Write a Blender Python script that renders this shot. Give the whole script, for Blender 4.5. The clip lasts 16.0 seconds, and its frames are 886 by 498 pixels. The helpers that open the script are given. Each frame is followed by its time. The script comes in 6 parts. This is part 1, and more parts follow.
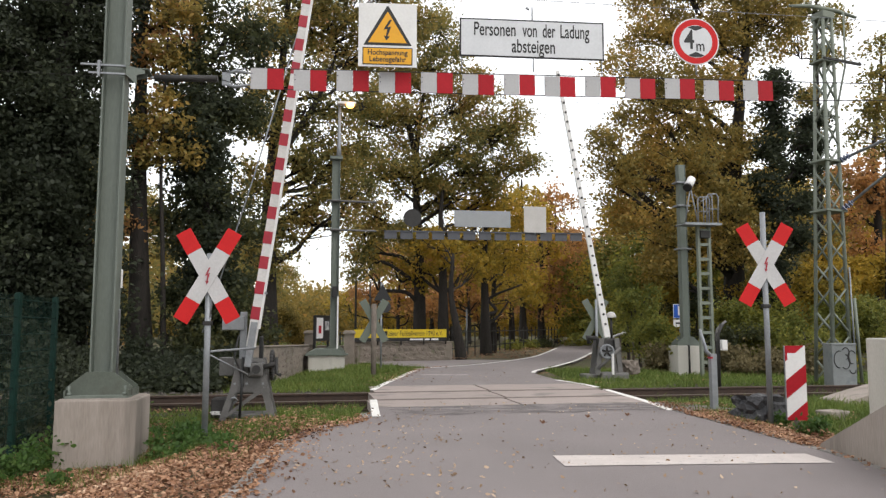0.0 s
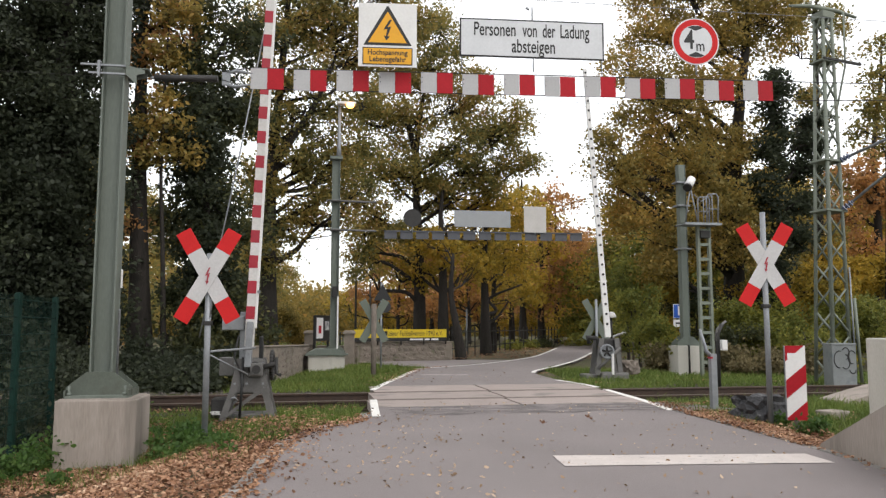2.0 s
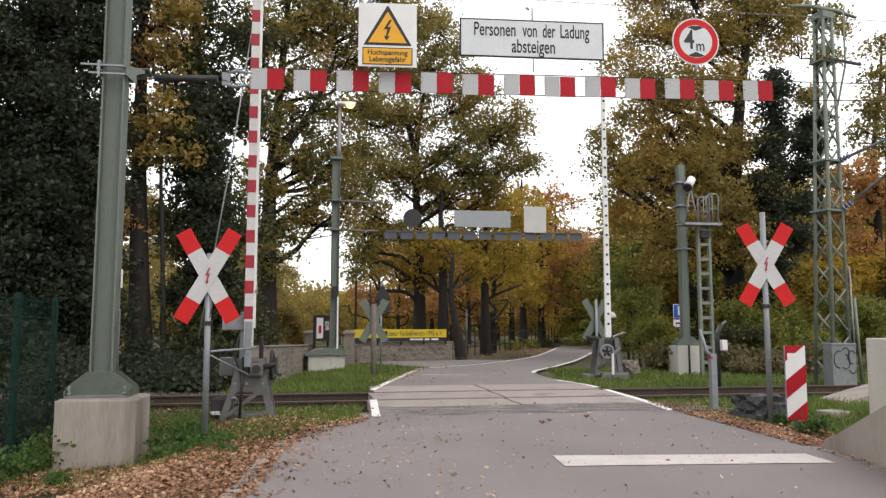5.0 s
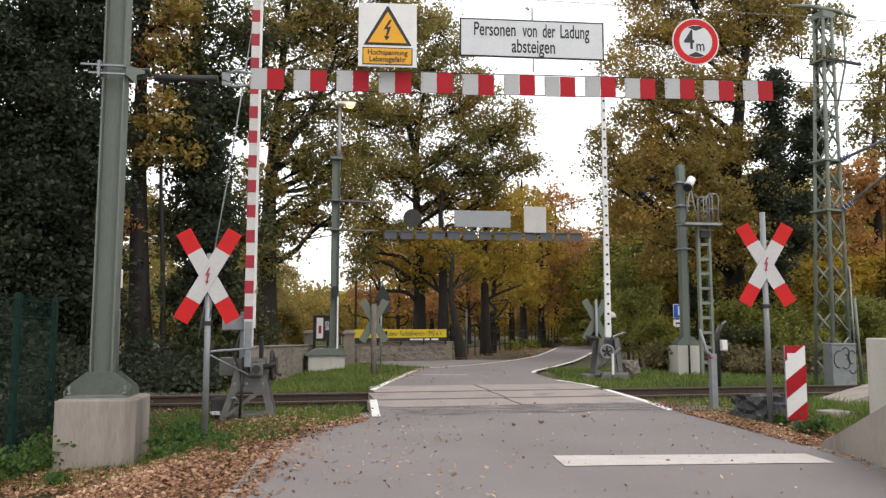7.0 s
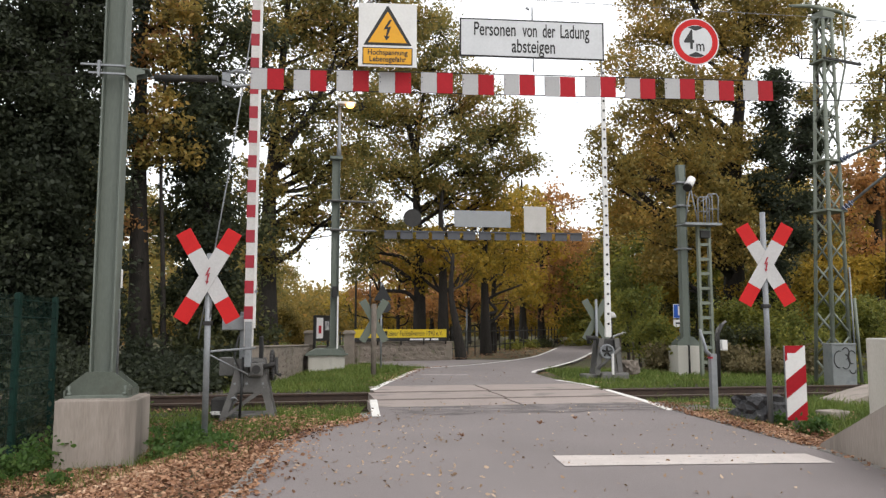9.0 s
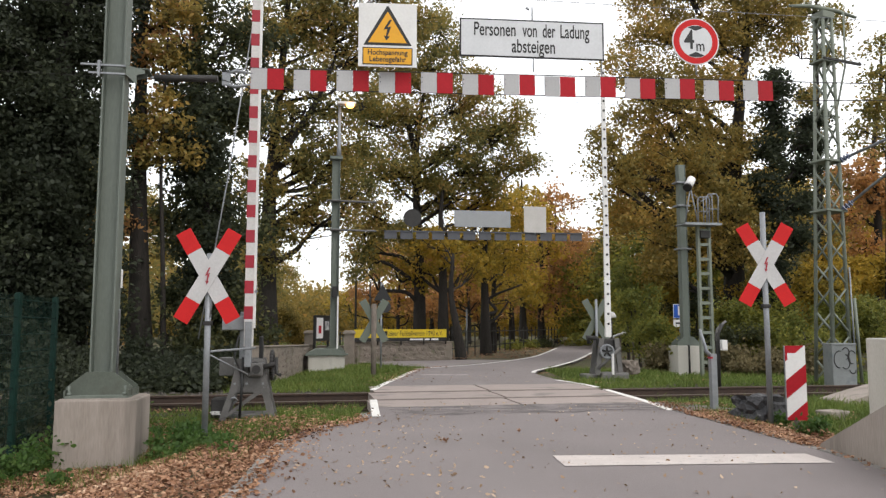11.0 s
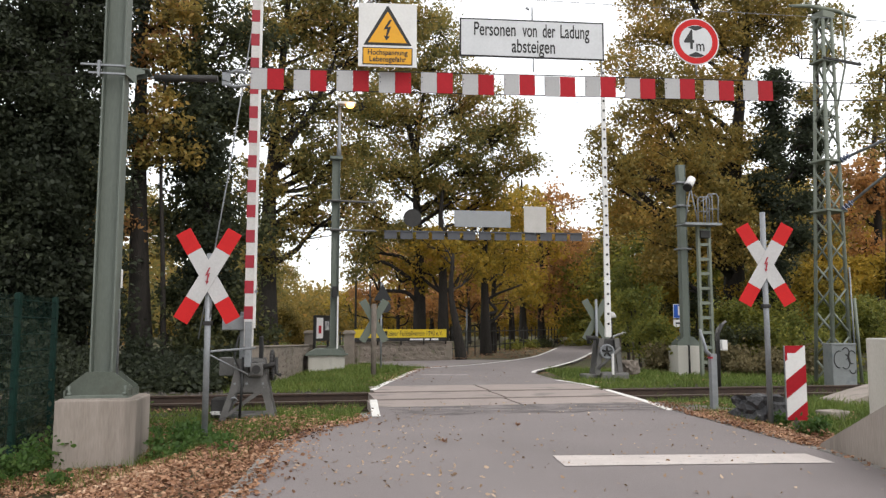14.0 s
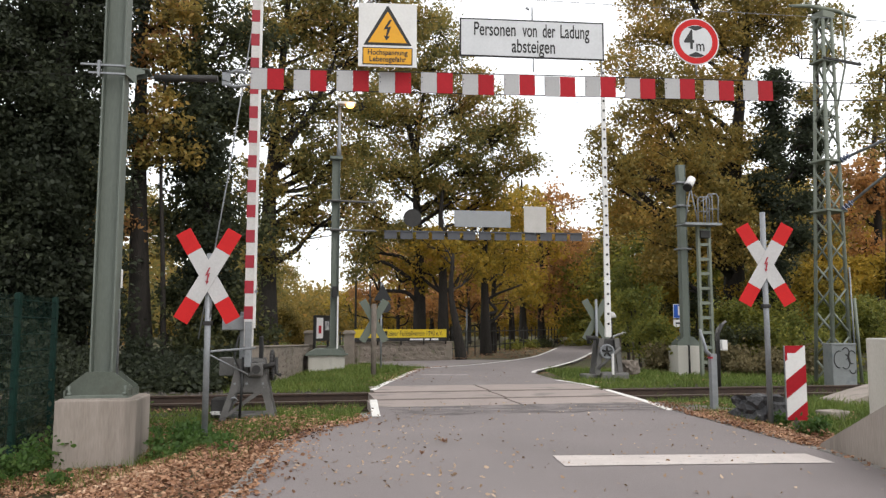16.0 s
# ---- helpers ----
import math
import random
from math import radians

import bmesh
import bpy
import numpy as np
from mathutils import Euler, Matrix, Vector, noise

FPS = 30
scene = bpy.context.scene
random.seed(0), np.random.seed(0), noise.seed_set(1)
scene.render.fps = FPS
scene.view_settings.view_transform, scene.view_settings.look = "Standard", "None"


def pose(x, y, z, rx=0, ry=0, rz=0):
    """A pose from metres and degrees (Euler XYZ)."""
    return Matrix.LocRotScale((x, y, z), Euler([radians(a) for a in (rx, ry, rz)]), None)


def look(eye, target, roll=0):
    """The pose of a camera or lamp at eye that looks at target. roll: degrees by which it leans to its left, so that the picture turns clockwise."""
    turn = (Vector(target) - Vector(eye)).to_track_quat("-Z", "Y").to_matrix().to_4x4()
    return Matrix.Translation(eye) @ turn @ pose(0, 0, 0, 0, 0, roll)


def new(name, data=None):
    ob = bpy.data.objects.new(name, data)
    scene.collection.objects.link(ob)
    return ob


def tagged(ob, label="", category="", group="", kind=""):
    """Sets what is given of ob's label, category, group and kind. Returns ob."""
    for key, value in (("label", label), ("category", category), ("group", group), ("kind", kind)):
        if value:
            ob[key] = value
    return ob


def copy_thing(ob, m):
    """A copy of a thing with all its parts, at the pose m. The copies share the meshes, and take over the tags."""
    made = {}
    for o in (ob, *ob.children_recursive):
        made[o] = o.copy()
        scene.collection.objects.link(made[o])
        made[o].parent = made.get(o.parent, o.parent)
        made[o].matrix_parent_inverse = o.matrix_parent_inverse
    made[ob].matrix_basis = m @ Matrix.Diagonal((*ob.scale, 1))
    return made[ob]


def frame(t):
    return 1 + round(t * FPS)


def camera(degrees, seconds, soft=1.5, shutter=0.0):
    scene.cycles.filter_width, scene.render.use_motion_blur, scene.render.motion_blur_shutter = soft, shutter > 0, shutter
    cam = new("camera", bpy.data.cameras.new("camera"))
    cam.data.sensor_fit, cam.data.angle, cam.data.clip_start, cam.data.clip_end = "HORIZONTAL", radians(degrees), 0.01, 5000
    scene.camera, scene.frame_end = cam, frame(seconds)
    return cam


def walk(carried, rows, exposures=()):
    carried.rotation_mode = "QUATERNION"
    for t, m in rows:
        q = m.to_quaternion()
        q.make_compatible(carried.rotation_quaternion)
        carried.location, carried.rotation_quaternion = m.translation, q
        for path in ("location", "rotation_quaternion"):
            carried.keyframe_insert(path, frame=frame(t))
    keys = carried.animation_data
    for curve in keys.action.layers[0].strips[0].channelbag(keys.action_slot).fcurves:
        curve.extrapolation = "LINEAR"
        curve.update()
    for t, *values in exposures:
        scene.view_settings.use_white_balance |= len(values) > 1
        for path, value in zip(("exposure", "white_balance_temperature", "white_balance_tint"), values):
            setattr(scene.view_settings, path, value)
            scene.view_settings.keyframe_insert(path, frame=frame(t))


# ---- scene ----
# ---- camera and its walk ----
cam = camera(60.0, 16.0, soft=1.35)
EYE = pose(0, 0, 1.25, 90 + 5.72, 0, 0)
walk(cam, [(0, EYE), (16, EYE)], [(0, 0.0), (16, 0.0)])

# ---- sky and sun: a bright overcast day ----
world = bpy.data.worlds.new("overcast")
scene.world = world
world.use_nodes = True
wt = world.node_tree
wt.nodes.clear()
sky = wt.nodes.new("ShaderNodeTexSky")
sky.sky_type, sky.sun_disc = "NISHITA", False
sky.sun_elevation, sky.sun_rotation = radians(45), radians(140)
bg_sky = wt.nodes.new("ShaderNodeBackground")
bg_sky.inputs["Strength"].default_value = 0.05
wt.links.new(sky.outputs[0], bg_sky.inputs["Color"])
cloud = wt.nodes.new("ShaderNodeTexNoise")
cloud.inputs["Scale"].default_value, cloud.inputs["Detail"].default_value = 2.2, 4
cramp = wt.nodes.new("ShaderNodeValToRGB")
cramp.color_ramp.elements[0].position, cramp.color_ramp.elements[1].position = 0.3, 0.7
cramp.color_ramp.elements[0].color, cramp.color_ramp.elements[1].color = (0.93, 0.915, 0.9, 1), (1, 0.975, 0.945, 1)
wt.links.new(cloud.outputs["Fac"], cramp.inputs[0])
bg_cloud = wt.nodes.new("ShaderNodeBackground")
bg_cloud.inputs["Strength"].default_value = 1.35
wt.links.new(cramp.outputs[0], bg_cloud.inputs["Color"])
both = wt.nodes.new("ShaderNodeAddShader")
wt.links.new(bg_sky.outputs[0], both.inputs[0])
wt.links.new(bg_cloud.outputs[0], both.inputs[1])
wout = wt.nodes.new("ShaderNodeOutputWorld")
wt.links.new(both.outputs[0], wout.inputs["Surface"])
sun = new("sun", bpy.data.lights.new("sun", "SUN"))
sun.data.energy, sun.data.angle, sun.data.color = 1.2, radians(25), (1.0, 0.96, 0.9)
sun.matrix_world = look((10, -6, 18), (0, 6, 0))


# ---- materials ----
def mat(name, c1, c2=None, rough=0.7, metal=0.0, scale=6.0, fine=60.0, bump=0.15, spots=None, spot_scale=2.0, spot_at=(0.55, 0.75),
        coords="Object", vary=0.0, stretch=None, spec=0.4, sharp=0.14):
    """Two colours mixed by coarse and fine noise, an optional third colour in patches, roughness variation and bump."""
    m = bpy.data.materials.new(name)
    m.use_nodes = True
    nt = m.node_tree
    b = nt.nodes["Principled BSDF"]
    b.inputs["Metallic"].default_value = metal
    b.inputs["Specular IOR Level"].default_value = spec
    c2 = c2 or tuple(v * 0.8 for v in c1)
    tc = nt.nodes.new("ShaderNodeTexCoord")
    mp = nt.nodes.new("ShaderNodeMapping")
    if stretch:
        mp.inputs["Scale"].default_value = stretch
    nt.links.new(tc.outputs[coords], mp.inputs["Vector"])

    def noise_node(s, d=5):
        n = nt.nodes.new("ShaderNodeTexNoise")
        n.inputs["Scale"].default_value, n.inputs["Detail"].default_value = s, d
        nt.links.new(mp.outputs[0], n.inputs["Vector"])
        return n
    n1, n2 = noise_node(scale), noise_node(fine, 3)
    mixf = nt.nodes.new("ShaderNodeMix")
    mixf.data_type = "FLOAT"
    mixf.inputs[0].default_value = 0.45
    nt.links.new(n1.outputs["Fac"], mixf.inputs[2])
    nt.links.new(n2.outputs["Fac"], mixf.inputs[3])
    ramp = nt.nodes.new("ShaderNodeValToRGB")
    ramp.color_ramp.elements[0].position, ramp.color_ramp.elements[1].position = 0.5 - sharp, 0.5 + sharp
    ramp.color_ramp.elements[0].color, ramp.color_ramp.elements[1].color = (*c2, 1), (*c1, 1)
    nt.links.new(mixf.outputs[0], ramp.inputs[0])
    col = ramp.outputs[0]
    if spots:
        n3 = noise_node(spot_scale, 6)
        r3 = nt.nodes.new("ShaderNodeValToRGB")
        r3.color_ramp.elements[0].position, r3.color_ramp.elements[1].position = spot_at
        nt.links.new(n3.outputs["Fac"], r3.inputs[0])
        mx = nt.nodes.new("ShaderNodeMix")
        mx.data_type = "RGBA"
        nt.links.new(r3.outputs[0], mx.inputs[0])
        nt.links.new(col, mx.inputs[6])
        mx.inputs[7].default_value = (*spots, 1)
        col = mx.outputs[2]
    if vary:
        oi = nt.nodes.new("ShaderNodeObjectInfo")
        mr = nt.nodes.new("ShaderNodeMapRange")
        mr.inputs[3].default_value, mr.inputs[4].default_value = 1 - vary, 1 + vary
        nt.links.new(oi.outputs["Random"], mr.inputs[0])
        hs = nt.nodes.new("ShaderNodeHueSaturation")
        nt.links.new(mr.outputs[0], hs.inputs["Value"])
        nt.links.new(col, hs.inputs["Color"])
        col = hs.outputs[0]
    nt.links.new(col, b.inputs["Base Color"])
    rr = nt.nodes.new("ShaderNodeMapRange")
    rr.inputs[3].default_value, rr.inputs[4].default_value = max(0.05, rough - 0.12), min(1, rough + 0.12)
    nt.links.new(n1.outputs["Fac"], rr.inputs[0])
    nt.links.new(rr.outputs[0], b.inputs["Roughness"])
    if bump:
        bp = nt.nodes.new("ShaderNodeBump")
        bp.inputs["Strength"].default_value, bp.inputs["Distance"].default_value = bump, 0.02
        nt.links.new(n2.outputs["Fac"], bp.inputs["Height"])
        nt.links.new(bp.outputs[0], b.inputs["Normal"])
    return m


def leaf_mat(name, stops, translucent=0.52, rough=0.55):
    """Leaf colours picked at random leaf by leaf, with a slow drift over the crown."""
    m = bpy.data.materials.new(name)
    m.use_nodes = True
    nt = m.node_tree
    b = nt.nodes["Principled BSDF"]
    b.inputs["Roughness"].default_value = rough
    b.inputs["Specular IOR Level"].default_value = 0.3
    geo = nt.nodes.new("ShaderNodeNewGeometry")
    tc = nt.nodes.new("ShaderNodeTexCoord")
    n = nt.nodes.new("ShaderNodeTexNoise")
    n.inputs["Scale"].default_value, n.inputs["Detail"].default_value = 0.5, 3
    nt.links.new(tc.outputs["Object"], n.inputs["Vector"])
    stretchn = nt.nodes.new("ShaderNodeMapRange")
    stretchn.inputs[1].default_value, stretchn.inputs[2].default_value = 0.3, 0.7
    nt.links.new(n.outputs["Fac"], stretchn.inputs[0])
    mx = nt.nodes.new("ShaderNodeMix")
    mx.data_type = "FLOAT"
    mx.inputs[0].default_value = 0.5
    nt.links.new(geo.outputs["Random Per Island"], mx.inputs[2])
    nt.links.new(stretchn.outputs[0], mx.inputs[3])
    ramp = nt.nodes.new("ShaderNodeValToRGB")
    els = ramp.color_ramp.elements
    while len(els) < len(stops):
        els.new(0.5)
    for e, (p, c) in zip(els, stops):
        e.position, e.color = p, (*c, 1)
    nt.links.new(mx.outputs[0], ramp.inputs[0])
    nt.links.new(ramp.outputs[0], b.inputs["Base Color"])
    tr = nt.nodes.new("ShaderNodeBsdfTranslucent")
    nt.links.new(ramp.outputs[0], tr.inputs["Color"])
    ms = nt.nodes.new("ShaderNodeMixShader")
    ms.inputs[0].default_value = translucent
    nt.links.new(b.outputs[0], ms.inputs[1])
    nt.links.new(tr.outputs[0], ms.inputs[2])
    nt.links.new(ms.outputs[0], nt.nodes["Material Output"].inputs["Surface"])
    return m


M = {}
M["asphalt"] = mat("asphalt", (0.232, 0.204, 0.2), (0.188, 0.165, 0.162), 0.85, scale=0.5, fine=150, bump=0.5, sharp=0.13, spots=(0.172, 0.15, 0.147), spot_scale=0.35, spot_at=(0.5, 0.8))
M["asphalt_patch"] = mat("asphalt_patch", (0.17, 0.15, 0.147), (0.095, 0.085, 0.083), 0.85, scale=3, fine=120, bump=0.5, sharp=0.1, spots=(0.225, 0.197, 0.193), spot_scale=2.0, spot_at=(0.47, 0.6), stretch=(1, 2.6, 1))
M["panel"] = mat("panel", (0.34, 0.286, 0.262), (0.27, 0.226, 0.208), 0.8, scale=1.6, fine=70, bump=0.25, spots=(0.15, 0.135, 0.125), spot_scale=1.3, vary=0.06)
M["road_white"] = mat("road_white", (0.56, 0.505, 0.475), (0.45, 0.4, 0.375), 0.75, scale=3, fine=90, bump=0.3, spots=(0.25, 0.24, 0.23), spot_scale=14, spot_at=(0.6, 0.72))
M["line_white"] = mat("line_white", (0.78, 0.76, 0.73), (0.64, 0.62, 0.59), 0.7, scale=3, fine=90, bump=0.2, spots=(0.4, 0.38, 0.36), spot_scale=9, spot_at=(0.62, 0.75))
M["kerb"] = mat("kerb", (0.3, 0.285, 0.265), (0.18, 0.17, 0.155), 0.9, scale=5, fine=80, bump=0.5, vary=0.2)
M["rail"] = mat("rail", (0.075, 0.047, 0.034), (0.036, 0.025, 0.02), 0.75, 0.2, scale=9, fine=80, bump=0.4)
M["rail_top"] = mat("rail_top", (0.12, 0.095, 0.08), (0.07, 0.05, 0.04), 0.55, 0.5, scale=6, fine=60, bump=0.05)
M["sleeper"] = mat("sleeper", (0.16, 0.14, 0.12), (0.09, 0.075, 0.06), 0.9, scale=8, fine=60, bump=0.5, vary=0.15)
M["ballast"] = mat("ballast", (0.11, 0.096, 0.086), (0.04, 0.034, 0.03), 0.9, scale=20, fine=70, bump=0.6)
M["ground"] = mat("ground", (0.07, 0.082, 0.028), (0.075, 0.055, 0.032), 0.95, scale=0.8, fine=30, bump=0.8, spots=(0.085, 0.055, 0.03), spot_scale=0.7, spot_at=(0.52, 0.66))
M["concrete"] = mat("concrete", (0.33, 0.285, 0.25), (0.25, 0.215, 0.187), 0.85, scale=2.4, fine=60, bump=0.25, spots=(0.16, 0.138, 0.118), spot_scale=3.2, spot_at=(0.5, 0.72), stretch=(1, 1, 0.14))
M["concrete_pale"] = mat("concrete_pale", (0.52, 0.5, 0.45), (0.42, 0.4, 0.35), 0.85, scale=2, fine=60, bump=0.2, spots=(0.25, 0.24, 0.2), spot_scale=1.5, spot_at=(0.62, 0.82), stretch=(1, 1, 0.4))
M["cabinet"] = mat("cabinet", (0.22, 0.235, 0.235), (0.16, 0.172, 0.172), 0.6, scale=2, fine=50, bump=0.1, spots=(0.14, 0.16, 0.17), spot_scale=3.0, spot_at=(0.58, 0.66))
M["mast_green"] = mat("mast_green", (0.15, 0.172, 0.148), (0.118, 0.136, 0.116), 0.55, 0.1, scale=1.4, fine=50, bump=0.06, spots=(0.09, 0.105, 0.09), spot_scale=2, stretch=(1, 1, 0.25))
M["mast_foot"] = mat("mast_foot", (0.105, 0.12, 0.098), (0.08, 0.092, 0.076), 0.6, 0.1, scale=3, fine=50, bump=0.1, spots=(0.075, 0.075, 0.06), spot_scale=4)
M["lattice"] = mat("lattice", (0.2, 0.225, 0.185), (0.14, 0.155, 0.125), 0.65, 0.1, scale=3, fine=50, bump=0.1, spots=(0.12, 0.085, 0.05), spot_scale=4, spot_at=(0.66, 0.8))
M["galv"] = mat("galv", (0.29, 0.303, 0.318), (0.2, 0.21, 0.222), 0.52, 0.5, scale=9, fine=60, bump=0.05)
M["grey_paint"] = mat("grey_paint", (0.15, 0.145, 0.14), (0.1, 0.096, 0.092), 0.65, 0.1, scale=4, fine=50, bump=0.12, spots=(0.11, 0.08, 0.055), spot_scale=5, spot_at=(0.64, 0.78))
M["dark_steel"] = mat("dark_steel", (0.045, 0.043, 0.042), (0.025, 0.024, 0.023), 0.6, 0.3, scale=6, fine=50, bump=0.1)
M["black"] = mat("black", (0.018, 0.018, 0.018), (0.012, 0.012, 0.012), 0.5, scale=5, fine=40, bump=0.03)
M["white"] = mat("white", (0.7, 0.69, 0.68), (0.62, 0.61, 0.6), 0.5, scale=2.5, fine=40, bump=0.02)
M["sign_white"] = mat("sign_white", (0.6, 0.61, 0.63), (0.53, 0.54, 0.56), 0.5, scale=2.5, fine=40, bump=0.02)
M["plate_grey"] = mat("plate_grey", (0.41, 0.405, 0.41), (0.35, 0.345, 0.35), 0.45, scale=3, fine=40, bump=0.02, vary=0.05)
M["red"] = mat("red", (0.38, 0.015, 0.023), (0.31, 0.012, 0.019), 0.5, scale=3, fine=40, bump=0.02, vary=0.06, spec=0.15)
M["red_bright"] = mat("red_bright", (0.54, 0.02, 0.02), (0.46, 0.016, 0.018), 0.45, scale=3, fine=40, bump=0.02, spec=0.15)
M["arm_red"] = mat("arm_red", (0.36, 0.02, 0.035), (0.27, 0.016, 0.03), 0.5, scale=4, fine=40, bump=0.03, vary=0.08)
M["arm_white"] = mat("arm_white", (0.6, 0.585, 0.57), (0.47, 0.455, 0.44), 0.5, scale=3, fine=40, bump=0.03, spots=(0.33, 0.31, 0.29), spot_scale=5, spot_at=(0.62, 0.8))
M["yellow"] = mat("yellow", (0.72, 0.36, 0.01), (0.63, 0.3, 0.01), 0.45, scale=3, fine=40, bump=0.01)
M["banner_yellow"] = mat("banner_yellow", (0.62, 0.46, 0.02), (0.5, 0.36, 0.015), 0.6, scale=2, fine=30, bump=0.05)
M["blue"] = mat("blue", (0.01, 0.08, 0.4), (0.01, 0.065, 0.33), 0.45, scale=3, fine=40, bump=0.01)
M["sign_back"] = mat("sign_back", (0.14, 0.16, 0.13), (0.105, 0.12, 0.098), 0.6, 0.2, scale=3, fine=40, bump=0.03)
M["sign_back_pale"] = mat("sign_back_pale", (0.3, 0.31, 0.32), (0.25, 0.26, 0.27), 0.55, 0.3, scale=3, fine=40, bump=0.03)
M["sign_back_cream"] = mat("sign_back_cream", (0.5, 0.48, 0.46), (0.42, 0.4, 0.38), 0.6, 0.1, scale=3, fine=40, bump=0.03)
M["board_white"] = mat("board_white", (0.5, 0.49, 0.49), (0.42, 0.41, 0.41), 0.5, scale=2.5, fine=40, bump=0.02)
M["bar_back"] = mat("bar_back", (0.085, 0.088, 0.1), (0.06, 0.062, 0.07), 0.6, scale=3, fine=40, bump=0.03)
M["fence"] = mat("fence", (0.004, 0.026, 0.019), (0.003, 0.019, 0.014), 0.6, spec=0.2, scale=5, fine=40, bump=0.03)
M["rock"] = mat("rock", (0.075, 0.075, 0.08), (0.03, 0.03, 0.032), 0.85, scale=5, fine=35, bump=0.8, spots=(0.16, 0.16, 0.16), spot_scale=9, spot_at=(0.6, 0.7))
M["stone"] = mat("stone", (0.27, 0.225, 0.19), (0.15, 0.125, 0.103), 0.9, scale=5, fine=35, bump=0.7, vary=0.28)
M["mortar"] = mat("mortar", (0.27, 0.23, 0.19), (0.17, 0.145, 0.12), 0.95, scale=4, fine=40, bump=0.6, spots=(0.07, 0.08, 0.03), spot_scale=2)
M["bark"] = mat("bark", (0.032, 0.026, 0.022), (0.013, 0.011, 0.009), 0.95, scale=7, fine=30, bump=1.0, stretch=(1, 1, 0.25), spots=(0.038, 0.04, 0.024), spot_scale=1.2, spot_at=(0.62, 0.8))
M["wood"] = mat("wood", (0.2, 0.17, 0.14), (0.11, 0.09, 0.075), 0.9, scale=5, fine=40, bump=0.4, stretch=(1, 1, 0.2))
M["insulator"] = mat("insulator", (0.05, 0.07, 0.14), (0.04, 0.05, 0.1), 0.3, scale=5, fine=40, bump=0.0)
M["poster"] = mat("poster", (0.55, 0.55, 0.55), (0.1, 0.1, 0.11), 0.4, scale=5, fine=9, bump=0.0)
glow = bpy.data.materials.new("sodium_glow")
glow.use_nodes = True
glow.node_tree.nodes["Principled BSDF"].inputs["Emission Color"].default_value = (1.0, 0.4, 0.07, 1)
glow.node_tree.nodes["Principled BSDF"].inputs["Emission Strength"].default_value = 7

DARK = [(0.0, (0.026, 0.034, 0.019)), (0.4, (0.055, 0.064, 0.03)), (0.68, (0.095, 0.1, 0.04)), (0.88, (0.17, 0.145, 0.042)), (1.0, (0.28, 0.19, 0.045))]
OAK = [(0.0, (0.08, 0.092, 0.04)), (0.28, (0.16, 0.16, 0.058)), (0.5, (0.26, 0.22, 0.066)), (0.74, (0.38, 0.275, 0.075)), (1.0, (0.48, 0.26, 0.11))]
GOLD = [(0.0, (0.17, 0.145, 0.036)), (0.35, (0.34, 0.25, 0.042)), (0.65, (0.5, 0.34, 0.05)), (0.85, (0.58, 0.36, 0.06)), (1.0, (0.46, 0.22, 0.065))]
BROWN = [(0.0, (0.12, 0.11, 0.036)), (0.35, (0.23, 0.185, 0.055)), (0.65, (0.35, 0.25, 0.065)), (0.88, (0.46, 0.29, 0.075)), (1.0, (0.52, 0.28, 0.1))]
RUST = [(0.0, (0.22, 0.125, 0.065)), (0.4, (0.4, 0.225, 0.09)), (0.75, (0.55, 0.285, 0.1)), (1.0, (0.62, 0.37, 0.09))]
GREEN = [(0.0, (0.09, 0.11, 0.03)), (0.5, (0.2, 0.21, 0.046)), (0.8, (0.34, 0.3, 0.055)), (1.0, (0.48, 0.35, 0.05))]
IVY = [(0.0, (0.02, 0.027, 0.017)), (0.6, (0.05, 0.06, 0.036)), (1.0, (0.1, 0.115, 0.06))]
DRY = [(0.0, (0.09, 0.08, 0.04)), (0.5, (0.2, 0.165, 0.085)), (1.0, (0.34, 0.28, 0.15))]
WEED = [(0.0, (0.035, 0.07, 0.018)), (0.6, (0.08, 0.15, 0.035)), (1.0, (0.16, 0.22, 0.06))]
LITTER = [(0.0, (0.05, 0.027, 0.019)), (0.3, (0.17, 0.084, 0.05)), (0.6, (0.34, 0.18, 0.1)), (0.82, (0.52, 0.34, 0.22)), (1.0, (0.66, 0.5, 0.36))]
GRASS = [(0.0, (0.06, 0.088, 0.02)), (0.5, (0.115, 0.165, 0.032)), (0.85, (0.18, 0.215, 0.05)), (1.0, (0.32, 0.27, 0.11))]
for key, stops in (("dark", DARK), ("oak", OAK), ("gold", GOLD), ("brown", BROWN), ("rust", RUST), ("green", GREEN), ("ivy", IVY), ("dry", DRY), ("weed", WEED)):
    M["leaf_" + key] = leaf_mat("leaf_" + key, stops)
M["litter"] = leaf_mat("litter", LITTER, 0.1, 0.7)
M["litter_pale"] = leaf_mat("litter_pale", [(0.0, (0.09, 0.06, 0.04)), (0.35, (0.28, 0.19, 0.12)), (0.7, (0.48, 0.36, 0.26)), (1.0, (0.6, 0.48, 0.34))], 0.1, 0.7)
M["grass"] = leaf_mat("grass", GRASS, 0.3, 0.6)


# ---- building helpers ----
def link(name, bm, material, parent=None, label="", smooth=False):
    me = bpy.data.meshes.new(name)
    if smooth:
        for f in bm.faces:
            f.smooth = True
    bm.to_mesh(me)
    bm.free()
    for mm in (material if isinstance(material, (list, tuple)) else [material]):
        me.materials.append(mm)
    ob = new(name, me)
    ob.parent = parent
    if label:
        tagged(ob, label)
    return ob


def part(name, bm, material, parent, label="", smooth=False):
    return link(name, bm, material, parent, label, smooth)


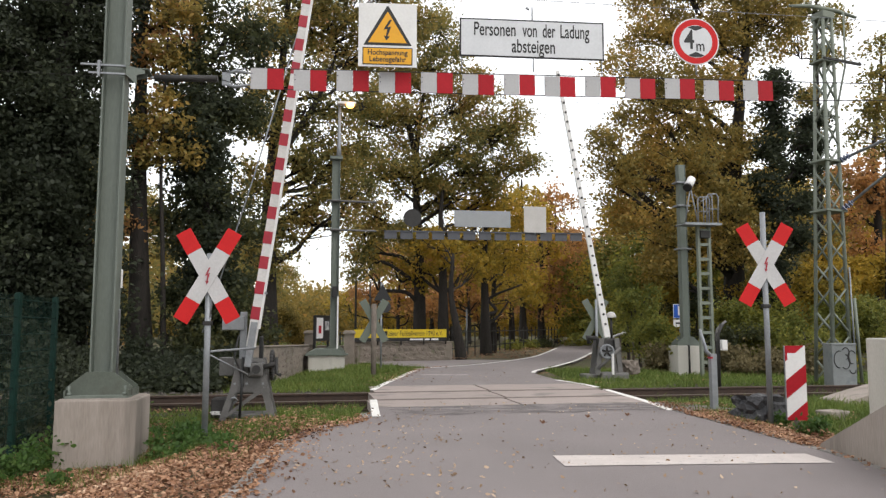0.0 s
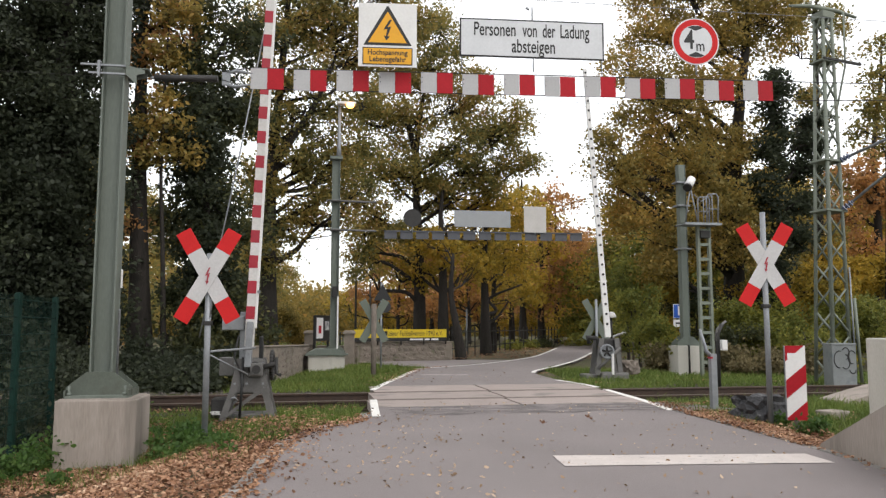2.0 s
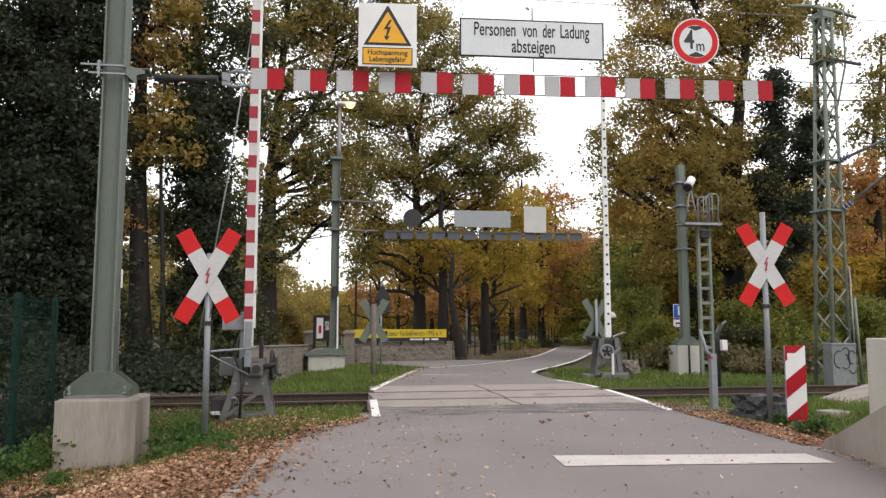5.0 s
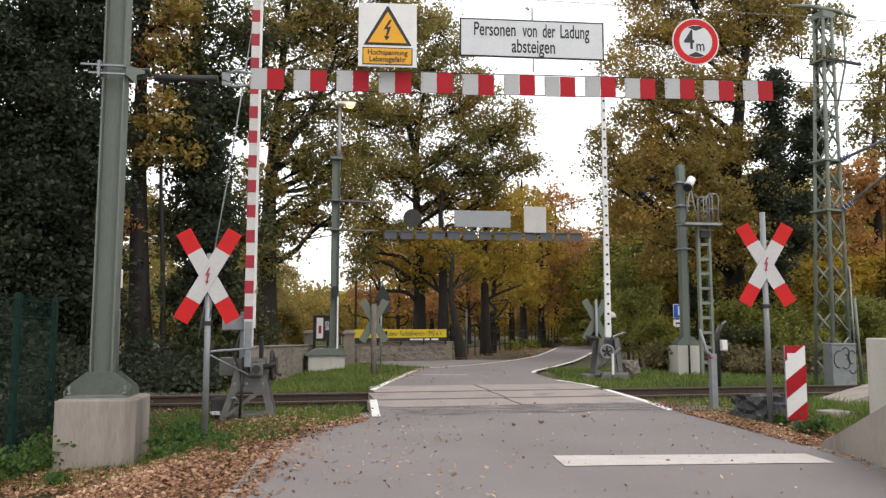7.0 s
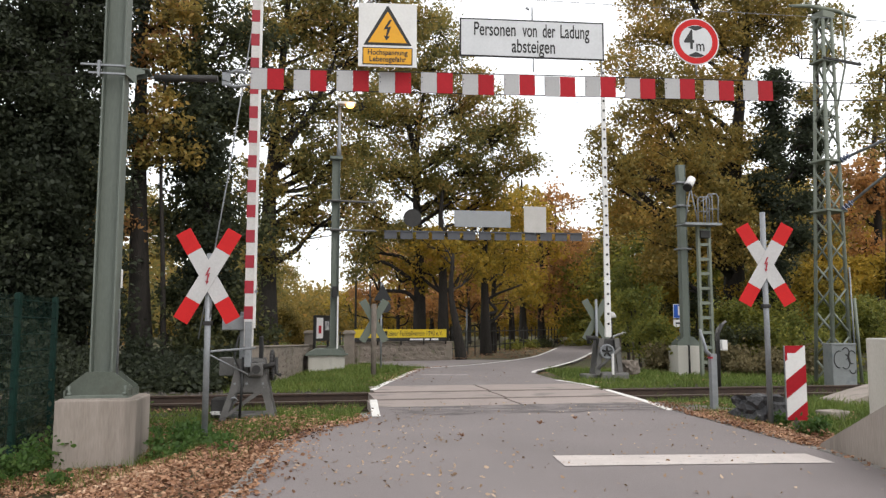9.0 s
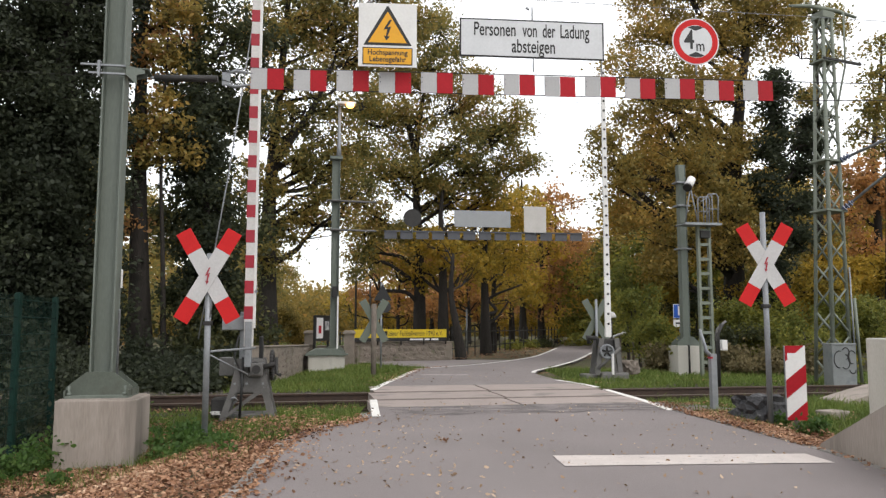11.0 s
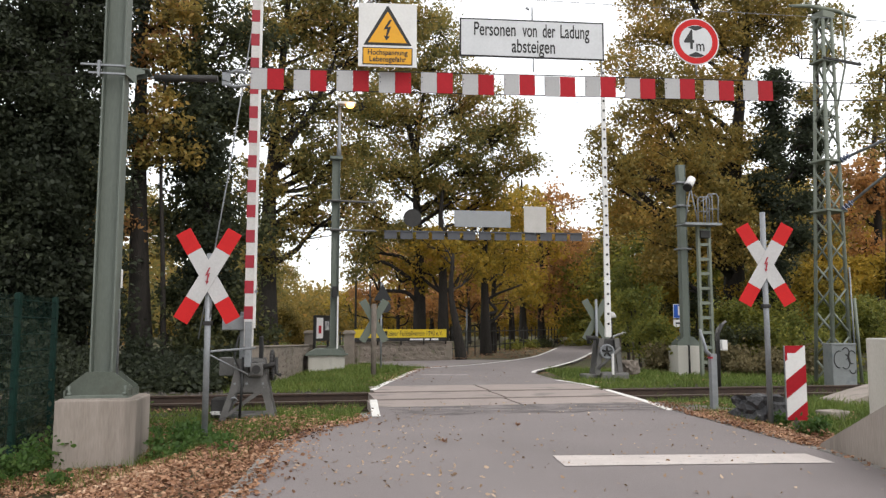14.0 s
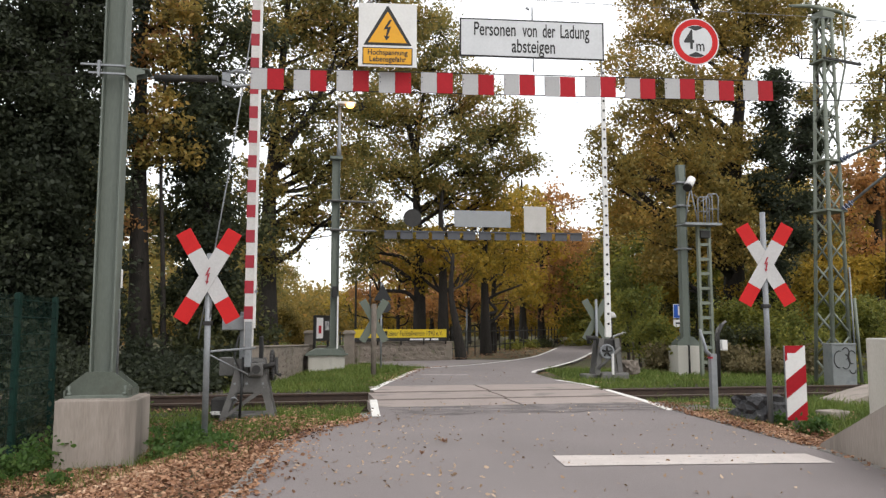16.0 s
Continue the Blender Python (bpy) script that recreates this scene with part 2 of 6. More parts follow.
def base(name, m, label, category, group="", kind=""):
    ob = new(name)
    ob.empty_display_size = 0.2
    ob.matrix_basis = m
    return tagged(ob, label, category, group, kind)


def box(sx, sy, sz, at=(0, 0, 0), turn=None, bevel=0.0, bm=None, taper=1.0):
    """A box centred at 'at'; taper narrows its top."""
    one = bmesh.new()
    bmesh.ops.create_cube(one, size=1)
    for v in one.verts:
        k = taper if v.co.z > 0 else 1
        v.co = Vector((v.co.x * sx * k, v.co.y * sy * k, v.co.z * sz))
    if bevel:
        bmesh.ops.bevel(one, geom=one.edges[:], offset=bevel, segments=2, affect="EDGES", profile=0.6)
    m = Matrix.Translation(at) @ (turn.to_4x4() if turn else Matrix())
    bmesh.ops.transform(one, matrix=m, verts=one.verts)
    return merge(one, bm)


def merge(one, bm):
    if bm is None:
        return one
    me = bpy.data.meshes.new("tmp")
    one.to_mesh(me)
    one.free()
    bm.from_mesh(me)
    bpy.data.meshes.remove(me)
    return bm


def tube(points, radii, seg=8, bm=None, caps=True):
    """A round tube along points with a radius at each."""
    bm = bm or bmesh.new()
    pts = [Vector(p) for p in points]
    if not isinstance(radii, (list, tuple)):
        radii = [radii] * len(pts)
    rings = []
    ref = Vector((0.31, 0.87, 0.38))
    for i, (p, r) in enumerate(zip(pts, radii)):
        d = (pts[min(i + 1, len(pts) - 1)] - pts[max(i - 1, 0)]).normalized()
        a = d.cross(ref).normalized()
        b = d.cross(a)
        rings.append([bm.verts.new(p + (a * math.cos(q) + b * math.sin(q)) * r) for q in (2 * math.pi * k / seg for k in range(seg))])
    for r0, r1 in zip(rings, rings[1:]):
        for k in range(seg):
            f = bm.faces.new((r0[k], r0[(k + 1) % seg], r1[(k + 1) % seg], r1[k]))
            f.smooth = True
    if caps:
        bm.faces.new(rings[0][::-1])
        bm.faces.new(rings[-1])
    return bm


def prism(outline, y0, y1, bm=None, bevel=0.0):
    """An outline in the xz plane, extruded from y0 to y1."""
    one = bmesh.new()
    lo = [one.verts.new((x, y0, z)) for x, z in outline]
    hi = [one.verts.new((x, y1, z)) for x, z in outline]
    one.faces.new(lo)
    one.faces.new(hi[::-1])
    n = len(lo)
    for i in range(n):
        one.faces.new((lo[i], hi[i], hi[(i + 1) % n], lo[(i + 1) % n]))
    bmesh.ops.recalc_face_normals(one, faces=one.faces)
    if bevel:
        bmesh.ops.bevel(one, geom=one.edges[:], offset=bevel, segments=1, affect="EDGES")
    return merge(one, bm)


def disc(r, y0, y1, x=0, z=0, seg=40, bm=None):
    return prism([(x + r * math.cos(2 * math.pi * k / seg), z + r * math.sin(2 * math.pi * k / seg)) for k in range(seg)], y0, y1, bm)


def text(body, size, material, parent, x, y, z, width=None, name="lettering", bold=0.0):
    """Letters that stand in the xz plane and face -y."""
    cu = bpy.data.curves.new(name, "FONT")
    cu.body, cu.size, cu.align_x, cu.align_y, cu.extrude, cu.offset = body, size, "CENTER", "CENTER", 0.0015, bold
    cu.materials.append(material)
    ob = new(name, cu)
    ob.parent = parent
    bpy.context.view_layer.update()
    k = width / ob.dimensions.x if width else 1
    ob.matrix_basis = Matrix.LocRotScale((x, y, z), Euler((radians(90), 0, 0)), (k, 1, 1))
    me = bpy.data.meshes.new_from_object(ob)
    me.transform(ob.matrix_basis)
    bpy.data.objects.remove(ob)
    ob = new(name, me)
    ob.parent = parent
    return ob


def smooth_step(a, b, v):
    k = min(1, max(0, (v - a) / (b - a)))
    return k * k * (3 - 2 * k)


def spline(points, n=8):
    """A smooth line through points."""
    pts = [Vector((*p, 0)[:3]) for p in points]
    pts = [2 * pts[0] - pts[1]] + pts + [2 * pts[-1] - pts[-2]]
    res = []
    for i in range(1, len(pts) - 2):
        a, b, c, d = pts[i - 1:i + 3]
        for k in range(n):
            t = k / n
            res.append(0.5 * (2 * b + (c - a) * t + (2 * a - 5 * b + 4 * c - d) * t * t + (3 * b - a - 3 * c + d) * t ** 3))
    return res + [pts[-2]]


# ---- the lie of the land ----
TRACK_YAW = 10.4
TRACK = pose(0.7, 14.3, 0, 0, 0, TRACK_YAW)
LEFT_EDGE = [(-2.6, -30.0), (-2.4, -10.0), (-1.9, 0.0), (-1.5, 4.0), (-1.509, 5.977), (-1.659, 8.1), (-1.521, 9.393), (-1.033, 10.644), (-1.318, 14.064), (-1.29, 15.298), (-1.111, 18.173), (-0.779, 21.828), (-0.55, 22.9), (1.14, 25.3), (2.5, 28.3), (3.61, 31.4), (4.58, 35.4), (6.3, 43.5), (10.05, 60.6), (16.8, 84.9)]
RIGHT_EDGE = [(3.4, -30.0), (3.5, -10.0), (3.6, 0.0), (3.75, 4.0), (3.8, 6.3), (3.807, 7.645), (3.668, 9.294), (3.4, 11.555), (3.225, 13.625), (3.096, 15.433), (2.658, 18.173), (2.482, 21.034), (3.379, 24.273), (4.86, 28.232), (7.565, 38.226), (14.544, 66.068), (22.752, 95.377)]


def track_dist(x, y):
    """Signed distance from the middle of the track."""
    v = TRACK.inverted() @ Vector((x, y, 0))
    return v.y


def land(x, y):
    """Height of the verge: level with the road beside it, lower away from it."""
    z = -0.02
    near = 1 - smooth_step(9.0, 12.0, y)
    z -= 0.31 * smooth_step(-2.2, -3.8, x) * near
    z -= 0.14 * smooth_step(3.9, 4.6, x) * near
    far = smooth_step(17, 20, y) * (1 - smooth_step(40, 60, y))
    z -= 0.16 * far * smooth_step(-2.4, -3.9, x)
    z -= 0.11 * far * smooth_step(5.4, 6.8, x) * (1 - smooth_step(23, 25, y))
    d = abs(track_dist(x, y))
    z -= 0.1 * (1 - smooth_step(1.1, 1.9, d))
    return z


def ground():
    bm = bmesh.new()
    xs = [-900, -400, -150, -70, -40, -28] + [-20 + 0.4 * i for i in range(101)] + [28, 40, 70, 150, 400, 900]
    ys = [-300, -60, -20, -8] + [-2 + 0.4 * i for i in range(121)] + [52, 60, 75, 100, 150, 300, 700, 1500]
    grid = []
    for y in ys:
        row = []
        for x in xs:
            z = land(x, y) - 0.03
            if abs(x) < 25 and y < 60:
                z += 0.025 * noise.noise((x * 0.7, y * 0.7, 0))
            row.append(bm.verts.new((x, y, z - 0.03)))
        grid.append(row)
    for r0, r1 in zip(grid, grid[1:]):
        for i in range(len(xs) - 1):
            bm.faces.new((r0[i], r0[i + 1], r1[i + 1], r1[i]))
    tagged(link("ground", bm, M["ground"], smooth=True), "earth with short grass and fallen brown leaves", "ground", kind="structure")


ground()
LEFT_LINE, RIGHT_LINE = spline(LEFT_EDGE, 6), spline(RIGHT_EDGE, 6)


def strip(lefts, rights, z0, z1, cross=6):
    """A paved band between two lines, with a rim that goes down to z0."""
    bm = bmesh.new()
    rows = []
    for a, b in zip(lefts, rights):
        row = [bm.verts.new((*(a.lerp(b, k / cross)).xy, z0 if k in (-1, cross + 1) else z1)) for k in range(cross + 1)]
        lo0, lo1 = bm.verts.new((*a.xy, z0)), bm.verts.new((*b.xy, z0))
        rows.append([lo0] + row + [lo1])
    for r0, r1 in zip(rows, rows[1:]):
        for k in range(len(r0) - 1):
            bm.faces.new((r0[k], r0[k + 1], r1[k + 1], r1[k]))
    bmesh.ops.recalc_face_normals(bm, faces=bm.faces)
    return bm


def road():
    def cut(line, lo, hi, n=90):
        """The stretch of an edge between two distances from the track, at even steps."""
        pts = [p for p in dense(line) if lo <= track_dist(p.x, p.y) <= hi]
        return [pts[round(i * (len(pts) - 1) / (n - 1))] for i in range(n)]

    def dense(line):
        return [p.lerp(q, k / 60) for p, q in zip(line, line[1:]) for k in range(60)]
    for lo, hi in ((-99, -1.95), (2.21, 99)):
        tagged(link("road", strip(cut(LEFT_LINE, lo, hi), cut(RIGHT_LINE, lo, hi), -0.12, 0.0), M["asphalt"]), "worn grey asphalt road at the level crossing", "road", kind="structure")
    # a darker patched band before the crossing
    bm = bmesh.new()
    inv = TRACK
    pts = [inv @ Vector(p) for p in ((-1.95, -3.0, 0), (3.3, -3.2, 0), (2.75, -1.96, 0), (-1.95, -1.96, 0))]
    prev = None
    n = 24
    for i in range(n + 1):
        k = i / n
        lo = pts[0].lerp(pts[1], k) + Vector((0, 0.28 * noise.noise((k * 9, 0.3, 0)), 0))
        hi = pts[3].lerp(pts[2], k)
        vs = [bm.verts.new((lo.x, lo.y, 0.004)), bm.verts.new((hi.x, hi.y, 0.004))]
        if prev:
            bm.faces.new((prev[0], vs[0], vs[1], prev[1]))
        prev = vs
    tagged(link("asphalt_patch", bm, M["asphalt_patch"]), "darker repaired asphalt band beside the rails", "road", kind="structure")
    # side path that leaves the road on the far side
    bm = strip(spline([(-0.5, 23.2), (-1.1, 23.9), (-2.2, 25.6), (-3.0, 26.6)], 4), spline([(2.55, 28.5), (1.2, 28.9), (0.1, 28.5), (-2.6, 27.1)], 4), -0.12, -0.004, 2)
    for v in bm.verts:
        v.co.z += land(v.co.x, v.co.y) + 0.02
    tagged(link("side_path", bm, M["asphalt"]), "narrow asphalt path branching off the road", "path", kind="structure")


road()


def markings():
    def band(name, pts, w0, w1, label):
        bm = bmesh.new()
        pts = spline(pts, 6)
        prev = None
        for i, p in enumerate(pts):
            d = (pts[min(i + 1, len(pts) - 1)] - pts[max(0, i - 1)]).normalized()
            nrm = Vector((-d.y, d.x, 0))
            w = w0 + (w1 - w0) * i / (len(pts) - 1)
            w *= 1 + 0.12 * noise.noise((p.x * 5, p.y * 5, 1))
            vs = [bm.verts.new((p.x - nrm.x * w / 2, p.y - nrm.y * w / 2, 0.006)), bm.verts.new((p.x + nrm.x * w / 2, p.y + nrm.y * w / 2, 0.006))]
            if prev:
                bm.faces.new((prev[0], prev[1], vs[1], vs[0]))
            prev = vs
        bmesh.ops.recalc_face_normals(bm, faces=bm.faces)
        tagged(link(name, bm, M["line_white"] if w0 < 0.14 else M["road_white"]), label, "road marking", "road markings", "structure")
    lab = "worn white painted edge line on the asphalt"
    band("edge_line", [(-0.921, 10.774), (-1.048, 11.949), (-1.18, 13.213)], 0.12, 0.12, lab)
    band("edge_line", [(-1.377, 15.165), (-1.292, 16.454), (-1.123, 18.365), (-0.927, 20.536), (-0.795, 21.828)], 0.13, 0.13, lab)
    band("edge_line", [(3.4, 11.555), (3.381, 12.732), (3.303, 13.952), (3.202, 15.298)], 0.13, 0.13, lab)
    band("edge_line", [(3.158, 15.855), (3.0, 16.771), (2.63, 17.985)], 0.12, 0.12, lab)
    band("edge_line", [(2.422, 20.782), (2.64, 21.828), (3.556, 24.273), (4.983, 28.701), (7.482, 38.226), (12.822, 59.247)], 0.12, 0.14, lab)
    band("edge_line", [(-0.78, 22.63), (1.14, 25.35), (2.55, 28.3), (3.66, 31.4), (4.63, 35.4), (6.38, 43.5)], 0.12, 0.12, lab)
    band("edge_line", [(-0.563, 19.832), (0.635, 19.832)], 0.16, 0.16, "faded white bar on the asphalt")
    bm = bmesh.new()
    q = [(1.057, 7.563), (3.547, 7.678), (3.588, 7.181), (1.09, 7.011)]
    n = 20
    lo = [Vector((*q[3], 0)).lerp(Vector((*q[2], 0)), i / n) for i in range(n + 1)]
    hi = [Vector((*q[0], 0)).lerp(Vector((*q[1], 0)), i / n) for i in range(n + 1)]
    vl = [bm.verts.new((p.x, p.y + 0.01 * noise.noise(p * 4), 0.006)) for p in lo]
    vh = [bm.verts.new((p.x, p.y + 0.01 * noise.noise(p * 4), 0.006)) for p in hi]
    for i in range(n):
        bm.faces.new((vl[i], vl[i + 1], vh[i + 1], vh[i]))
    tagged(link("stop_line", bm, M["road_white"]), "broad white stop line across the lane", "road marking", "road markings", "structure")


markings()


def railway():
    track = base("railway_track", TRACK, "single railway track with rusty rails", "railway track", kind="structure")
    half = 0.7525
    prof = [(-0.07, -0.172), (0.07, -0.172), (0.07, -0.16), (0.012, -0.14), (0.012, -0.045), (0.036, -0.034), (0.036, -0.006), (0.03, 0), (-0.03, 0), (-0.036, -0.006), (-0.036, -0.034), (-0.012, -0.045), (-0.012, -0.14), (-0.07, -0.16)]
    for s in (-half, half):
        bm = bmesh.new()
        a = [bm.verts.new((-60, s + x, z)) for x, z in prof]
        b = [bm.verts.new((60, s + x, z)) for x, z in prof]
        n = len(prof)
        for i in range(n):
            f = bm.faces.new((a[i], a[(i + 1) % n], b[(i + 1) % n], b[i]))
            f.material_index = 1 if 6 <= i <= 8 else 0
        bmesh.ops.recalc_face_normals(bm, faces=bm.faces)
        part("rail", bm, [M["rail"], M["rail_top"]], track, "rusty steel rail with a worn top")
    sl = box(0.25, 2.5, 0.14, (0, 0, 0), None, 0.012)
    first = part("sleeper", sl, M["sleeper"], track)
    first.location = (-20, 0, -0.245)
    for i in range(1, 66):
        x = -20 + 0.65 * i
        if -2.4 < x < 3.2:
            continue
        o = first.copy()
        scene.collection.objects.link(o)
        o.parent, o.location = track, (x, 0.01 * math.sin(i * 7), -0.245)
    # concrete crossing panels beside and between the rails
    for y0, y1, x0, xm, x1 in ((-1.94, -half - 0.1, -2.16, 0.22, 2.45), (-half + 0.13, half - 0.13, -2.02, 0.3, 2.55), (half + 0.1, 2.2, -1.88, 0.36, 2.65)):
        for a, b in ((x0, xm - 0.022), (xm + 0.022, x1)):
            part("crossing_panel", box(b - a, y1 - y0, 0.14, ((a + b) / 2, (y0 + y1) / 2, -0.068), None, 0.006), M["panel"], track, "reddish grey concrete crossing panel")
    # ballast stones
    rs = np.random.default_rng(5)
    n = 11000
    x = rs.uniform(-15, 17, n)
    keep = (x < -2.6) | (x > 3.6)
    x = x[keep]
    y = rs.uniform(-2.1, 2.1, len(x))
    verts, faces = [], []
    for px, py in zip(x, y):
        r = 0.02 + 0.025 * rs.random()
        i0 = len(verts)
        for d in ((1, 0, 0), (0, 1, 0), (-1, 0, 0), (0, -1, 0), (0, 0, 1)):
            k = r * (0.7 + 0.6 * rs.random())
            verts.append((px + d[0] * k, py + d[1] * k, -0.165 + d[2] * k + 0.1 * min(1, max(0, (abs(py) - 1.1) / 0.8))))
        faces += [(i0, i0 + 1, i0 + 4), (i0 + 1, i0 + 2, i0 + 4), (i0 + 2, i0 + 3, i0 + 4), (i0 + 3, i0, i0 + 4)]
    me = bpy.data.meshes.new("ballast")
    me.from_pydata(verts, [], faces)
    me.materials.append(M["ballast"])
    ob = new("ballast", me)
    ob.matrix_basis = TRACK
    tagged(ob, "dark crushed stone ballast between the rails", "gravel", kind="stuff")


railway()


# ---- trees ----
def leaf_mesh(name, centers, size, rs, material, flat=0.0):
    """One small curled leaf with an uneven rim at each centre."""
    n = len(centers)
    a = rs.normal(size=(n, 3))
    a[:, 2] *= 1 - flat
    a /= np.linalg.norm(a, axis=1)[:, None]
    b = rs.normal(size=(n, 3))
    b[:, 2] *= 1 - flat
    b -= a * (a * b).sum(1)[:, None]
    b /= np.linalg.norm(b, axis=1)[:, None]
    c = np.cross(a, b)
    s = (size * rs.uniform(0.6, 1.35, n))[:, None]
    v = np.empty((n, 6, 3))
    v[:, 0] = centers - a * s * 0.5
    v[:, 1] = centers - a * s * 0.16 + b * s * 0.27 + c * s * 0.09
    v[:, 2] = centers + a * s * 0.2 + b * s * 0.24 + c * s * 0.06
    v[:, 3] = centers + a * s * 0.5 - c * s * 0.06
    v[:, 4] = centers + a * s * 0.12 - b * s * 0.29 + c * s * 0.08
    v[:, 5] = centers - a * s * 0.22 - b * s * 0.22 + c * s * 0.08
    me = bpy.data.meshes.new(name)
    me.vertices.add(6 * n)
    me.vertices.foreach_set("co", v.reshape(-1))
    me.loops.add(6 * n)
    me.loops.foreach_set("vertex_index", np.arange(6 * n, dtype=np.int32))
    me.polygons.add(n)
    me.polygons.foreach_set("loop_start", np.arange(0, 6 * n, 6, dtype=np.int32))
    me.update(calc_edges=True)
    me.materials.append(material)
    return me


def tree(name, label, foot, trunk, blobs, leaf, density=1.0, size=0.13, seed=1, radius=0.3, clump=0.55, group="", category="tree", forks=()):
    """trunk: points of the stem above the foot; blobs: (x, y, z, r) masses of the crown, each borne by a limb."""
    rs = np.random.default_rng(seed)
    ob = base(name, Matrix.Translation(foot), label, category, group)
    f = Vector(foot)
    stem = [Vector((0, 0, -0.3))] + [Vector(p) - f for p in trunk]
    n = len(stem)
    radii = [radius * (1.25 if i == 0 else 1 - 0.95 * i / n) for i in range(n)]
    line = spline([tuple(p) for p in stem], 5)
    rr = [np.interp(i / 5, range(n), radii) * (1 + 0.1 * noise.noise((i, seed, 0))) for i in range(len(line))]
    bm = tube(line, rr, 9)
    for path in forks:
        pl = spline([tuple(Vector(p) - f) for p in path], 5)
        tube(pl, [radius * 0.5 * (1 - 0.75 * i / len(pl)) for i in range(len(pl))], 7, bm)
    leaves = []
    for x, y, z, r in blobs:
        c = Vector((x, y, z)) - f
        # the limb leaves the stem below the mass that it bears
        cand = [(abs(p.z - (c.z - 0.6 * (c.xy - p.xy).length)), i) for i, p in enumerate(line)]
        i0 = min(cand)[1]
        p0 = line[i0]
        # a crooked limb, thinner towards its tip
        run = (c - p0).length
        knots = [p0.lerp(c, q) + Vector(rs.normal(size=3) * w * run) for q, w in ((0.25, 0.05), (0.5, 0.1), (0.75, 0.08))]
        limb = spline([tuple(p0)] + [tuple(q) for q in knots] + [tuple(c)], 4)
        r0 = min(rr[i0] * 0.5, 0.035 + 0.026 * run)
        tube(limb, [r0 * (1 - 0.8 * i / len(limb)) for i in range(len(limb))], 6, bm, False)
        dense = leaf in ("ivy", "dark")
        k = max(6, int(density * 18 * (r / clump) ** 2 * 0.55))
        for _ in range(k):
            d = rs.normal(size=3)
            d /= np.linalg.norm(d)
            q = np.array(c) + d * r * rs.random() ** 0.45 * np.array((1.05, 1.0, 0.85))
            start = limb[int(rs.integers(6, len(limb)))]
            if rs.random() < 0.6:
                tw = [tuple(start), tuple(start.lerp(Vector(q), 0.5) + Vector(rs.normal(size=3) * 0.14 * r)), tuple(q)]
                tube(tw, [0.024 + 0.007 * r, 0.015, 0.006], 4, bm, False)
            m = int(rs.uniform(36, 80) * (0.13 / size) ** 2 * (clump / 0.55) ** 2)
            g = rs.normal(size=(m, 3))
            if dense:
                leaves.append(q + g * clump * rs.uniform(0.3, 0.5) * np.array((1, 1, 0.75)))
            else:
                # a spray of leaves: longer than broad, flat, its ends hanging
                a = rs.uniform(0, 2 * math.pi)
                w = clump * rs.uniform(0.36, 0.62)
                u, v = g[:, 0] * w, g[:, 1] * w * 0.75
                h = g[:, 2] * w * 0.5 - 0.3 * np.abs(u)
                leaves.append(q + np.stack([u * math.cos(a) - v * math.sin(a), u * math.sin(a) + v * math.cos(a), h], 1))
    part("trunk", bm, M["bark"], ob, "dark furrowed trunk and limbs")
    me = leaf_mesh("crown", np.concatenate(leaves), size * 1.12, rs, M["leaf_" + leaf], 0.15)
    cr = new("crown", me)
    cr.parent = ob
    return ob


def ivy_sleeve(x, y, z0, z1, lean, r, seed):
    """Uneven masses of ivy up a leaning trunk."""
    rs = np.random.default_rng(seed)
    zs = np.arange(z0, z1, 0.4)
    return [(x + lean * z + rs.normal() * 0.2, y + rs.normal() * 0.15, z, r * rs.uniform(0.65, 1.25)) for z in zs]


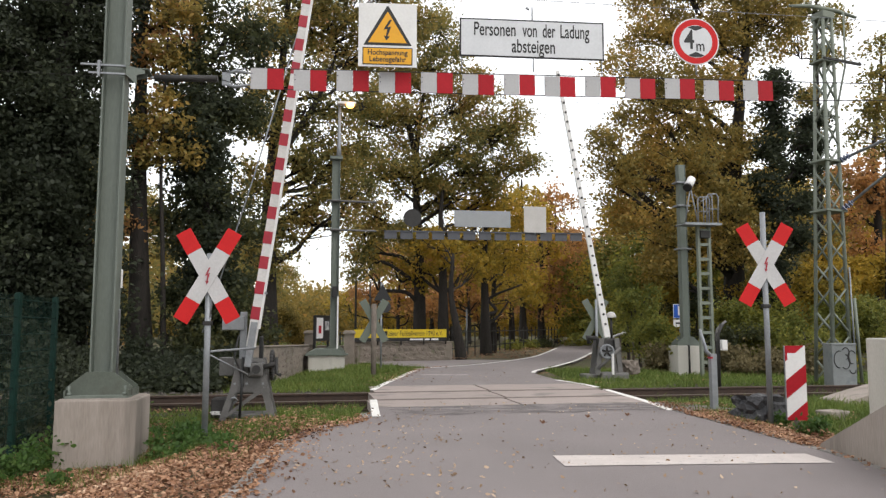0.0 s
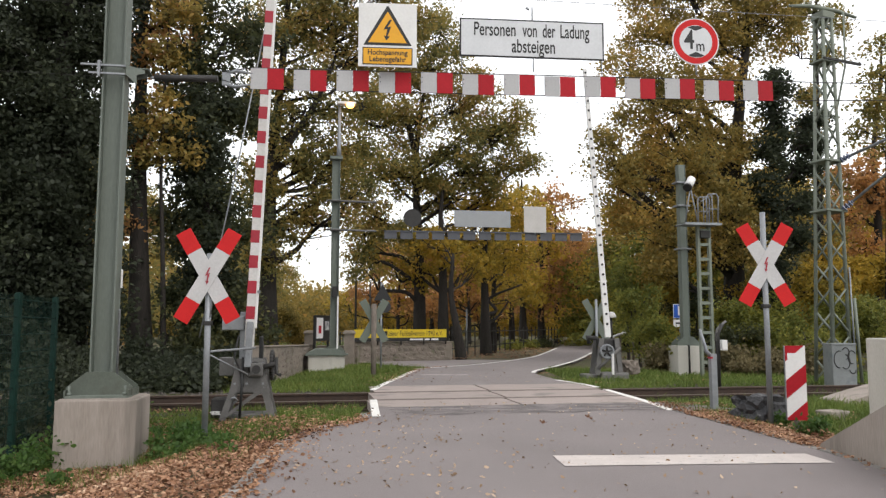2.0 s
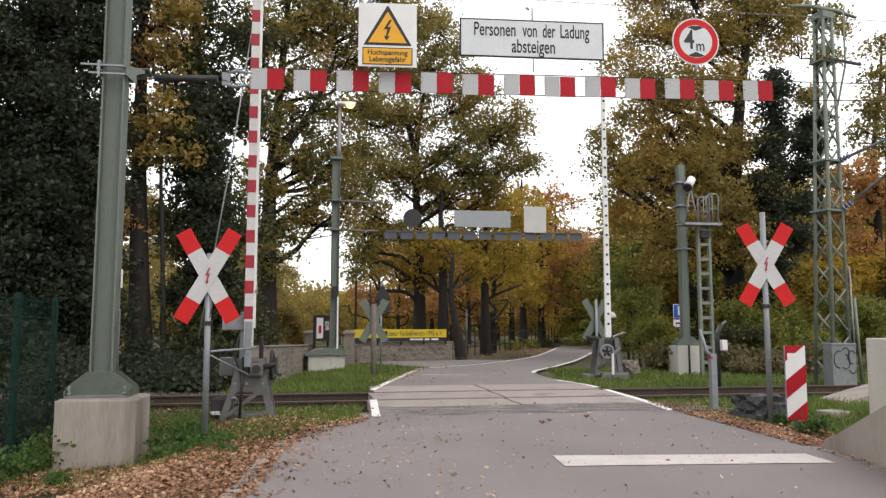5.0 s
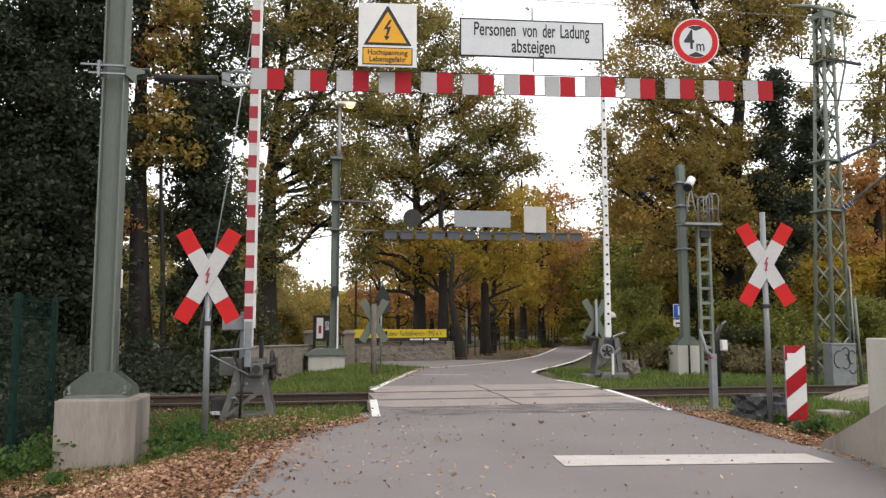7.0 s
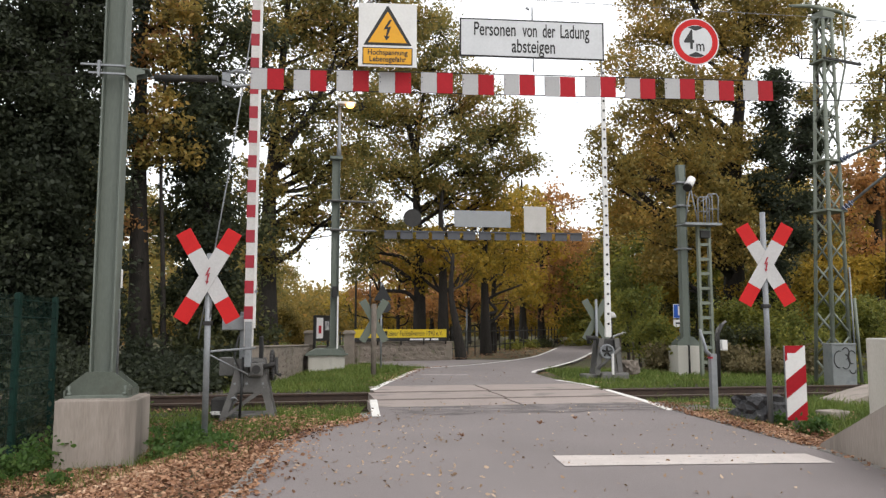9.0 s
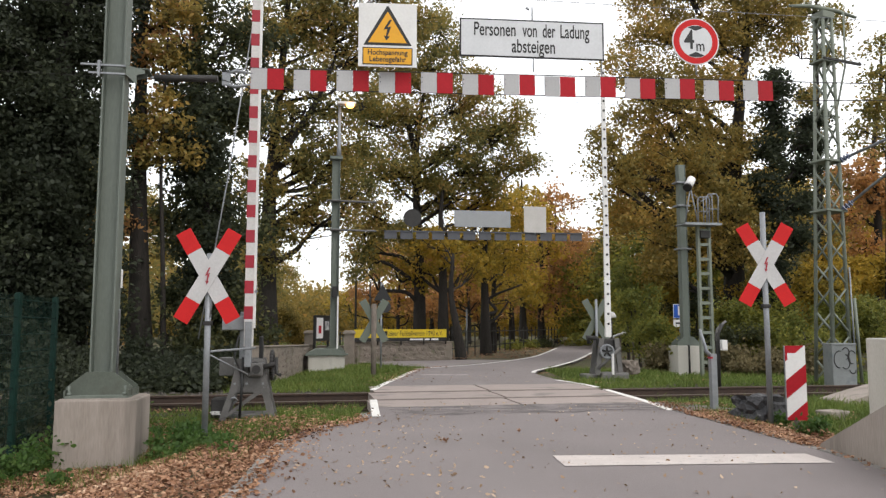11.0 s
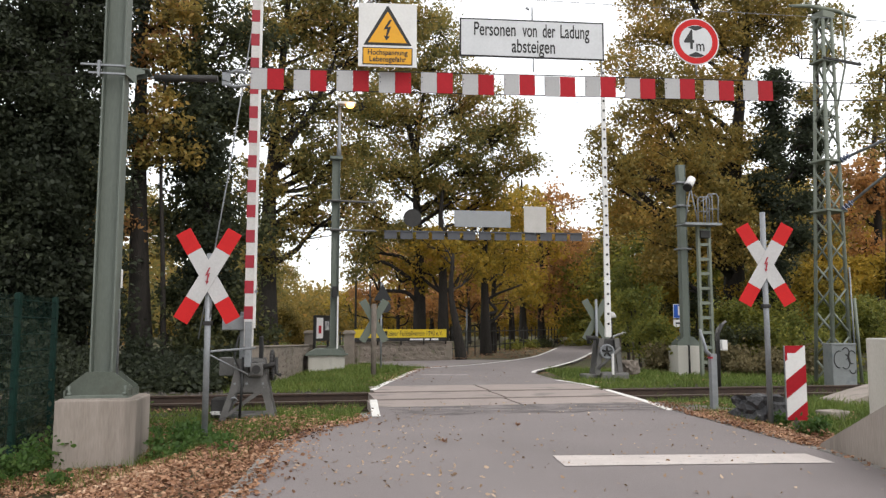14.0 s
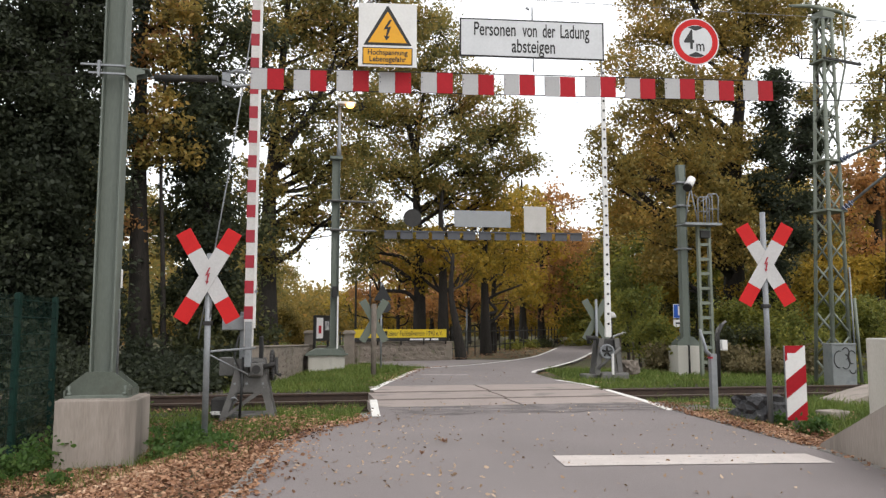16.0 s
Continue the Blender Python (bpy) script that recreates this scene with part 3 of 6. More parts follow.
def woods():
    # dark ivy-grown trees beyond the rails
    tree("ivy_tree", "tall dark tree overgrown with ivy behind the fence", (-9.175, 19.0, -0.155), [(-9.393, 19.0, 3.734), (-9.577, 19.0, 6.62), (-9.65, 19.0, 9.594), (-9.696, 19.0, 12.04)],
         [(-10.88, 19.0, 10.809, 1.82), (-9.201, 19.5, 10.748, 1.72), (-10.475, 19.0, 8.693, 1.82), (-8.775, 19.4, 8.849, 1.29), (-10.707, 18.6, 6.507, 1.78), (-9.076, 19.0, 6.62, 1.4), (-9.94, 18.4, 4.624, 1.63), (-8.847, 19.0, 4.734, 1.12),
          (-10.178, 18.0, 3.066, 1.46), (-9.093, 18.8, 3.007, 1.25), (-9.568, 18.0, 1.605, 1.19), (-8.333, 18.5, 1.48, 0.82), (-11.533, 18.0, 7.736, 1.86), (-11.319, 18.0, 4.279, 1.86), (-10.526, 17.0, 1.461, 1.5)], "ivy", 1.1, 0.11, 11, 0.42)
    tree("ivy_tree", "slim dark trunk with thin brown leaves", (-7.799, 20.0, -0.156), [(-7.914, 20.0, 2.379), (-8.047, 20.0, 5.372), (-8.077, 20.0, 8.456), (-8.091, 20.0, 11.958)],
         [(-7.567, 20.5, 9.603, 1.06), (-8.082, 19.6, 8.006, 0.87), (-7.779, 20.5, 6.886, 0.91), (-8.242, 20.0, 6.135, 0.59), (-7.906, 20.0, 11.152, 0.88), (-8.447, 20.0, 3.865, 0.44)], "rust", 0.34, 0.12, 12, 0.32)
    tree("ivy_tree", "broad dark tree with ivy and yellowing leaves", (-6.603, 21.0, -0.157), [(-6.716, 21.0, 2.436), (-6.784, 21.0, 5.579), (-6.908, 21.0, 8.488), (-7.106, 21.0, 12.154)],
         [(-7.062, 21.0, 8.325, 1.16), (-6.353, 21.4, 7.298, 1.02), (-6.991, 20.5, 6.414, 0.91), (-6.581, 20.8, 5.064, 1.07), (-5.977, 21.0, 3.682, 1.08), (-6.709, 20.4, 3.46, 0.75), (-5.816, 20.6, 1.958, 1.06), (-6.5, 20.0, 1.061, 0.88), (-5.308, 20.5, 0.907, 0.75),
          (-5.573, 21.5, 7.327, 0.79), (-5.618, 22.0, 4.126, 0.73), (-7.371, 20.5, 4.084, 0.68), (-6.748, 20.2, 2.093, 0.74), (-5.816, 21.0, 9.311, 1.08), (-6.961, 21.0, 10.139, 0.85), (-6.368, 21.0, 11.816, 1.24)], "dark", 0.8, 0.12, 13, 0.3)
    tree("autumn_tree", "slender tree with yellow-brown autumn leaves", (-7.041, 19.6, -0.211), [(-7.19, 19.6, 3.082), (-7.314, 19.6, 5.29), (-7.288, 19.6, 7.396), (-7.245, 19.6, 9.547)],
         [(-7.312, 19.6, 7.244, 0.58), (-7.053, 19.4, 6.137, 0.57), (-7.545, 19.6, 5.588, 0.43), (-6.601, 19.4, 5.692, 0.5), (-7.058, 19.6, 8.466, 0.65), (-7.47, 19.6, 9.547, 0.58), (-7.651, 19.4, 6.509, 0.36), (-6.796, 19.6, 9.547, 0.51)], "brown", 0.6, 0.12, 113, 0.07, 0.5)
    tree("ivy_tree", "trunk wrapped in a thick dark sleeve of ivy", (-6.1, 20.4, -0.157), [(-6.2, 20.4, 2.4), (-6.35, 20.4, 5.0), (-6.5, 20.4, 7.4)],
         ivy_sleeve(-6.15, 20.4, 0.5, 7.4, -0.045, 0.62, 9), "ivy", 1.0, 0.11, 114, 0.2, 0.5)
    # the leaning oak beside the barrier
    tree("oak_tree", "old oak with a forked dark trunk and dull green leaves", (-6.01, 26.6, -0.158), [(-6.076, 26.6, 2.752), (-6.091, 26.6, 5.126), (-6.012, 26.6, 6.935), (-5.857, 26.6, 8.973), (-5.651, 26.6, 11.67), (-5.413, 26.6, 15.062)],
         [(-4.953, 26.6, 12.299, 1.57), (-3.591, 27.1, 11.865, 1.4), (-6.264, 26.2, 11.513, 1.35), (-4.89, 26.6, 8.768, 0.88), (-4.444, 26.6, 6.028, 0.74), (-3.465, 26.8, 5.055, 0.59), (-5.213, 26.6, 4.728, 0.55), (-3.001, 27.0, 6.099, 0.64), (-6.689, 26.0, 6.609, 0.67), (-3.848, 26.6, 5.927, 0.59), (-4.627, 26.6, 5.126, 0.49), (-3.743, 27.0, 8.881, 0.89), (-4.204, 26.8, 7.796, 0.79), (-5.632, 26.2, 9.872, 0.87), (-5.259, 26.6, 7.137, 0.69), (-6.519, 26.2, 9.669, 0.77), (-2.956, 27.2, 9.358, 0.7), (-4.513, 26.6, 10.211, 1.08), (-2.993, 27.4, 10.908, 1.01), (-6.166, 26.1, 8.225, 0.96), (-4.857, 26.6, 6.935, 0.88), (-3.715, 27.0, 6.815, 0.99), (-2.94, 27.2, 7.893, 0.8),
          (-6.53, 26.2, 6.055, 0.87), (-5.026, 26.6, 5.326, 0.78), (-6.061, 26.1, 3.689, 0.86), (-5.595, 26.6, 4.132, 0.59), (-4.579, 26.6, 14.206, 2.35), (-2.119, 26.6, 13.355, 1.57), (-0.893, 26.6, 12.299, 0.98)], "oak", 0.64, 0.115, 14, 0.34,
         forks=([(-5.972, 26.6, 6.935), (-5.275, 26.6, 7.95), (-4.788, 26.6, 8.666), (-4.205, 26.6, 9.797), (-3.721, 26.6, 11.251)],))
    # the group of oaks on the far side
    tree("oak_tree", "large oak in a group with green and yellow leaves", (-1.042, 34.0, -0.012), [(-1.054, 34.0, 3.672), (-1.163, 34.0, 6.205), (-1.247, 34.0, 8.516), (-0.999, 34.0, 10.86), (-0.619, 34.0, 13.235)],
         [(-2.163, 34.0, 12.704, 1.5), (-0.361, 34.0, 12.969, 1.5), (-3.132, 33.5, 10.977, 1.36), (-1.126, 34.0, 10.598, 1.5), (1.181, 34.0, 11.648, 1.63), (2.468, 34.2, 10.127, 1.39), (0.653, 33.5, 9.176, 1.6), (-2.357, 33.5, 8.41, 1.48), (-0.609, 34.0, 7.485, 1.5),
          (-3.554, 33.0, 8.052, 0.97), (-3.909, 33.0, 6.803, 0.73), (-3.402, 33.0, 5.317, 0.85), (-3.758, 33.0, 4.334, 0.61), (1.931, 34.0, 8.0, 1.25), (2.952, 34.0, 8.516, 0.88), (-3.095, 33.6, 5.894, 1.11), (-1.613, 34.0, 5.187, 1.25), (-3.509, 33.0, 3.845, 0.73), (-2.175, 34.0, 14.568, 1.25), (-0.104, 34.0, 14.836, 1.25), (3.099, 34.0, 10.729, 0.88), (3.844, 34.0, 8.646, 0.4)], "oak", 0.75, 0.125, 15, 0.27, 0.7,
         forks=([(-1.068, 34.0, 8.258), (-1.767, 34.0, 10.729), (-2.659, 34.0, 10.206), (-3.557, 34.0, 10.467), (-4.333, 34.0, 11.122)],))
    tree("oak_tree", "oak in a group with deep yellow leaves", (0.0, 33.0, -0.013), [(0.0, 33.0, 2.627), (-0.049, 33.0, 4.825), (-0.098, 33.0, 6.1), (0.025, 33.0, 7.4)],
         [(0.147, 34.6, 5.814, 1.34), (1.636, 35, 5.867, 1.48), (-1.058, 34.2, 3.822, 1.2), (0.384, 34.1, 4.055, 1.08), (1.608, 34.6, 4.095, 1.09), (-2.291, 34.6, 4.095, 1.09), (2.113, 34.6, 6.805, 1.09), (1.133, 34.6, 7.552, 1.22)], "gold", 0.45, 0.135, 16, 0.24, 0.7)
    tree("oak_tree", "young oak with a crooked trunk and yellow leaves", (0.757, 30.5, -0.012), [(0.536, 30.5, 1.183), (0.314, 30.5, 2.523), (0.406, 30.5, 4.1)],
         [(0.361, 32.1, 4.35, 0.79), (1.26, 32.1, 3.672, 0.67), (-0.542, 32.1, 4.804, 0.79)], "gold", 0.7, 0.15, 17, 0.21, 0.6)
    tree("oak_tree", "oak with a thick dark trunk and golden leaves", (1.942, 35.0, -0.014), [(1.903, 35.0, 2.197), (1.915, 35.0, 4.521), (2.034, 35.0, 7.14)],
         [(2.221, 36.6, 3.993, 1.03), (3.571, 37.1, 4.818, 1.18), (3.016, 36.6, 6.338, 1.16), (1.175, 36.1, 5.238, 1.02), (2.726, 36.6, 2.447, 0.64), (3.763, 36.6, 3.218, 0.77)], "gold", 0.5, 0.15, 18, 0.25, 0.7)
    tree("oak_tree", "oak with golden leaves behind the others", (2.442, 38.0, -0.012), [(2.516, 38.0, 2.836), (2.589, 38.0, 5.367), (2.722, 38.0, 8.219)],
         [(2.983, 39.6, 5.617, 1.26), (4.374, 39.6, 4.207, 0.98), (3.284, 39.6, 7.895, 1.12)], "gold", 0.5, 0.16, 19, 0.17, 0.7)
    # the avenue along the bending road
    for px, py, Y, leaf, sd, s in ((957, 603, 52, "rust", 31, 1.0), (985, 602, 60, "rust", 32, 1.0), (925, 606, 48, "gold", 33, 0.8), (1010, 598, 72, "rust", 34, 1.0), (905, 606, 62, "rust", 35, 0.9)):
        x = (px - 784) / 1358 * Y
        rs2 = np.random.default_rng(sd)
        blobs = [(x + rs2.normal() * 1.3 * s, Y + rs2.normal() * 1.2, z, 1.5 * s) for z in (3.0, 4.0, 4.6, 5.4, 6.2, 7.2, 8.2, 9.4)]
        tree("avenue_tree", "avenue tree with thin russet autumn leaves" if leaf == "rust" else "avenue tree with thin golden autumn leaves", (x, Y, -0.05), [(x, Y, 2.5), (x + 0.1, Y, 5), (x, Y, 8), (x, Y, 10.5)], blobs, leaf, 0.55, 0.2, sd, 0.24, 0.7, "avenue trees")
    # the great oak on the other side of the road
    tree("oak_tree", "great oak with brown-green leaves behind the mast", (10.195, 27.0, -0.138), [(10.266, 27.0, 2.774), (10.302, 27.0, 4.78), (10.419, 27.0, 6.815), (10.66, 27.0, 8.881), (11.003, 27.0, 11.402), (11.346, 27.0, 14.835)],
         [(6.43, 26.0, 10.415, 0.86), (7.385, 26.5, 11.63, 0.98), (7.59, 26.0, 9.605, 1.05), (9.169, 27.0, 11.826, 1.39), (6.577, 26.0, 8.398, 0.86), (8.2, 26.2, 8.252, 1.16), (9.533, 26.5, 9.56, 1.37), (11.02, 27.0, 11.826, 1.39), (12.084, 27.0, 12.679, 1.19),
          (5.675, 25.6, 6.916, 0.75), (7.122, 26.0, 6.807, 0.96), (8.539, 25.6, 6.527, 1.13), (10.264, 26.5, 7.722, 1.17), (9.614, 25.5, 5.541, 1.03), (10.787, 26.0, 6.018, 0.86), (7.88, 25.5, 4.775, 0.94), (6.585, 25.6, 4.98, 0.85),
          (8.773, 25.4, 4.191, 0.94), (10.353, 25.6, 4.023, 0.94), (8.197, 27.0, 13.753, 1.59), (10.706, 27.0, 14.401, 1.99), (5.845, 25.6, 5.945, 0.66), (5.5, 25.6, 7.698, 0.47), (7.303, 25.6, 3.453, 0.85)], "brown", 0.78, 0.108, 20, 0.42, 0.6,
         forks=([(10.396, 27.0, 6.201), (9.119, 26.6, 8.154), (7.823, 26.2, 8.857), (6.401, 26.0, 9.201)], [(10.327, 27.0, 4.376), (8.633, 26.0, 5.43), (7.244, 25.8, 6.177), (5.858, 25.6, 6.527)]))
    tree("ivy_tree", "dark trunk thickly clad in ivy", (11.142, 26.0, -0.138), [(11.268, 26.0, 3.68), (11.355, 26.0, 6.609), (11.4, 26.0, 8.4), (11.45, 26.0, 10.2)],
         ivy_sleeve(11.1, 25.7, 0.4, 10.0, 0.034, 0.4, 5) + [(12.3, 26.0, 6.6, 0.6), (12.7, 26.1, 7.5, 0.6), (13.0, 26.2, 8.4, 0.5), (12.1, 25.9, 5.4, 0.65), (11.9, 25.9, 4.2, 0.7), (10.7, 25.6, 5.9, 0.5)], "ivy", 1.5, 0.115, 21, 0.2, 0.4)
    tree("oak_tree", "oak with sparse leaves behind the lattice mast", (13.637, 28.0, -0.139), [(13.833, 28.0, 3.867), (13.946, 28.0, 7.021), (14.019, 28.0, 10.247), (14.201, 28.0, 14.888)],
         [(13.124, 28.0, 11.998, 0.82), (14.029, 28.0, 13.103, 0.82), (14.593, 28.0, 11.558, 0.62), (13.458, 28.0, 10.03, 0.62), (14.873, 28.0, 12.881, 0.72), (13.808, 28.0, 8.518, 0.62), (12.775, 28.0, 4.283, 0.93), (14.03, 28.0, 4.492, 0.93), (13.9, 28.0, 14.888, 1.24), (14.332, 28.0, 6.385, 0.62)], "oak", 0.5, 0.115, 22, 0.16, 0.6)
    tree("autumn_tree", "tree with thin orange leaves and a bent trunk", (16.935, 30.0, -0.139), [(17.091, 30.0, 3.387), (17.153, 30.0, 6.073), (17.134, 30.0, 8.119), (17.476, 30.0, 10.192), (17.686, 30.0, 12.294)],
         [(16.5, 30.0, 7.206, 0.77), (17.109, 30.0, 6.073, 0.88), (15.98, 30.0, 5.847, 0.77), (15.603, 30.0, 7.206, 0.55), (16.986, 30.0, 7.89, 0.66), (18.042, 30.0, 6.752, 1.33), (18.105, 30.0, 4.054, 1.55), (16.342, 30.0, 4.277, 0.88)], "rust", 0.6, 0.15, 23, 0.2, 0.6)
    tree("oak_tree", "thin-crowned tree with dull leaves at the track", (14.988, 26.0, -0.138), [(15.266, 26.0, 4.649), (15.379, 26.0, 7.6), (15.456, 26.0, 9.605), (15.601, 26.0, 11.435)],
         [(15.085, 26.0, 10.009, 0.67), (14.832, 26.0, 9.0, 0.57), (15.386, 26.0, 8.398, 0.77), (14.581, 26.0, 7.999, 0.48), (15.34, 26.0, 11.026, 0.48), (16.242, 26.0, 9.605, 1.15), (15.133, 26.0, 7.401, 0.48)], "oak", 0.4, 0.12, 24, 0.16, 0.55)
    # undergrowth; dark ivy leaves at left stand in for shade under the trees
    for px, py, r, Y, leaf, sd in ((1440, 470, 45, 27, "gold", 180), (1500, 455, 40, 28, "gold", 181), (1200, 425, 45, 28, "brown", 182), (1130, 545, 34, 25, "green", 41), (1155, 590, 30, 23.5, "green", 42), (1110, 500, 34, 27, "green", 43), (1165, 510, 40, 27, "gold", 44), (1290, 560, 45, 25, "green", 45),
                                   (1350, 590, 40, 24, "green", 46), (1400, 560, 50, 25, "green", 47), (1450, 520, 45, 26, "gold", 48), (1530, 560, 55, 25, "green", 49), (1230, 540, 40, 27, "dark", 50),
                                   (1330, 520, 40, 27, "gold", 51), (1480, 590, 40, 24.5, "green", 52), (1570, 500, 60, 27, "gold", 53), (1290, 610, 30, 24, "dark", 54), (1410, 615, 30, 23, "green", 55),
                                   (330, 694, 13, 16.3, "ivy", 174), (385, 692, 13, 16.2, "ivy", 175), (275, 695, 13, 16.2, "ivy", 176), (435, 690, 10, 16.6, "dark", 177), (400, 655, 35, 18.5, "ivy", 156), (300, 665, 30, 17.6, "ivy", 157), (210, 670, 35, 17, "ivy", 158), (90, 670, 40, 16.3, "ivy", 159), (1300, 634, 13, 22.5, "dry", 161), (1365, 636, 13, 22.3, "dry", 162), (1420, 638, 13, 22, "dry", 163), (1165, 628, 13, 23, "dry", 164), (340, 640, 40, 19, "dark", 56), (250, 650, 45, 18, "ivy", 57), (150, 640, 60, 17, "ivy", 58), (30, 640, 60, 16, "ivy", 59), (430, 615, 30, 26, "dark", 60), (905, 612, 10, 42, "green", 171), (935, 612, 9, 45, "green", 172), (962, 609, 8, 48, "dark", 173), (520, 575, 36, 42, "brown", 61), (480, 565, 40, 45, "brown", 62)):
        x, z, rr = (px - 784) / 1358 * Y, 1.25 + (577 - py) / 1358 * Y, r * Y / 1358
        rs2 = np.random.default_rng(sd)
        zg = -0.15
        blobs = [(x + rs2.normal() * rr * 0.5, Y + rs2.normal() * 0.4, max(zg + 0.25, z + rs2.normal() * rr * 0.45), rr * 0.7) for _ in range(4)] + [(x, Y, (z + zg) / 2, rr * 0.7)]
        words = {"green": "green bush with yellowing leaves", "gold": "bush with golden autumn leaves", "brown": "bush with dull olive and brown leaves", "dark": "dark green bush with dense leaves", "ivy": "ivy undergrowth, its dark leaf colour standing in for tree shade", "dry": "low dry brown undergrowth"}[leaf]
        tree("bush", words, (x, Y, zg), [(x, Y, max(0.2, z * 0.5)), (x + 0.1, Y, max(0.3, z))], blobs, leaf, 0.5 if leaf == "dry" else 0.9, 0.095, sd, 0.05, 0.45, "undergrowth", "bush")
    # woods behind: a few kinds, each standing many times
    def stock(leaf, height, seed, spread, words, leafsize=0.22, dens=0.28):
        rs3 = np.random.default_rng(seed)
        blobs = []
        for i in range(15):
            z = height * rs3.uniform(0.12, 0.95)
            w = spread * math.sin(math.pi * min(1, 0.2 + 0.8 * z / height)) + 0.3
            a = rs3.uniform(0, 2 * math.pi)
            blobs.append((w * math.cos(a) * rs3.random() ** 0.5, w * math.sin(a) * rs3.random() ** 0.5, z, spread * 0.5))
        return tree("woodland_tree", words, (0, 0, 0), [(0, 0, height * 0.3), (0.2, 0, height * 0.6), (0.1, 0.1, height * 0.9)], blobs, leaf, dens, leafsize, seed, height * 0.02, 0.8, "woodland trees")
    stocks = {"gold": (stock("gold", 9, 81, 3.2, "golden woodland tree beyond the meadow"), stock("gold", 7, 82, 2.8, "low golden woodland tree")),
              "rust": (stock("rust", 10, 83, 2.8, "russet woodland tree with thin crown", dens=0.25), stock("rust", 8, 84, 2.6, "russet woodland tree beyond the meadow")),
              "oak": (stock("oak", 12, 85, 3.6, "olive green woodland tree", dens=0.5), stock("oak", 9, 86, 3.2, "olive brown woodland tree")),
              "green": (stock("green", 8, 87, 3.0, "green yellow woodland tree"), stock("green", 6, 88, 2.6, "low green woodland tree"))}
    used = set()
    spots = ((500, 130, "oak"), (530, 160, "rust"), (560, 165, "rust"), (585, 170, "oak"), (615, 165, "rust"), (645, 155, "rust"), (675, 68, "gold"), (705, 62, "rust"), (735, 70, "gold"), (765, 60, "rust"), (800, 66, "gold"),
             (830, 58, "rust"), (850, 75, "gold"), (880, 70, "rust"), (905, 80, "rust"), (930, 66, "gold"), (1030, 62, "rust"), (1050, 56, "gold"), (1075, 50, "green"), (1100, 44, "green"), (1125, 48, "gold"), (1150, 40, "green"),
             (1180, 44, "oak"), (1215, 40, "gold"), (1250, 44, "oak"), (1290, 40, "green"), (1330, 44, "gold"), (1370, 38, "oak"), (1410, 42, "gold"), (1450, 40, "green"), (1490, 44, "rust"), (1530, 38, "gold"), (1570, 40, "rust"), (1620, 38, "oak"),
             (440, 80, "oak"), (400, 75, "oak"), (355, 70, "oak"), (300, 70, "oak"), (235, 60, "oak"), (150, 36, "oak"), (80, 38, "oak"), (10, 36, "oak"), (-60, 36, "oak"), (490, 125, "rust"), (460, 90, "oak"))
    rs2 = np.random.default_rng(71)
    for i, (px, Y, leaf) in enumerate(spots):
        src = stocks[leaf][i % 2]
        m = pose((px - 784) / 1358 * Y, Y, -0.1, 0, 0, rs2.uniform(0, 360))
        if src.name in used:
            copy_thing(src, m)
        else:
            used.add(src.name)
            src.matrix_basis = m
    # the far woods that close the view
    rs2 = np.random.default_rng(70)
    cents = {"brown": [], "oak": [], "rust": []}
    for i in range(1100):
        ang = rs2.uniform(-1.0, 1.0)
        d = rs2.uniform(95, 125)
        x, y = d * math.sin(ang), d * math.cos(ang)
        top = 4.6 + 1.3 * math.sin(ang * 23) + 0.9 * math.sin(ang * 61) + (4 if ang > 0.08 else 0) + (5 if ang < -0.24 else 0)
        z = max(2, top) * rs2.random() ** 1.2 + 0.3
        leaf = ("brown", "rust", "oak", "brown")[int(2 + 2 * math.sin(ang * 31 + d)) % 4]
        cents[leaf].append(np.array((x, y, z)) + rs2.normal(size=(190, 3)) * np.array((1.5, 1.5, 0.9)))
    for leaf, cc in cents.items():
        ob = new("far_woods", leaf_mesh("far_woods", np.concatenate(cc), 0.5, rs2, M["leaf_" + leaf]))
        tagged(ob, "distant autumn woods beyond the meadow", "woods", kind="stuff")


woods()



# ---- the near mast and height bar ----


def along(x0, y0, x1, y1):
    return math.degrees(math.atan2(y1 - y0, x1 - x0))


def h_beam(h, w, d, z0, tf=0.02, tw=0.014):
    """An H section whose web faces the road."""
    bm = box(w - 2 * tf, tw, h, (0, 0, z0 + h / 2))
    box(tf, d, h, (-(w - tf) / 2, 0, z0 + h / 2), None, 0.003, bm)
    box(tf, d, h, ((w - tf) / 2, 0, z0 + h / 2), None, 0.003, bm)
    return bm


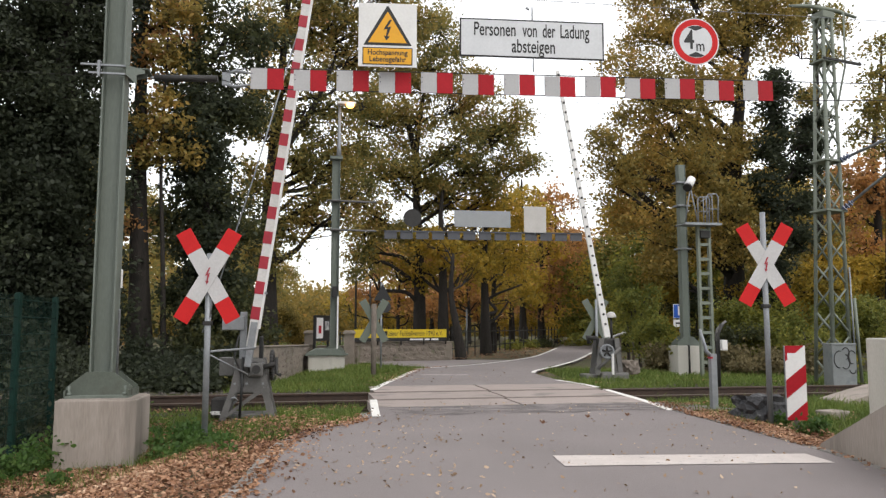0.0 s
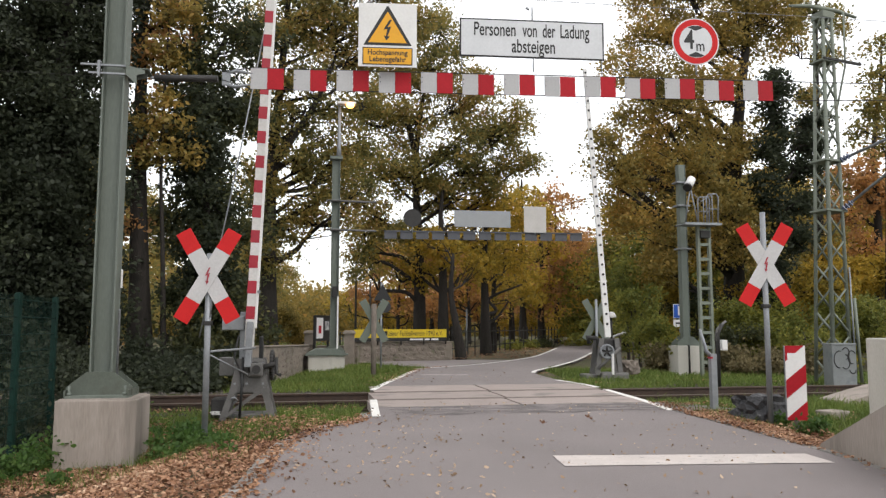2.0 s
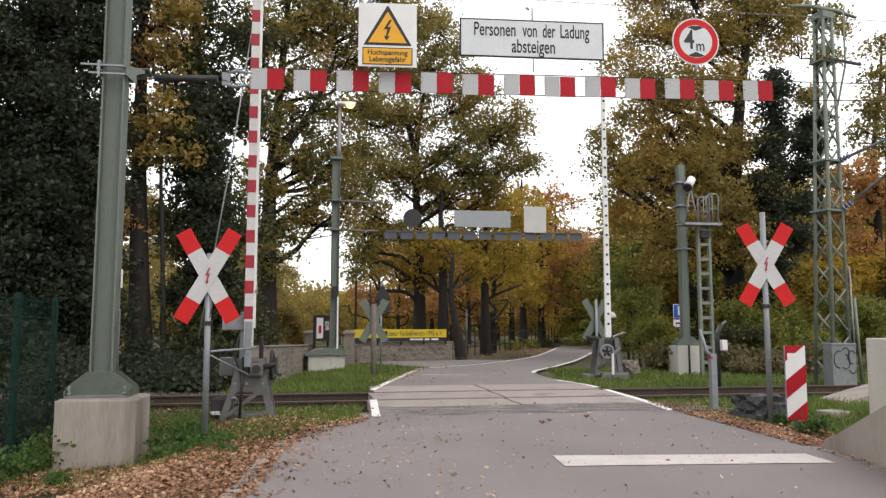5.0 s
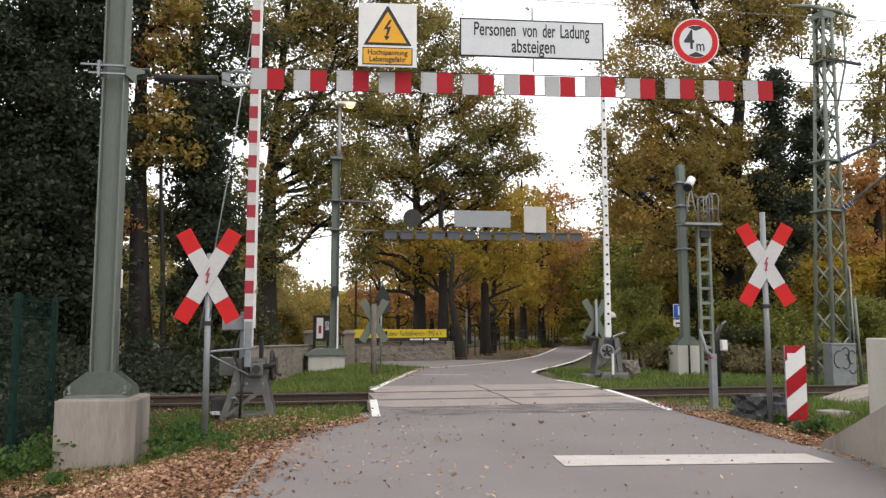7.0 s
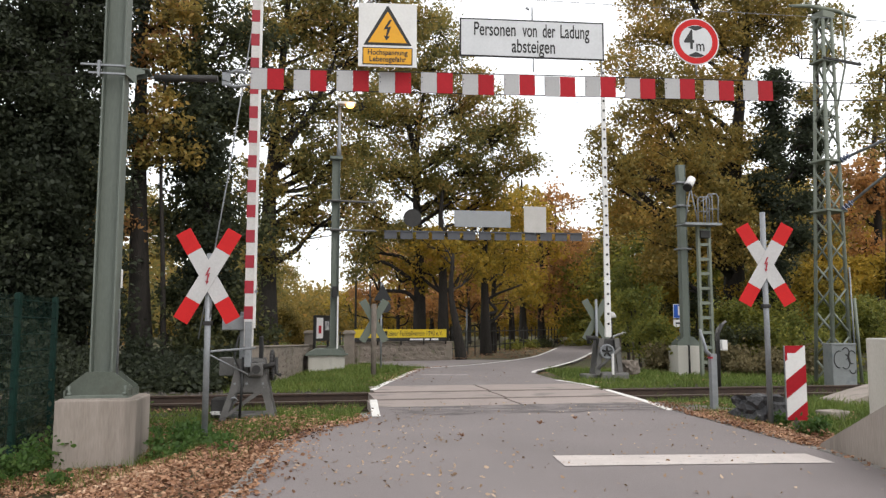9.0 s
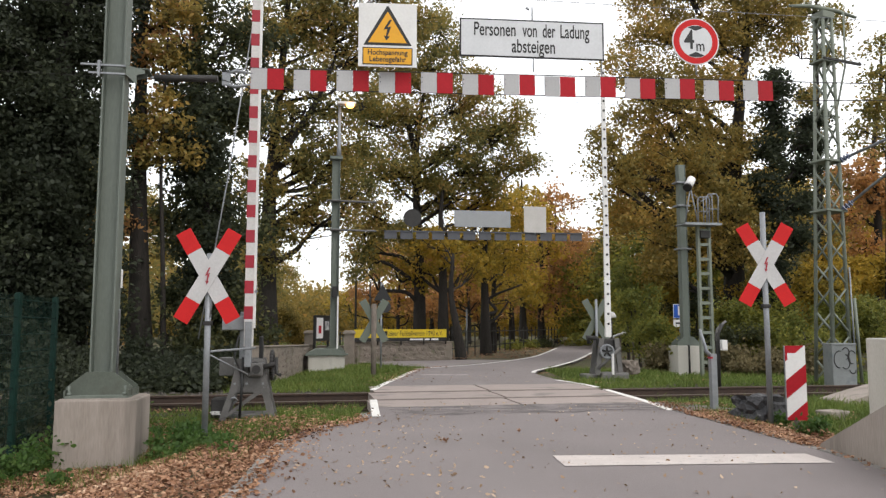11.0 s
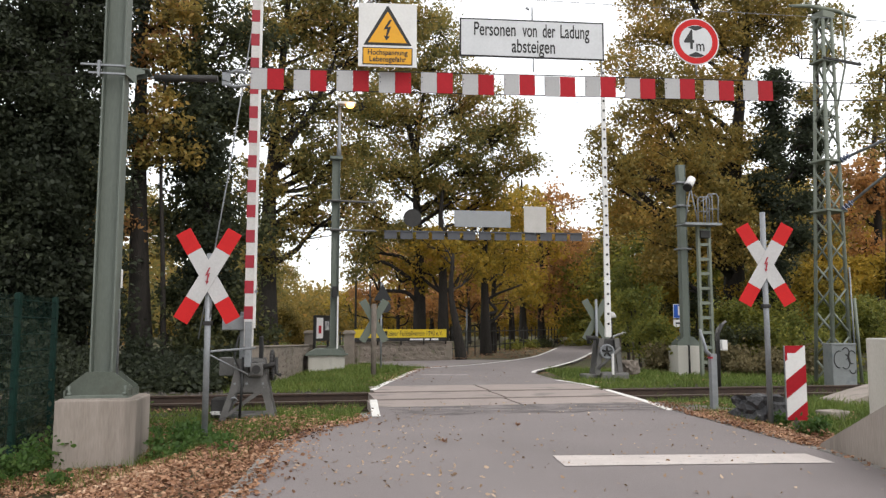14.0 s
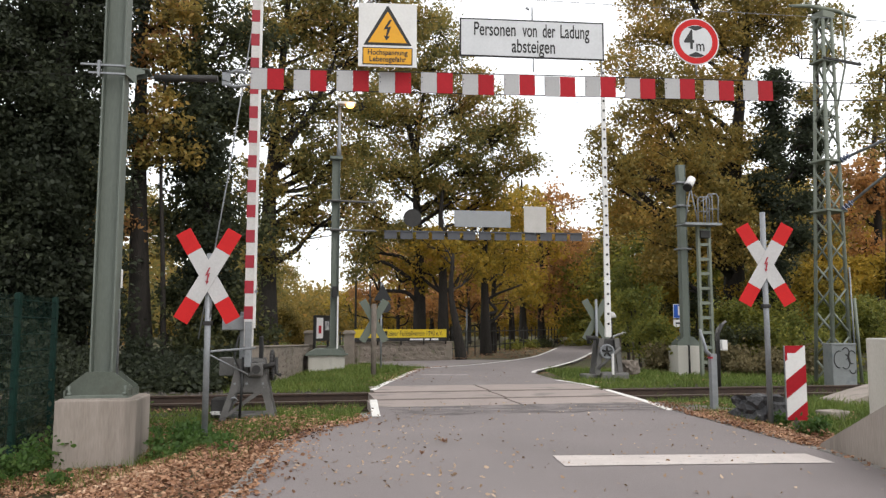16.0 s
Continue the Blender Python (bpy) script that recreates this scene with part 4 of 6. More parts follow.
def mast_and_foundation(name, x, y, z, yaw, fw, fd, fh, height, beam, conc, foot_label, label):
    f = base("mast_foundation", pose(x, y, z, 0, 0, yaw), foot_label, "foundation", "mast foundations")
    bm = box(fw, fd, fh + 0.4, (0, 0, (fh - 0.4) / 2), None, 0.018)
    part("block", bm, M[conc], f)
    part("rim", box(fw * 0.93, fd * 0.93, 0.012, (0, 0, fh + 0.004), None, 0.004), M[conc], f)
    m = base(name, pose(x, y, z + fh, 0, 0, yaw), label, "mast", "catenary masts")
    part("column", h_beam(height, beam, beam, 0.03), M["mast_green"], m)
    part("base_plate", box(fw * 0.8, fd * 0.7, 0.03, (0, 0, 0.025), None, 0.004), M["mast_green"], m)
    k = 1.0
    for s in (-1, 1):
        out = [(-0.36 * k, 0.03), (0.36 * k, 0.03), (0.36 * k, 0.13 * k), (0.15 * k, 0.3 * k), (-0.15 * k, 0.3 * k), (-0.36 * k, 0.13 * k)]
        part("gusset", prism(out, s * (beam / 2 + 0.012) - 0.01, s * (beam / 2 + 0.012) + 0.01), M["mast_foot"], m)
        out2 = [(-0.28 * k, 0.03), (0.28 * k, 0.03), (0.28 * k, 0.1 * k), (-0.28 * k, 0.1 * k)]
        g = part("gusset", prism(out2, -0.009, 0.009), M["mast_foot"], m)
        g.matrix_basis = pose(s * 0.34 * k, 0, 0, 0, 0, 90)
        for t in (-1, 1):
            bm = tube([(s * 0.3 * k, t * 0.24 * k, 0.02), (s * 0.3 * k, t * 0.24 * k, 0.15)], 0.014, 8)
            tube([(s * 0.3 * k, t * 0.24 * k, 0.04), (s * 0.3 * k, t * 0.24 * k, 0.075)], 0.03, 6, bm)
            part("anchor_bolt", bm, M["mast_green"], m)
    return m


fa = Vector((-4.318, 8.647, -0.31))
FW, FD = 0.87, 0.78
fc = fa + pose(0, 0, 0, 0, 0, 10) @ Vector((FW / 2, FD / 2, 0))
MAST_SHIFT = -0.03
near_mast = mast_and_foundation("catenary_mast", fc.x, fc.y, -0.31, 10, FW, FD, 0.73, 6.5, 0.255, "concrete",
                                "square cast concrete foundation in fallen leaves", "grey-green painted steel mast of H section")


def mast_fittings():
    near_mast.location.x += MAST_SHIFT
    # the bracket and insulated strut that carry the height bar
    z = 3.945
    for zz, reach in ((z, 0.31), (z - 0.1, 0.22)):
        part("clamp_bar", box(reach + 0.2, 0.03, 0.022, ((0.2 - reach) / 2 - 0.06, -0.15, zz)), M["galv"], near_mast)
        part("clamp_bar", box(0.34, 0.03, 0.022, (0, 0.15, zz)), M["galv"], near_mast)
    part("clamp_plate", box(0.03, 0.05, 0.2, (-0.16, -0.16, z - 0.05), None, 0.006), M["galv"], near_mast)
    bm = prism([(0.14, z + 0.02), (0.36, z - 0.04), (0.36, z - 0.08), (0.27, z - 0.1), (0.27, z - 0.22), (0.14, z - 0.1)], -0.15, -0.135)
    part("bracket", bm, M["mast_green"], near_mast)
    part("bracket", box(0.26, 0.3, 0.014, (0.27, 0, z - 0.02), None, 0.003), M["mast_green"], near_mast)
    part("bracket", prism([(0.14, z - 0.03), (0.36, z - 0.03), (0.36, z - 0.09), (0.14, z - 0.14)], -0.008, 0.008), M["mast_green"], near_mast)
    part("plaque", prism([(-0.02, 1.28), (0.03, 1.28), (0.03, 1.5), (-0.02, 1.5)], -0.006, 0.006), M["white"], near_mast, "small white mast plaque").matrix_basis = pose(0.156, 0.02, 0, 0, 0, 90)
    part("cable_conduit", tube([(0.17, -0.08, -0.1), (0.17, -0.08, 1.0), (0.17, -0.09, 1.02)], 0.014, 8), M["galv"], near_mast)


mast_fittings()


def flash_shape(k=1.0):
    """A lightning arrow."""
    pts = [(0.02, 0.16), (-0.05, 0.0), (-0.005, 0.015), (-0.02, -0.1), (-0.045, -0.09), (-0.015, -0.17), (0.025, -0.1), (0.0, -0.1), (0.04, 0.055), (-0.005, 0.04), (0.05, 0.16)]
    return [(x * k, z * k) for x, z in pts]


def height_bar(a, b, back=False):
    """Striped plates on two wires between a and b."""
    a, b = Vector(a), Vector(b)
    yaw = along(a.x, a.y, b.x, b.y)
    L = (b - a).xy.length
    bar = base("height_limit_bar", Matrix.Translation(a) @ pose(0, 0, 0, 0, -math.degrees(math.atan2(b.z - a.z, L)), yaw),
               "grey back of a hanging height bar" if back else "hanging bar of red and grey striped plates", "height bar", "height bars")
    n = 13
    step = L / (n - 0.2)
    for i in range(n):
        x0 = i * step
        lean = 1.2 * math.sin(i * 2.1)
        p = base("striped_plate", pose(x0 + 0.2, 0.004 * math.sin(i * 3), -0.008 * (i % 2), 0, 0, lean), "", "")
        p.parent = bar
        for k in ("category", "label"):
            if k in p:
                del p[k]
        if back:
            part("plate_back", box(0.405, 0.008, 0.265, (0, 0, -0.135), None, 0.003), M["bar_back"], p)
        else:
            part("grey_half", box(0.2, 0.008, 0.265, (-0.1015, 0, -0.135), None, 0.003), M["plate_grey"], p)
            part("red_half", box(0.2, 0.008, 0.265, (0.1015, 0, -0.135), None, 0.003), M["red"], p)
            for x in (-0.185, 0.185):
                for zz in (-0.07, -0.13):
                    part("screw", tube([(x, -0.003, zz), (x, -0.008, zz)], 0.007, 6), M["dark_steel"], p)
    for zz in (0.004, -0.26):
        part("wire", tube([(-0.35, 0.012, zz * 0.4 - 0.05), (0, 0.012, zz), (L, 0.012, zz), (L + 6, 0.3, zz * 0.4 + 0.1)], 0.006, 6), M["dark_steel"], bar, "steel carrying wire")
    if back:
        part("stiffener", box(L, 0.03, 0.04, (L / 2, -0.02, -0.02)), M["bar_back"], bar)
    return bar, yaw


BAR_A, BAR_B = (-2.371, 9.2, 4.418), (4.329, 9.78, 4.438)
bar, BYAW = height_bar(BAR_A, BAR_B)


def strut():
    a = Vector(near_mast.matrix_basis.translation) + Vector((0.42, 0.0, 3.84))
    b = Vector(BAR_A) + Vector((-0.36, 0.0, -0.14))
    s = base("bar_strut", Matrix.Translation(a), "black insulated strut between mast and height bar", "strut")
    d = b - a
    part("rod", tube([(0, 0, 0), d * 0.06], 0.016, 8), M["galv"], s)
    part("sleeve", tube([d * 0.06, d * 0.95], 0.042, 12), M["dark_steel"], s, "black ribbed insulating sleeve")
    part("end_plate", box(0.1, 0.03, 0.17, d + Vector((0.06, 0, 0)), None, 0.008), M["galv"], s)
    for zz in (0.1, -0.1):
        part("clamp", tube([d + Vector((0.06, 0, zz * 0.7)), d + Vector((0.18, 0, zz)), d + Vector((0.36, 0, zz * 0.7))], [0.016, 0.024, 0.008], 8), M["galv"], s, "pale wire clamp")


strut()


def signs():
    def at(p, dy=0.0):
        return pose(*p, 0, 0, BYAW)
    # warning of high voltage
    s = base("high_voltage_sign", at((-0.686, 9.2, 4.836)), "white panel with yellow high-voltage warning triangle", "sign")
    s.scale = (1.03, 1.0, 1.03)
    part("panel", box(0.70, 0.012, 0.79, (0, 0, 0), None, 0.005), M["white"], s)
    part("triangle_border", prism([(-0.29, -0.13), (0.29, -0.13), (0.012, 0.355), (-0.012, 0.355)], -0.0095, -0.006), M["black"], s)
    part("triangle", prism([(-0.232, -0.098), (0.232, -0.098), (0, 0.29)], -0.012, -0.0095), M["yellow"], s)
    part("flash", prism([(x * 1.05 + 0.0, z * 0.78 + 0.06) for x, z in flash_shape()], -0.015, -0.012), M["black"], s)
    part("caption_border", box(0.6, 0.003, 0.215, (0, -0.008, -0.265)), M["black"], s)
    part("caption_panel", box(0.575, 0.003, 0.19, (0, -0.011, -0.265)), M["yellow"], s)
    text("Hochspannung", 0.092, M["black"], s, 0, -0.014, -0.222, 0.49, bold=0.0015)
    text("Lebensgefahr", 0.092, M["black"], s, 0, -0.014, -0.305, 0.45, bold=0.0015)
    # passengers shall climb down
    s = base("order_sign", at((1.136, 9.45, 4.877)), "white oblong sign with two lines of black lettering", "sign")
    s.matrix_basis = s.matrix_basis @ pose(0, 0, 0, 0, 0.25, 0)
    part("panel", box(1.755, 0.014, 0.475, (0, 0, 0), None, 0.005), M["black"], s)
    part("face", box(1.715, 0.004, 0.435, (0, -0.008, 0), None, 0.001), M["sign_white"], s)
    for word, xc, wd in (("Personen", -0.455, 0.5), ("von", -0.03, 0.175), ("der", 0.2, 0.155), ("Ladung", 0.515, 0.355)):
        text(word, 0.235, M["black"], s, xc, -0.0115, 0.098, wd, bold=0.0025)
    text("absteigen", 0.235, M["black"], s, 0.013, -0.0115, -0.1, 0.525, bold=0.0025)
    s.scale = (1.06, 1.0, 1.06)
    part("hanger", tube([(0, 0.0, 0.23), (0, 0, 0.4)], 0.008, 6), M["galv"], s)
    part("hanger", tube([(0.01, 0.0, -0.23), (0.01, 0, -0.4)], 0.008, 6), M["galv"], s)
    for x in (-0.85, 0.85):
        part("hanger", tube([(x, 0.01, -0.22), (x, 0.01, -0.42)], 0.006, 6), M["galv"], s)
    # four metres clearance
    s = base("height_limit_sign", at((3.305, 9.72, 4.95)), "round red-rimmed height limit sign", "sign")
    s.scale = (1.05, 1.0, 1.05)
    part("plate", disc(0.3, -0.004, 0.008), M["white"], s)
    part("red_ring", disc(0.285, -0.007, -0.004), M["red_bright"], s)
    part("white_field", disc(0.21, -0.010, -0.007), M["sign_white"], s)
    part("marker", prism([(-0.105, 0.18), (-0.05, 0.2), (0.05, 0.2), (0.105, 0.18), (0, 0.135)], -0.0125, -0.010), M["black"], s)
    part("marker", prism([(-0.105, -0.18), (-0.05, -0.2), (0.05, -0.2), (0.105, -0.18), (0, -0.135)], -0.0125, -0.010), M["black"], s)
    text("4", 0.35, M["black"], s, -0.085, -0.012, 0.01, 0.135, bold=0.003)
    text("m", 0.19, M["black"], s, 0.055, -0.012, -0.062, 0.108, bold=0.002)
    part("hanger", tube([(0, 0.012, -0.28), (0, 0.012, -0.42)], 0.012, 6), M["galv"], s)
    # the wire above the signs
    a, b = Vector((-1.213, 9.1, 5.391)), Vector((3.842, 9.75, 5.362))
    w = base("span_wire", Matrix(), "thin steel wire above the signs", "wire")
    part("strand", tube([a, a.lerp(b, 0.5), b, b + (b - a) * 1.2], 0.004, 5), M["galv"], w)
    part("clip", tube([(1.096, 9.44, 5.261), (1.06, 9.44, 5.291)], 0.014, 6), M["galv"], w)


signs()


def crossing_sign(foot, centre, yaw, top, back=False, k=1.0):
    """A saltire: two crossed boards on a pole."""
    f, c = Vector(foot), Vector(centre)
    hz = c.z - f.z
    s = base("crossing_sign", pose(f.x, f.y, f.z, 0, 0, yaw), "grey back of a saltire crossing sign on a post" if back else "red and white saltire crossing sign on grey pole", "crossing sign", "crossing signs")
    part("pole", tube([(0, 0, -0.3), (0, 0, top - f.z)], 0.068 if back and f.x < 0 else 0.036, 12), M["wood"] if back and f.x < 0 else M["galv"], s)
    for side, yy in ((1, -0.062), (-1, -0.052)):
        arm = base("arm", pose(0, -yy if back else yy, hz, 0, 30 * side, 0), "", "")
        arm.parent = s
        for key in ("category", "label"):
            if key in arm:
                del arm[key]
        if back:
            part("board", box(0.19, 0.008, 1.2, (0, 0, 0), None, 0.004), M["sign_back"], arm)
        else:
            part("board", box(0.185, 0.008, 0.66, (0, 0, 0), None, 0.003), M["board_white"], arm)
            for e in (-1, 1):
                part("red_end", box(0.185, 0.008, 0.27, (0, 0, e * 0.4655), None, 0.003), M["red_bright"], arm)
    if not back:
        part("flash", prism([(x, z + hz) for x, z in flash_shape(0.6)], -0.075, -0.069), M["arm_red"], s)
        part("bracket", box(0.12, 0.07, 0.05, (0, -0.02, hz - 0.17), None, 0.006), M["galv"], s)
    part("clamp", box(0.1, 0.1, 0.05, (0, 0, hz - 0.55), None, 0.008), M["dark_steel"], s)
    return s


left_sign = crossing_sign((-2.746, 9.0, 0.052), (-2.788, 9.0, 1.831), 3, (-2.776, 9.0, 2.098)[2])
crossing_sign((4.305, 10.25, 0.046), (4.3, 10.25, 2.063), -2, (4.276, 10.25, 2.774)[2])
crossing_sign((-1.757, 19.6, 0.17), (-1.839, 19.6, 1.379), 4, (-1.829, 19.6, 1.809)[2], True)
crossing_sign((4.041, 20.3, 0.249), (3.989, 20.3, 1.413), 10, (4.06, 20.3, 1.948)[2], True)


def sign_brace():
    # the side arm of the near crossing sign
    part("side_arm", tube([(0.02, 0.05, 0.9), (0.42, 0.7, 0.92)], 0.015, 8), M["galv"], left_sign)
    part("side_brace", tube([(0.02, 0.05, 0.86), (0.36, 0.6, 0.6)], 0.009, 8), M["galv"], left_sign)
    part("cable", tube([(0.04, -0.02, 1.95), (0.06, -0.02, 1.6), (0.03, -0.03, 1.3)], 0.008, 6), M["galv"], left_sign)


sign_brace()


# ---- the barriers ----
def barrier_near():
    px, py, pz = (-2.71, 10.9, 0.72)
    zg = -0.04
    th = base("level_crossing_barrier", pose(px, py, zg, 0, 0, 8), "red and white striped barrier on grey steel stand", "barrier", "crossing barriers")
    h = pz - zg
    # stand: two A-shaped side frames
    for yy in (-0.2, 0.2):
        for x0, x1 in ((-0.34, -0.1), (0.34, 0.14)):
            bm = prism([(x0 - 0.045, 0), (x0 + 0.045, 0), (x1 + 0.05, h - 0.05), (x1 - 0.05, h - 0.05)], yy - 0.02, yy + 0.02)
            part("leg", bm, M["grey_paint"], th)
        part("brace", prism([(-0.33, 0.05), (-0.27, 0.05), (0.24, 0.42), (0.2, 0.47)], yy - 0.03, yy - 0.015), M["grey_paint"], th)
        part("side_plate", prism([(-0.25, 0.38), (0.29, 0.38), (0.2, h + 0.08), (-0.16, h + 0.08)], yy - 0.012, yy + 0.012), M["grey_paint"], th)
    part("footing", box(0.5, 0.4, 0.16, (-0.02, 0.1, 0.0), None, 0.02), M["grey_paint"], th)
    part("gearbox", box(0.36, 0.36, 0.46, (0.02, 0, h - 0.18), None, 0.03), M["grey_paint"], th)
    part("bearing", tube([(0.09, -0.3, h - 0.05), (0.09, 0.3, h - 0.05)], 0.09, 14), M["dark_steel"], th)
    part("hub_plate", box(0.2, 0.02, 0.26, (0.09, -0.225, h - 0.05), None, 0.02), M["grey_paint"], th)
    wheel = bmesh.new()
    for i in range(24):
        a0, a1 = 2 * math.pi * i / 24, 2 * math.pi * (i + 1) / 24
        tube([(0.3 + 0.0, 0.19 * math.cos(a0), h - 0.02 + 0.19 * math.sin(a0)), (0.3, 0.19 * math.cos(a1), h - 0.02 + 0.19 * math.sin(a1))], 0.028, 6, wheel)
    part("rope_wheel", wheel, M["dark_steel"], th, "dark rope wheel")
    part("post", box(0.09, 0.1, 0.95, (-0.09, -0.12, h + 0.25), None, 0.01), M["galv"], th)
    part("control_box", box(0.3, 0.22, 0.2, (-0.22, -0.12, h + 0.57), None, 0.015), M["galv"], th, "small grey control box")
    part("cable", tube([(-0.14, -0.24, h + 0.4), (-0.19, -0.26, h + 0.1), (-0.1, -0.27, h - 0.1), (-0.06, -0.26, h - 0.3)], 0.014, 6), M["black"], th)
    part("hood", box(0.06, 0.12, 0.32, (0.13, 0.18, h + 0.22), None, 0.02), M["black"], th, "black cover behind the arm")
    part("hub_box", box(0.17, 0.12, 0.17, (0.12, -0.3, h - 0.06), None, 0.012), M["grey_paint"], th)
    bm = tube([(0.12, -0.36, h - 0.06), (0.12, -0.4, h - 0.06)], 0.06, 10)
    part("hub_cap", bm, M["dark_steel"], th, "dark greasy hub cap")
    part("shaft", tube([(0.2, -0.28, h - 0.04), (0.4, -0.26, h + 0.02)], 0.035, 8), M["dark_steel"], th)
    part("crank_handle", tube([(0.38, -0.28, h + 0.1), (0.38, -0.28, h - 0.12), (0.44, -0.34, h - 0.14)], 0.024, 8), M["dark_steel"], th)
    part("drop_cable", tube([(-0.07, -0.26, h + 0.1), (-0.08, -0.27, 0.4), (-0.1, -0.28, 0.02)], 0.02, 6), M["black"], th, "black cable down the stand")
    part("counterbox", box(0.22, 0.4, 0.26, (-0.42, 0.25, 0.14), None, 0.015), M["dark_steel"], th, "dark steel box at the foot")
    part("rear_box", box(0.2, 0.2, 0.26, (-0.36, 0.35, h - 0.05), None, 0.015), M["grey_paint"], th)
    for xx in (-0.18, -0.02, 0.2):
        for zz in (h - 0.26, h + 0.02):
            part("bolt", tube([(xx, -0.215, zz), (xx, -0.235, zz)], 0.018, 6), M["galv"], th)
    part("shackle", tube([(-0.22, -0.25, 0.3), (-0.17, -0.27, 0.32), (-0.13, -0.25, 0.28), (-0.18, -0.25, 0.24)], 0.012, 6), M["galv"], th)
    arm = new("arm")
    arm.parent = th
    tagged(arm, "red and white striped barrier arm")
    part("beam", box(0.125, 0.08, 6.6, (0, 0, 3.55), None, 0.006, taper=0.9), M["arm_white"], arm)
    # white strip colours the arm's right face as lit
    part("edge_rail", box(0.03, 0.1, 6.2, (0.07, 0.0, 3.6), None, 0.004), M["white"], arm, "white strip standing in for the arm's lit edge")
    part("fork", box(0.09, 0.14, 0.62, (0.0, 0, 0.28), None, 0.01), M["galv"], arm)
    for i in range(18):
        z = 0.71 + 0.352 * i
        part("red_band", box(0.131 - 0.0006 * i, 0.086 - 0.0003 * i, 0.176, (-0.002, 0, z), None, 0.003), M["arm_red"], arm)
    part("stay_wire", tube([(0.03, 0.05, 5.5), (-0.33, -0.02, 2.6), (-0.66, -0.05, 0.35)], 0.011, 6), M["galv"], arm, "tensioned stay wire")
    part("tip_lamp_clip", tube([(0.09, -0.04, 1.0), (0.09, -0.07, 1.0)], 0.022, 8), M["galv"], arm)
    return arm, h


def barrier_far():
    px, py, pz = (4.029, 19.0, 0.849)
    zg = -0.03
    th = base("level_crossing_barrier", pose(px, py, zg, 0, 0, 8), "white barrier arm on grey stand with wheel", "barrier", "crossing barriers")
    h = pz - zg
    part("footing", box(0.7, 0.6, 0.24, (0.1, 0, 0.03), None, 0.04), M["grey_paint"], th)
    part("footing", box(0.3, 0.5, 0.16, (-0.46, 0.1, 0.03), None, 0.04), M["grey_paint"], th)
    for x0, x1 in ((-0.33, -0.2), (0.26, 0.17)):
        for yy in (-0.2, 0.2):
            part("leg", prism([(x0 - 0.06, 0.1), (x0 + 0.06, 0.1), (x1 + 0.06, h + 0.1), (x1 - 0.06, h + 0.1)], yy - 0.025, yy + 0.025), M["grey_paint"], th)
    part("brace", tube([(-0.32, -0.24, 0.25), (0.25, -0.24, 0.75)], 0.04, 8), M["grey_paint"], th)
    part("gearbox", box(0.4, 0.3, 0.42, (-0.03, 0, h - 0.12), None, 0.04), M["dark_steel"], th)
    rim = bmesh.new()
    for i in range(28):
        a0, a1 = 2 * math.pi * i / 28, 2 * math.pi * (i + 1) / 28
        tube([(-0.1 + 0.155 * math.cos(a0), -0.27, h - 0.22 + 0.155 * math.sin(a0)), (-0.1 + 0.155 * math.cos(a1), -0.27, h - 0.22 + 0.155 * math.sin(a1))], 0.034, 6, rim)
    disc(0.16, -0.26, -0.24, -0.1, h - 0.22, 28, rim)
    part("wheel", rim, M["galv"], th, "pale spoked rope wheel")
    for i in range(5):
        a = 2 * math.pi * i / 5 + 0.3
        part("spoke", tube([(-0.1, -0.285, h - 0.22), (-0.1 + 0.135 * math.cos(a), -0.285, h - 0.22 + 0.135 * math.sin(a))], 0.022, 6), M["dark_steel"], th)
    part("pendulum", box(0.055, 0.05, 0.5, (0.03, -0.3, 0.36), None, 0.01), M["white"], th)
    part("crank", tube([(-0.3, -0.1, h + 0.1), (-0.55, -0.15, h + 0.12), (-0.5, -0.15, h - 0.02)], 0.06, 8), M["dark_steel"], th)
    part("pole", tube([(0.16, 0.1, h), (0.16, 0.1, h + 0.62)], 0.03, 8), M["dark_steel"], th)
    part("bell", tube([(0.16, 0.1, h + 0.6), (0.16, 0.1, h + 0.63), (0.16, 0.1, h + 0.72), (0.16, 0.1, h + 0.75)], [0.13, 0.13, 0.09, 0.03], 14), M["sign_back_cream"], th, "white warning bell hood")
    arm = new("arm")
    arm.parent = th
    tagged(arm, "white barrier arm with dark rivet dots")
    part("beam", box(0.15, 0.08, 6.75, (0, 0, 3.5), None, 0.008, taper=0.62), M["white"], arm)
    part("counterweight", box(0.28, 0.2, 0.3, (0, 0.1, -0.2), None, 0.03), M["dark_steel"], arm)
    for i in range(27):
        part("dot", disc(0.03, -0.052 + 0.0006 * i, -0.03, 0.0, 0.45 + 0.243 * i, 10), M["black"], arm)
    for i in range(5):
        part("clip", box(0.2 - 0.015 * i, 0.03, 0.03, (0, 0, 1.5 + 1.1 * i)), M["white"], arm)
    return arm, h


arm_near, near_h = barrier_near()
arm_far, far_h = barrier_far()

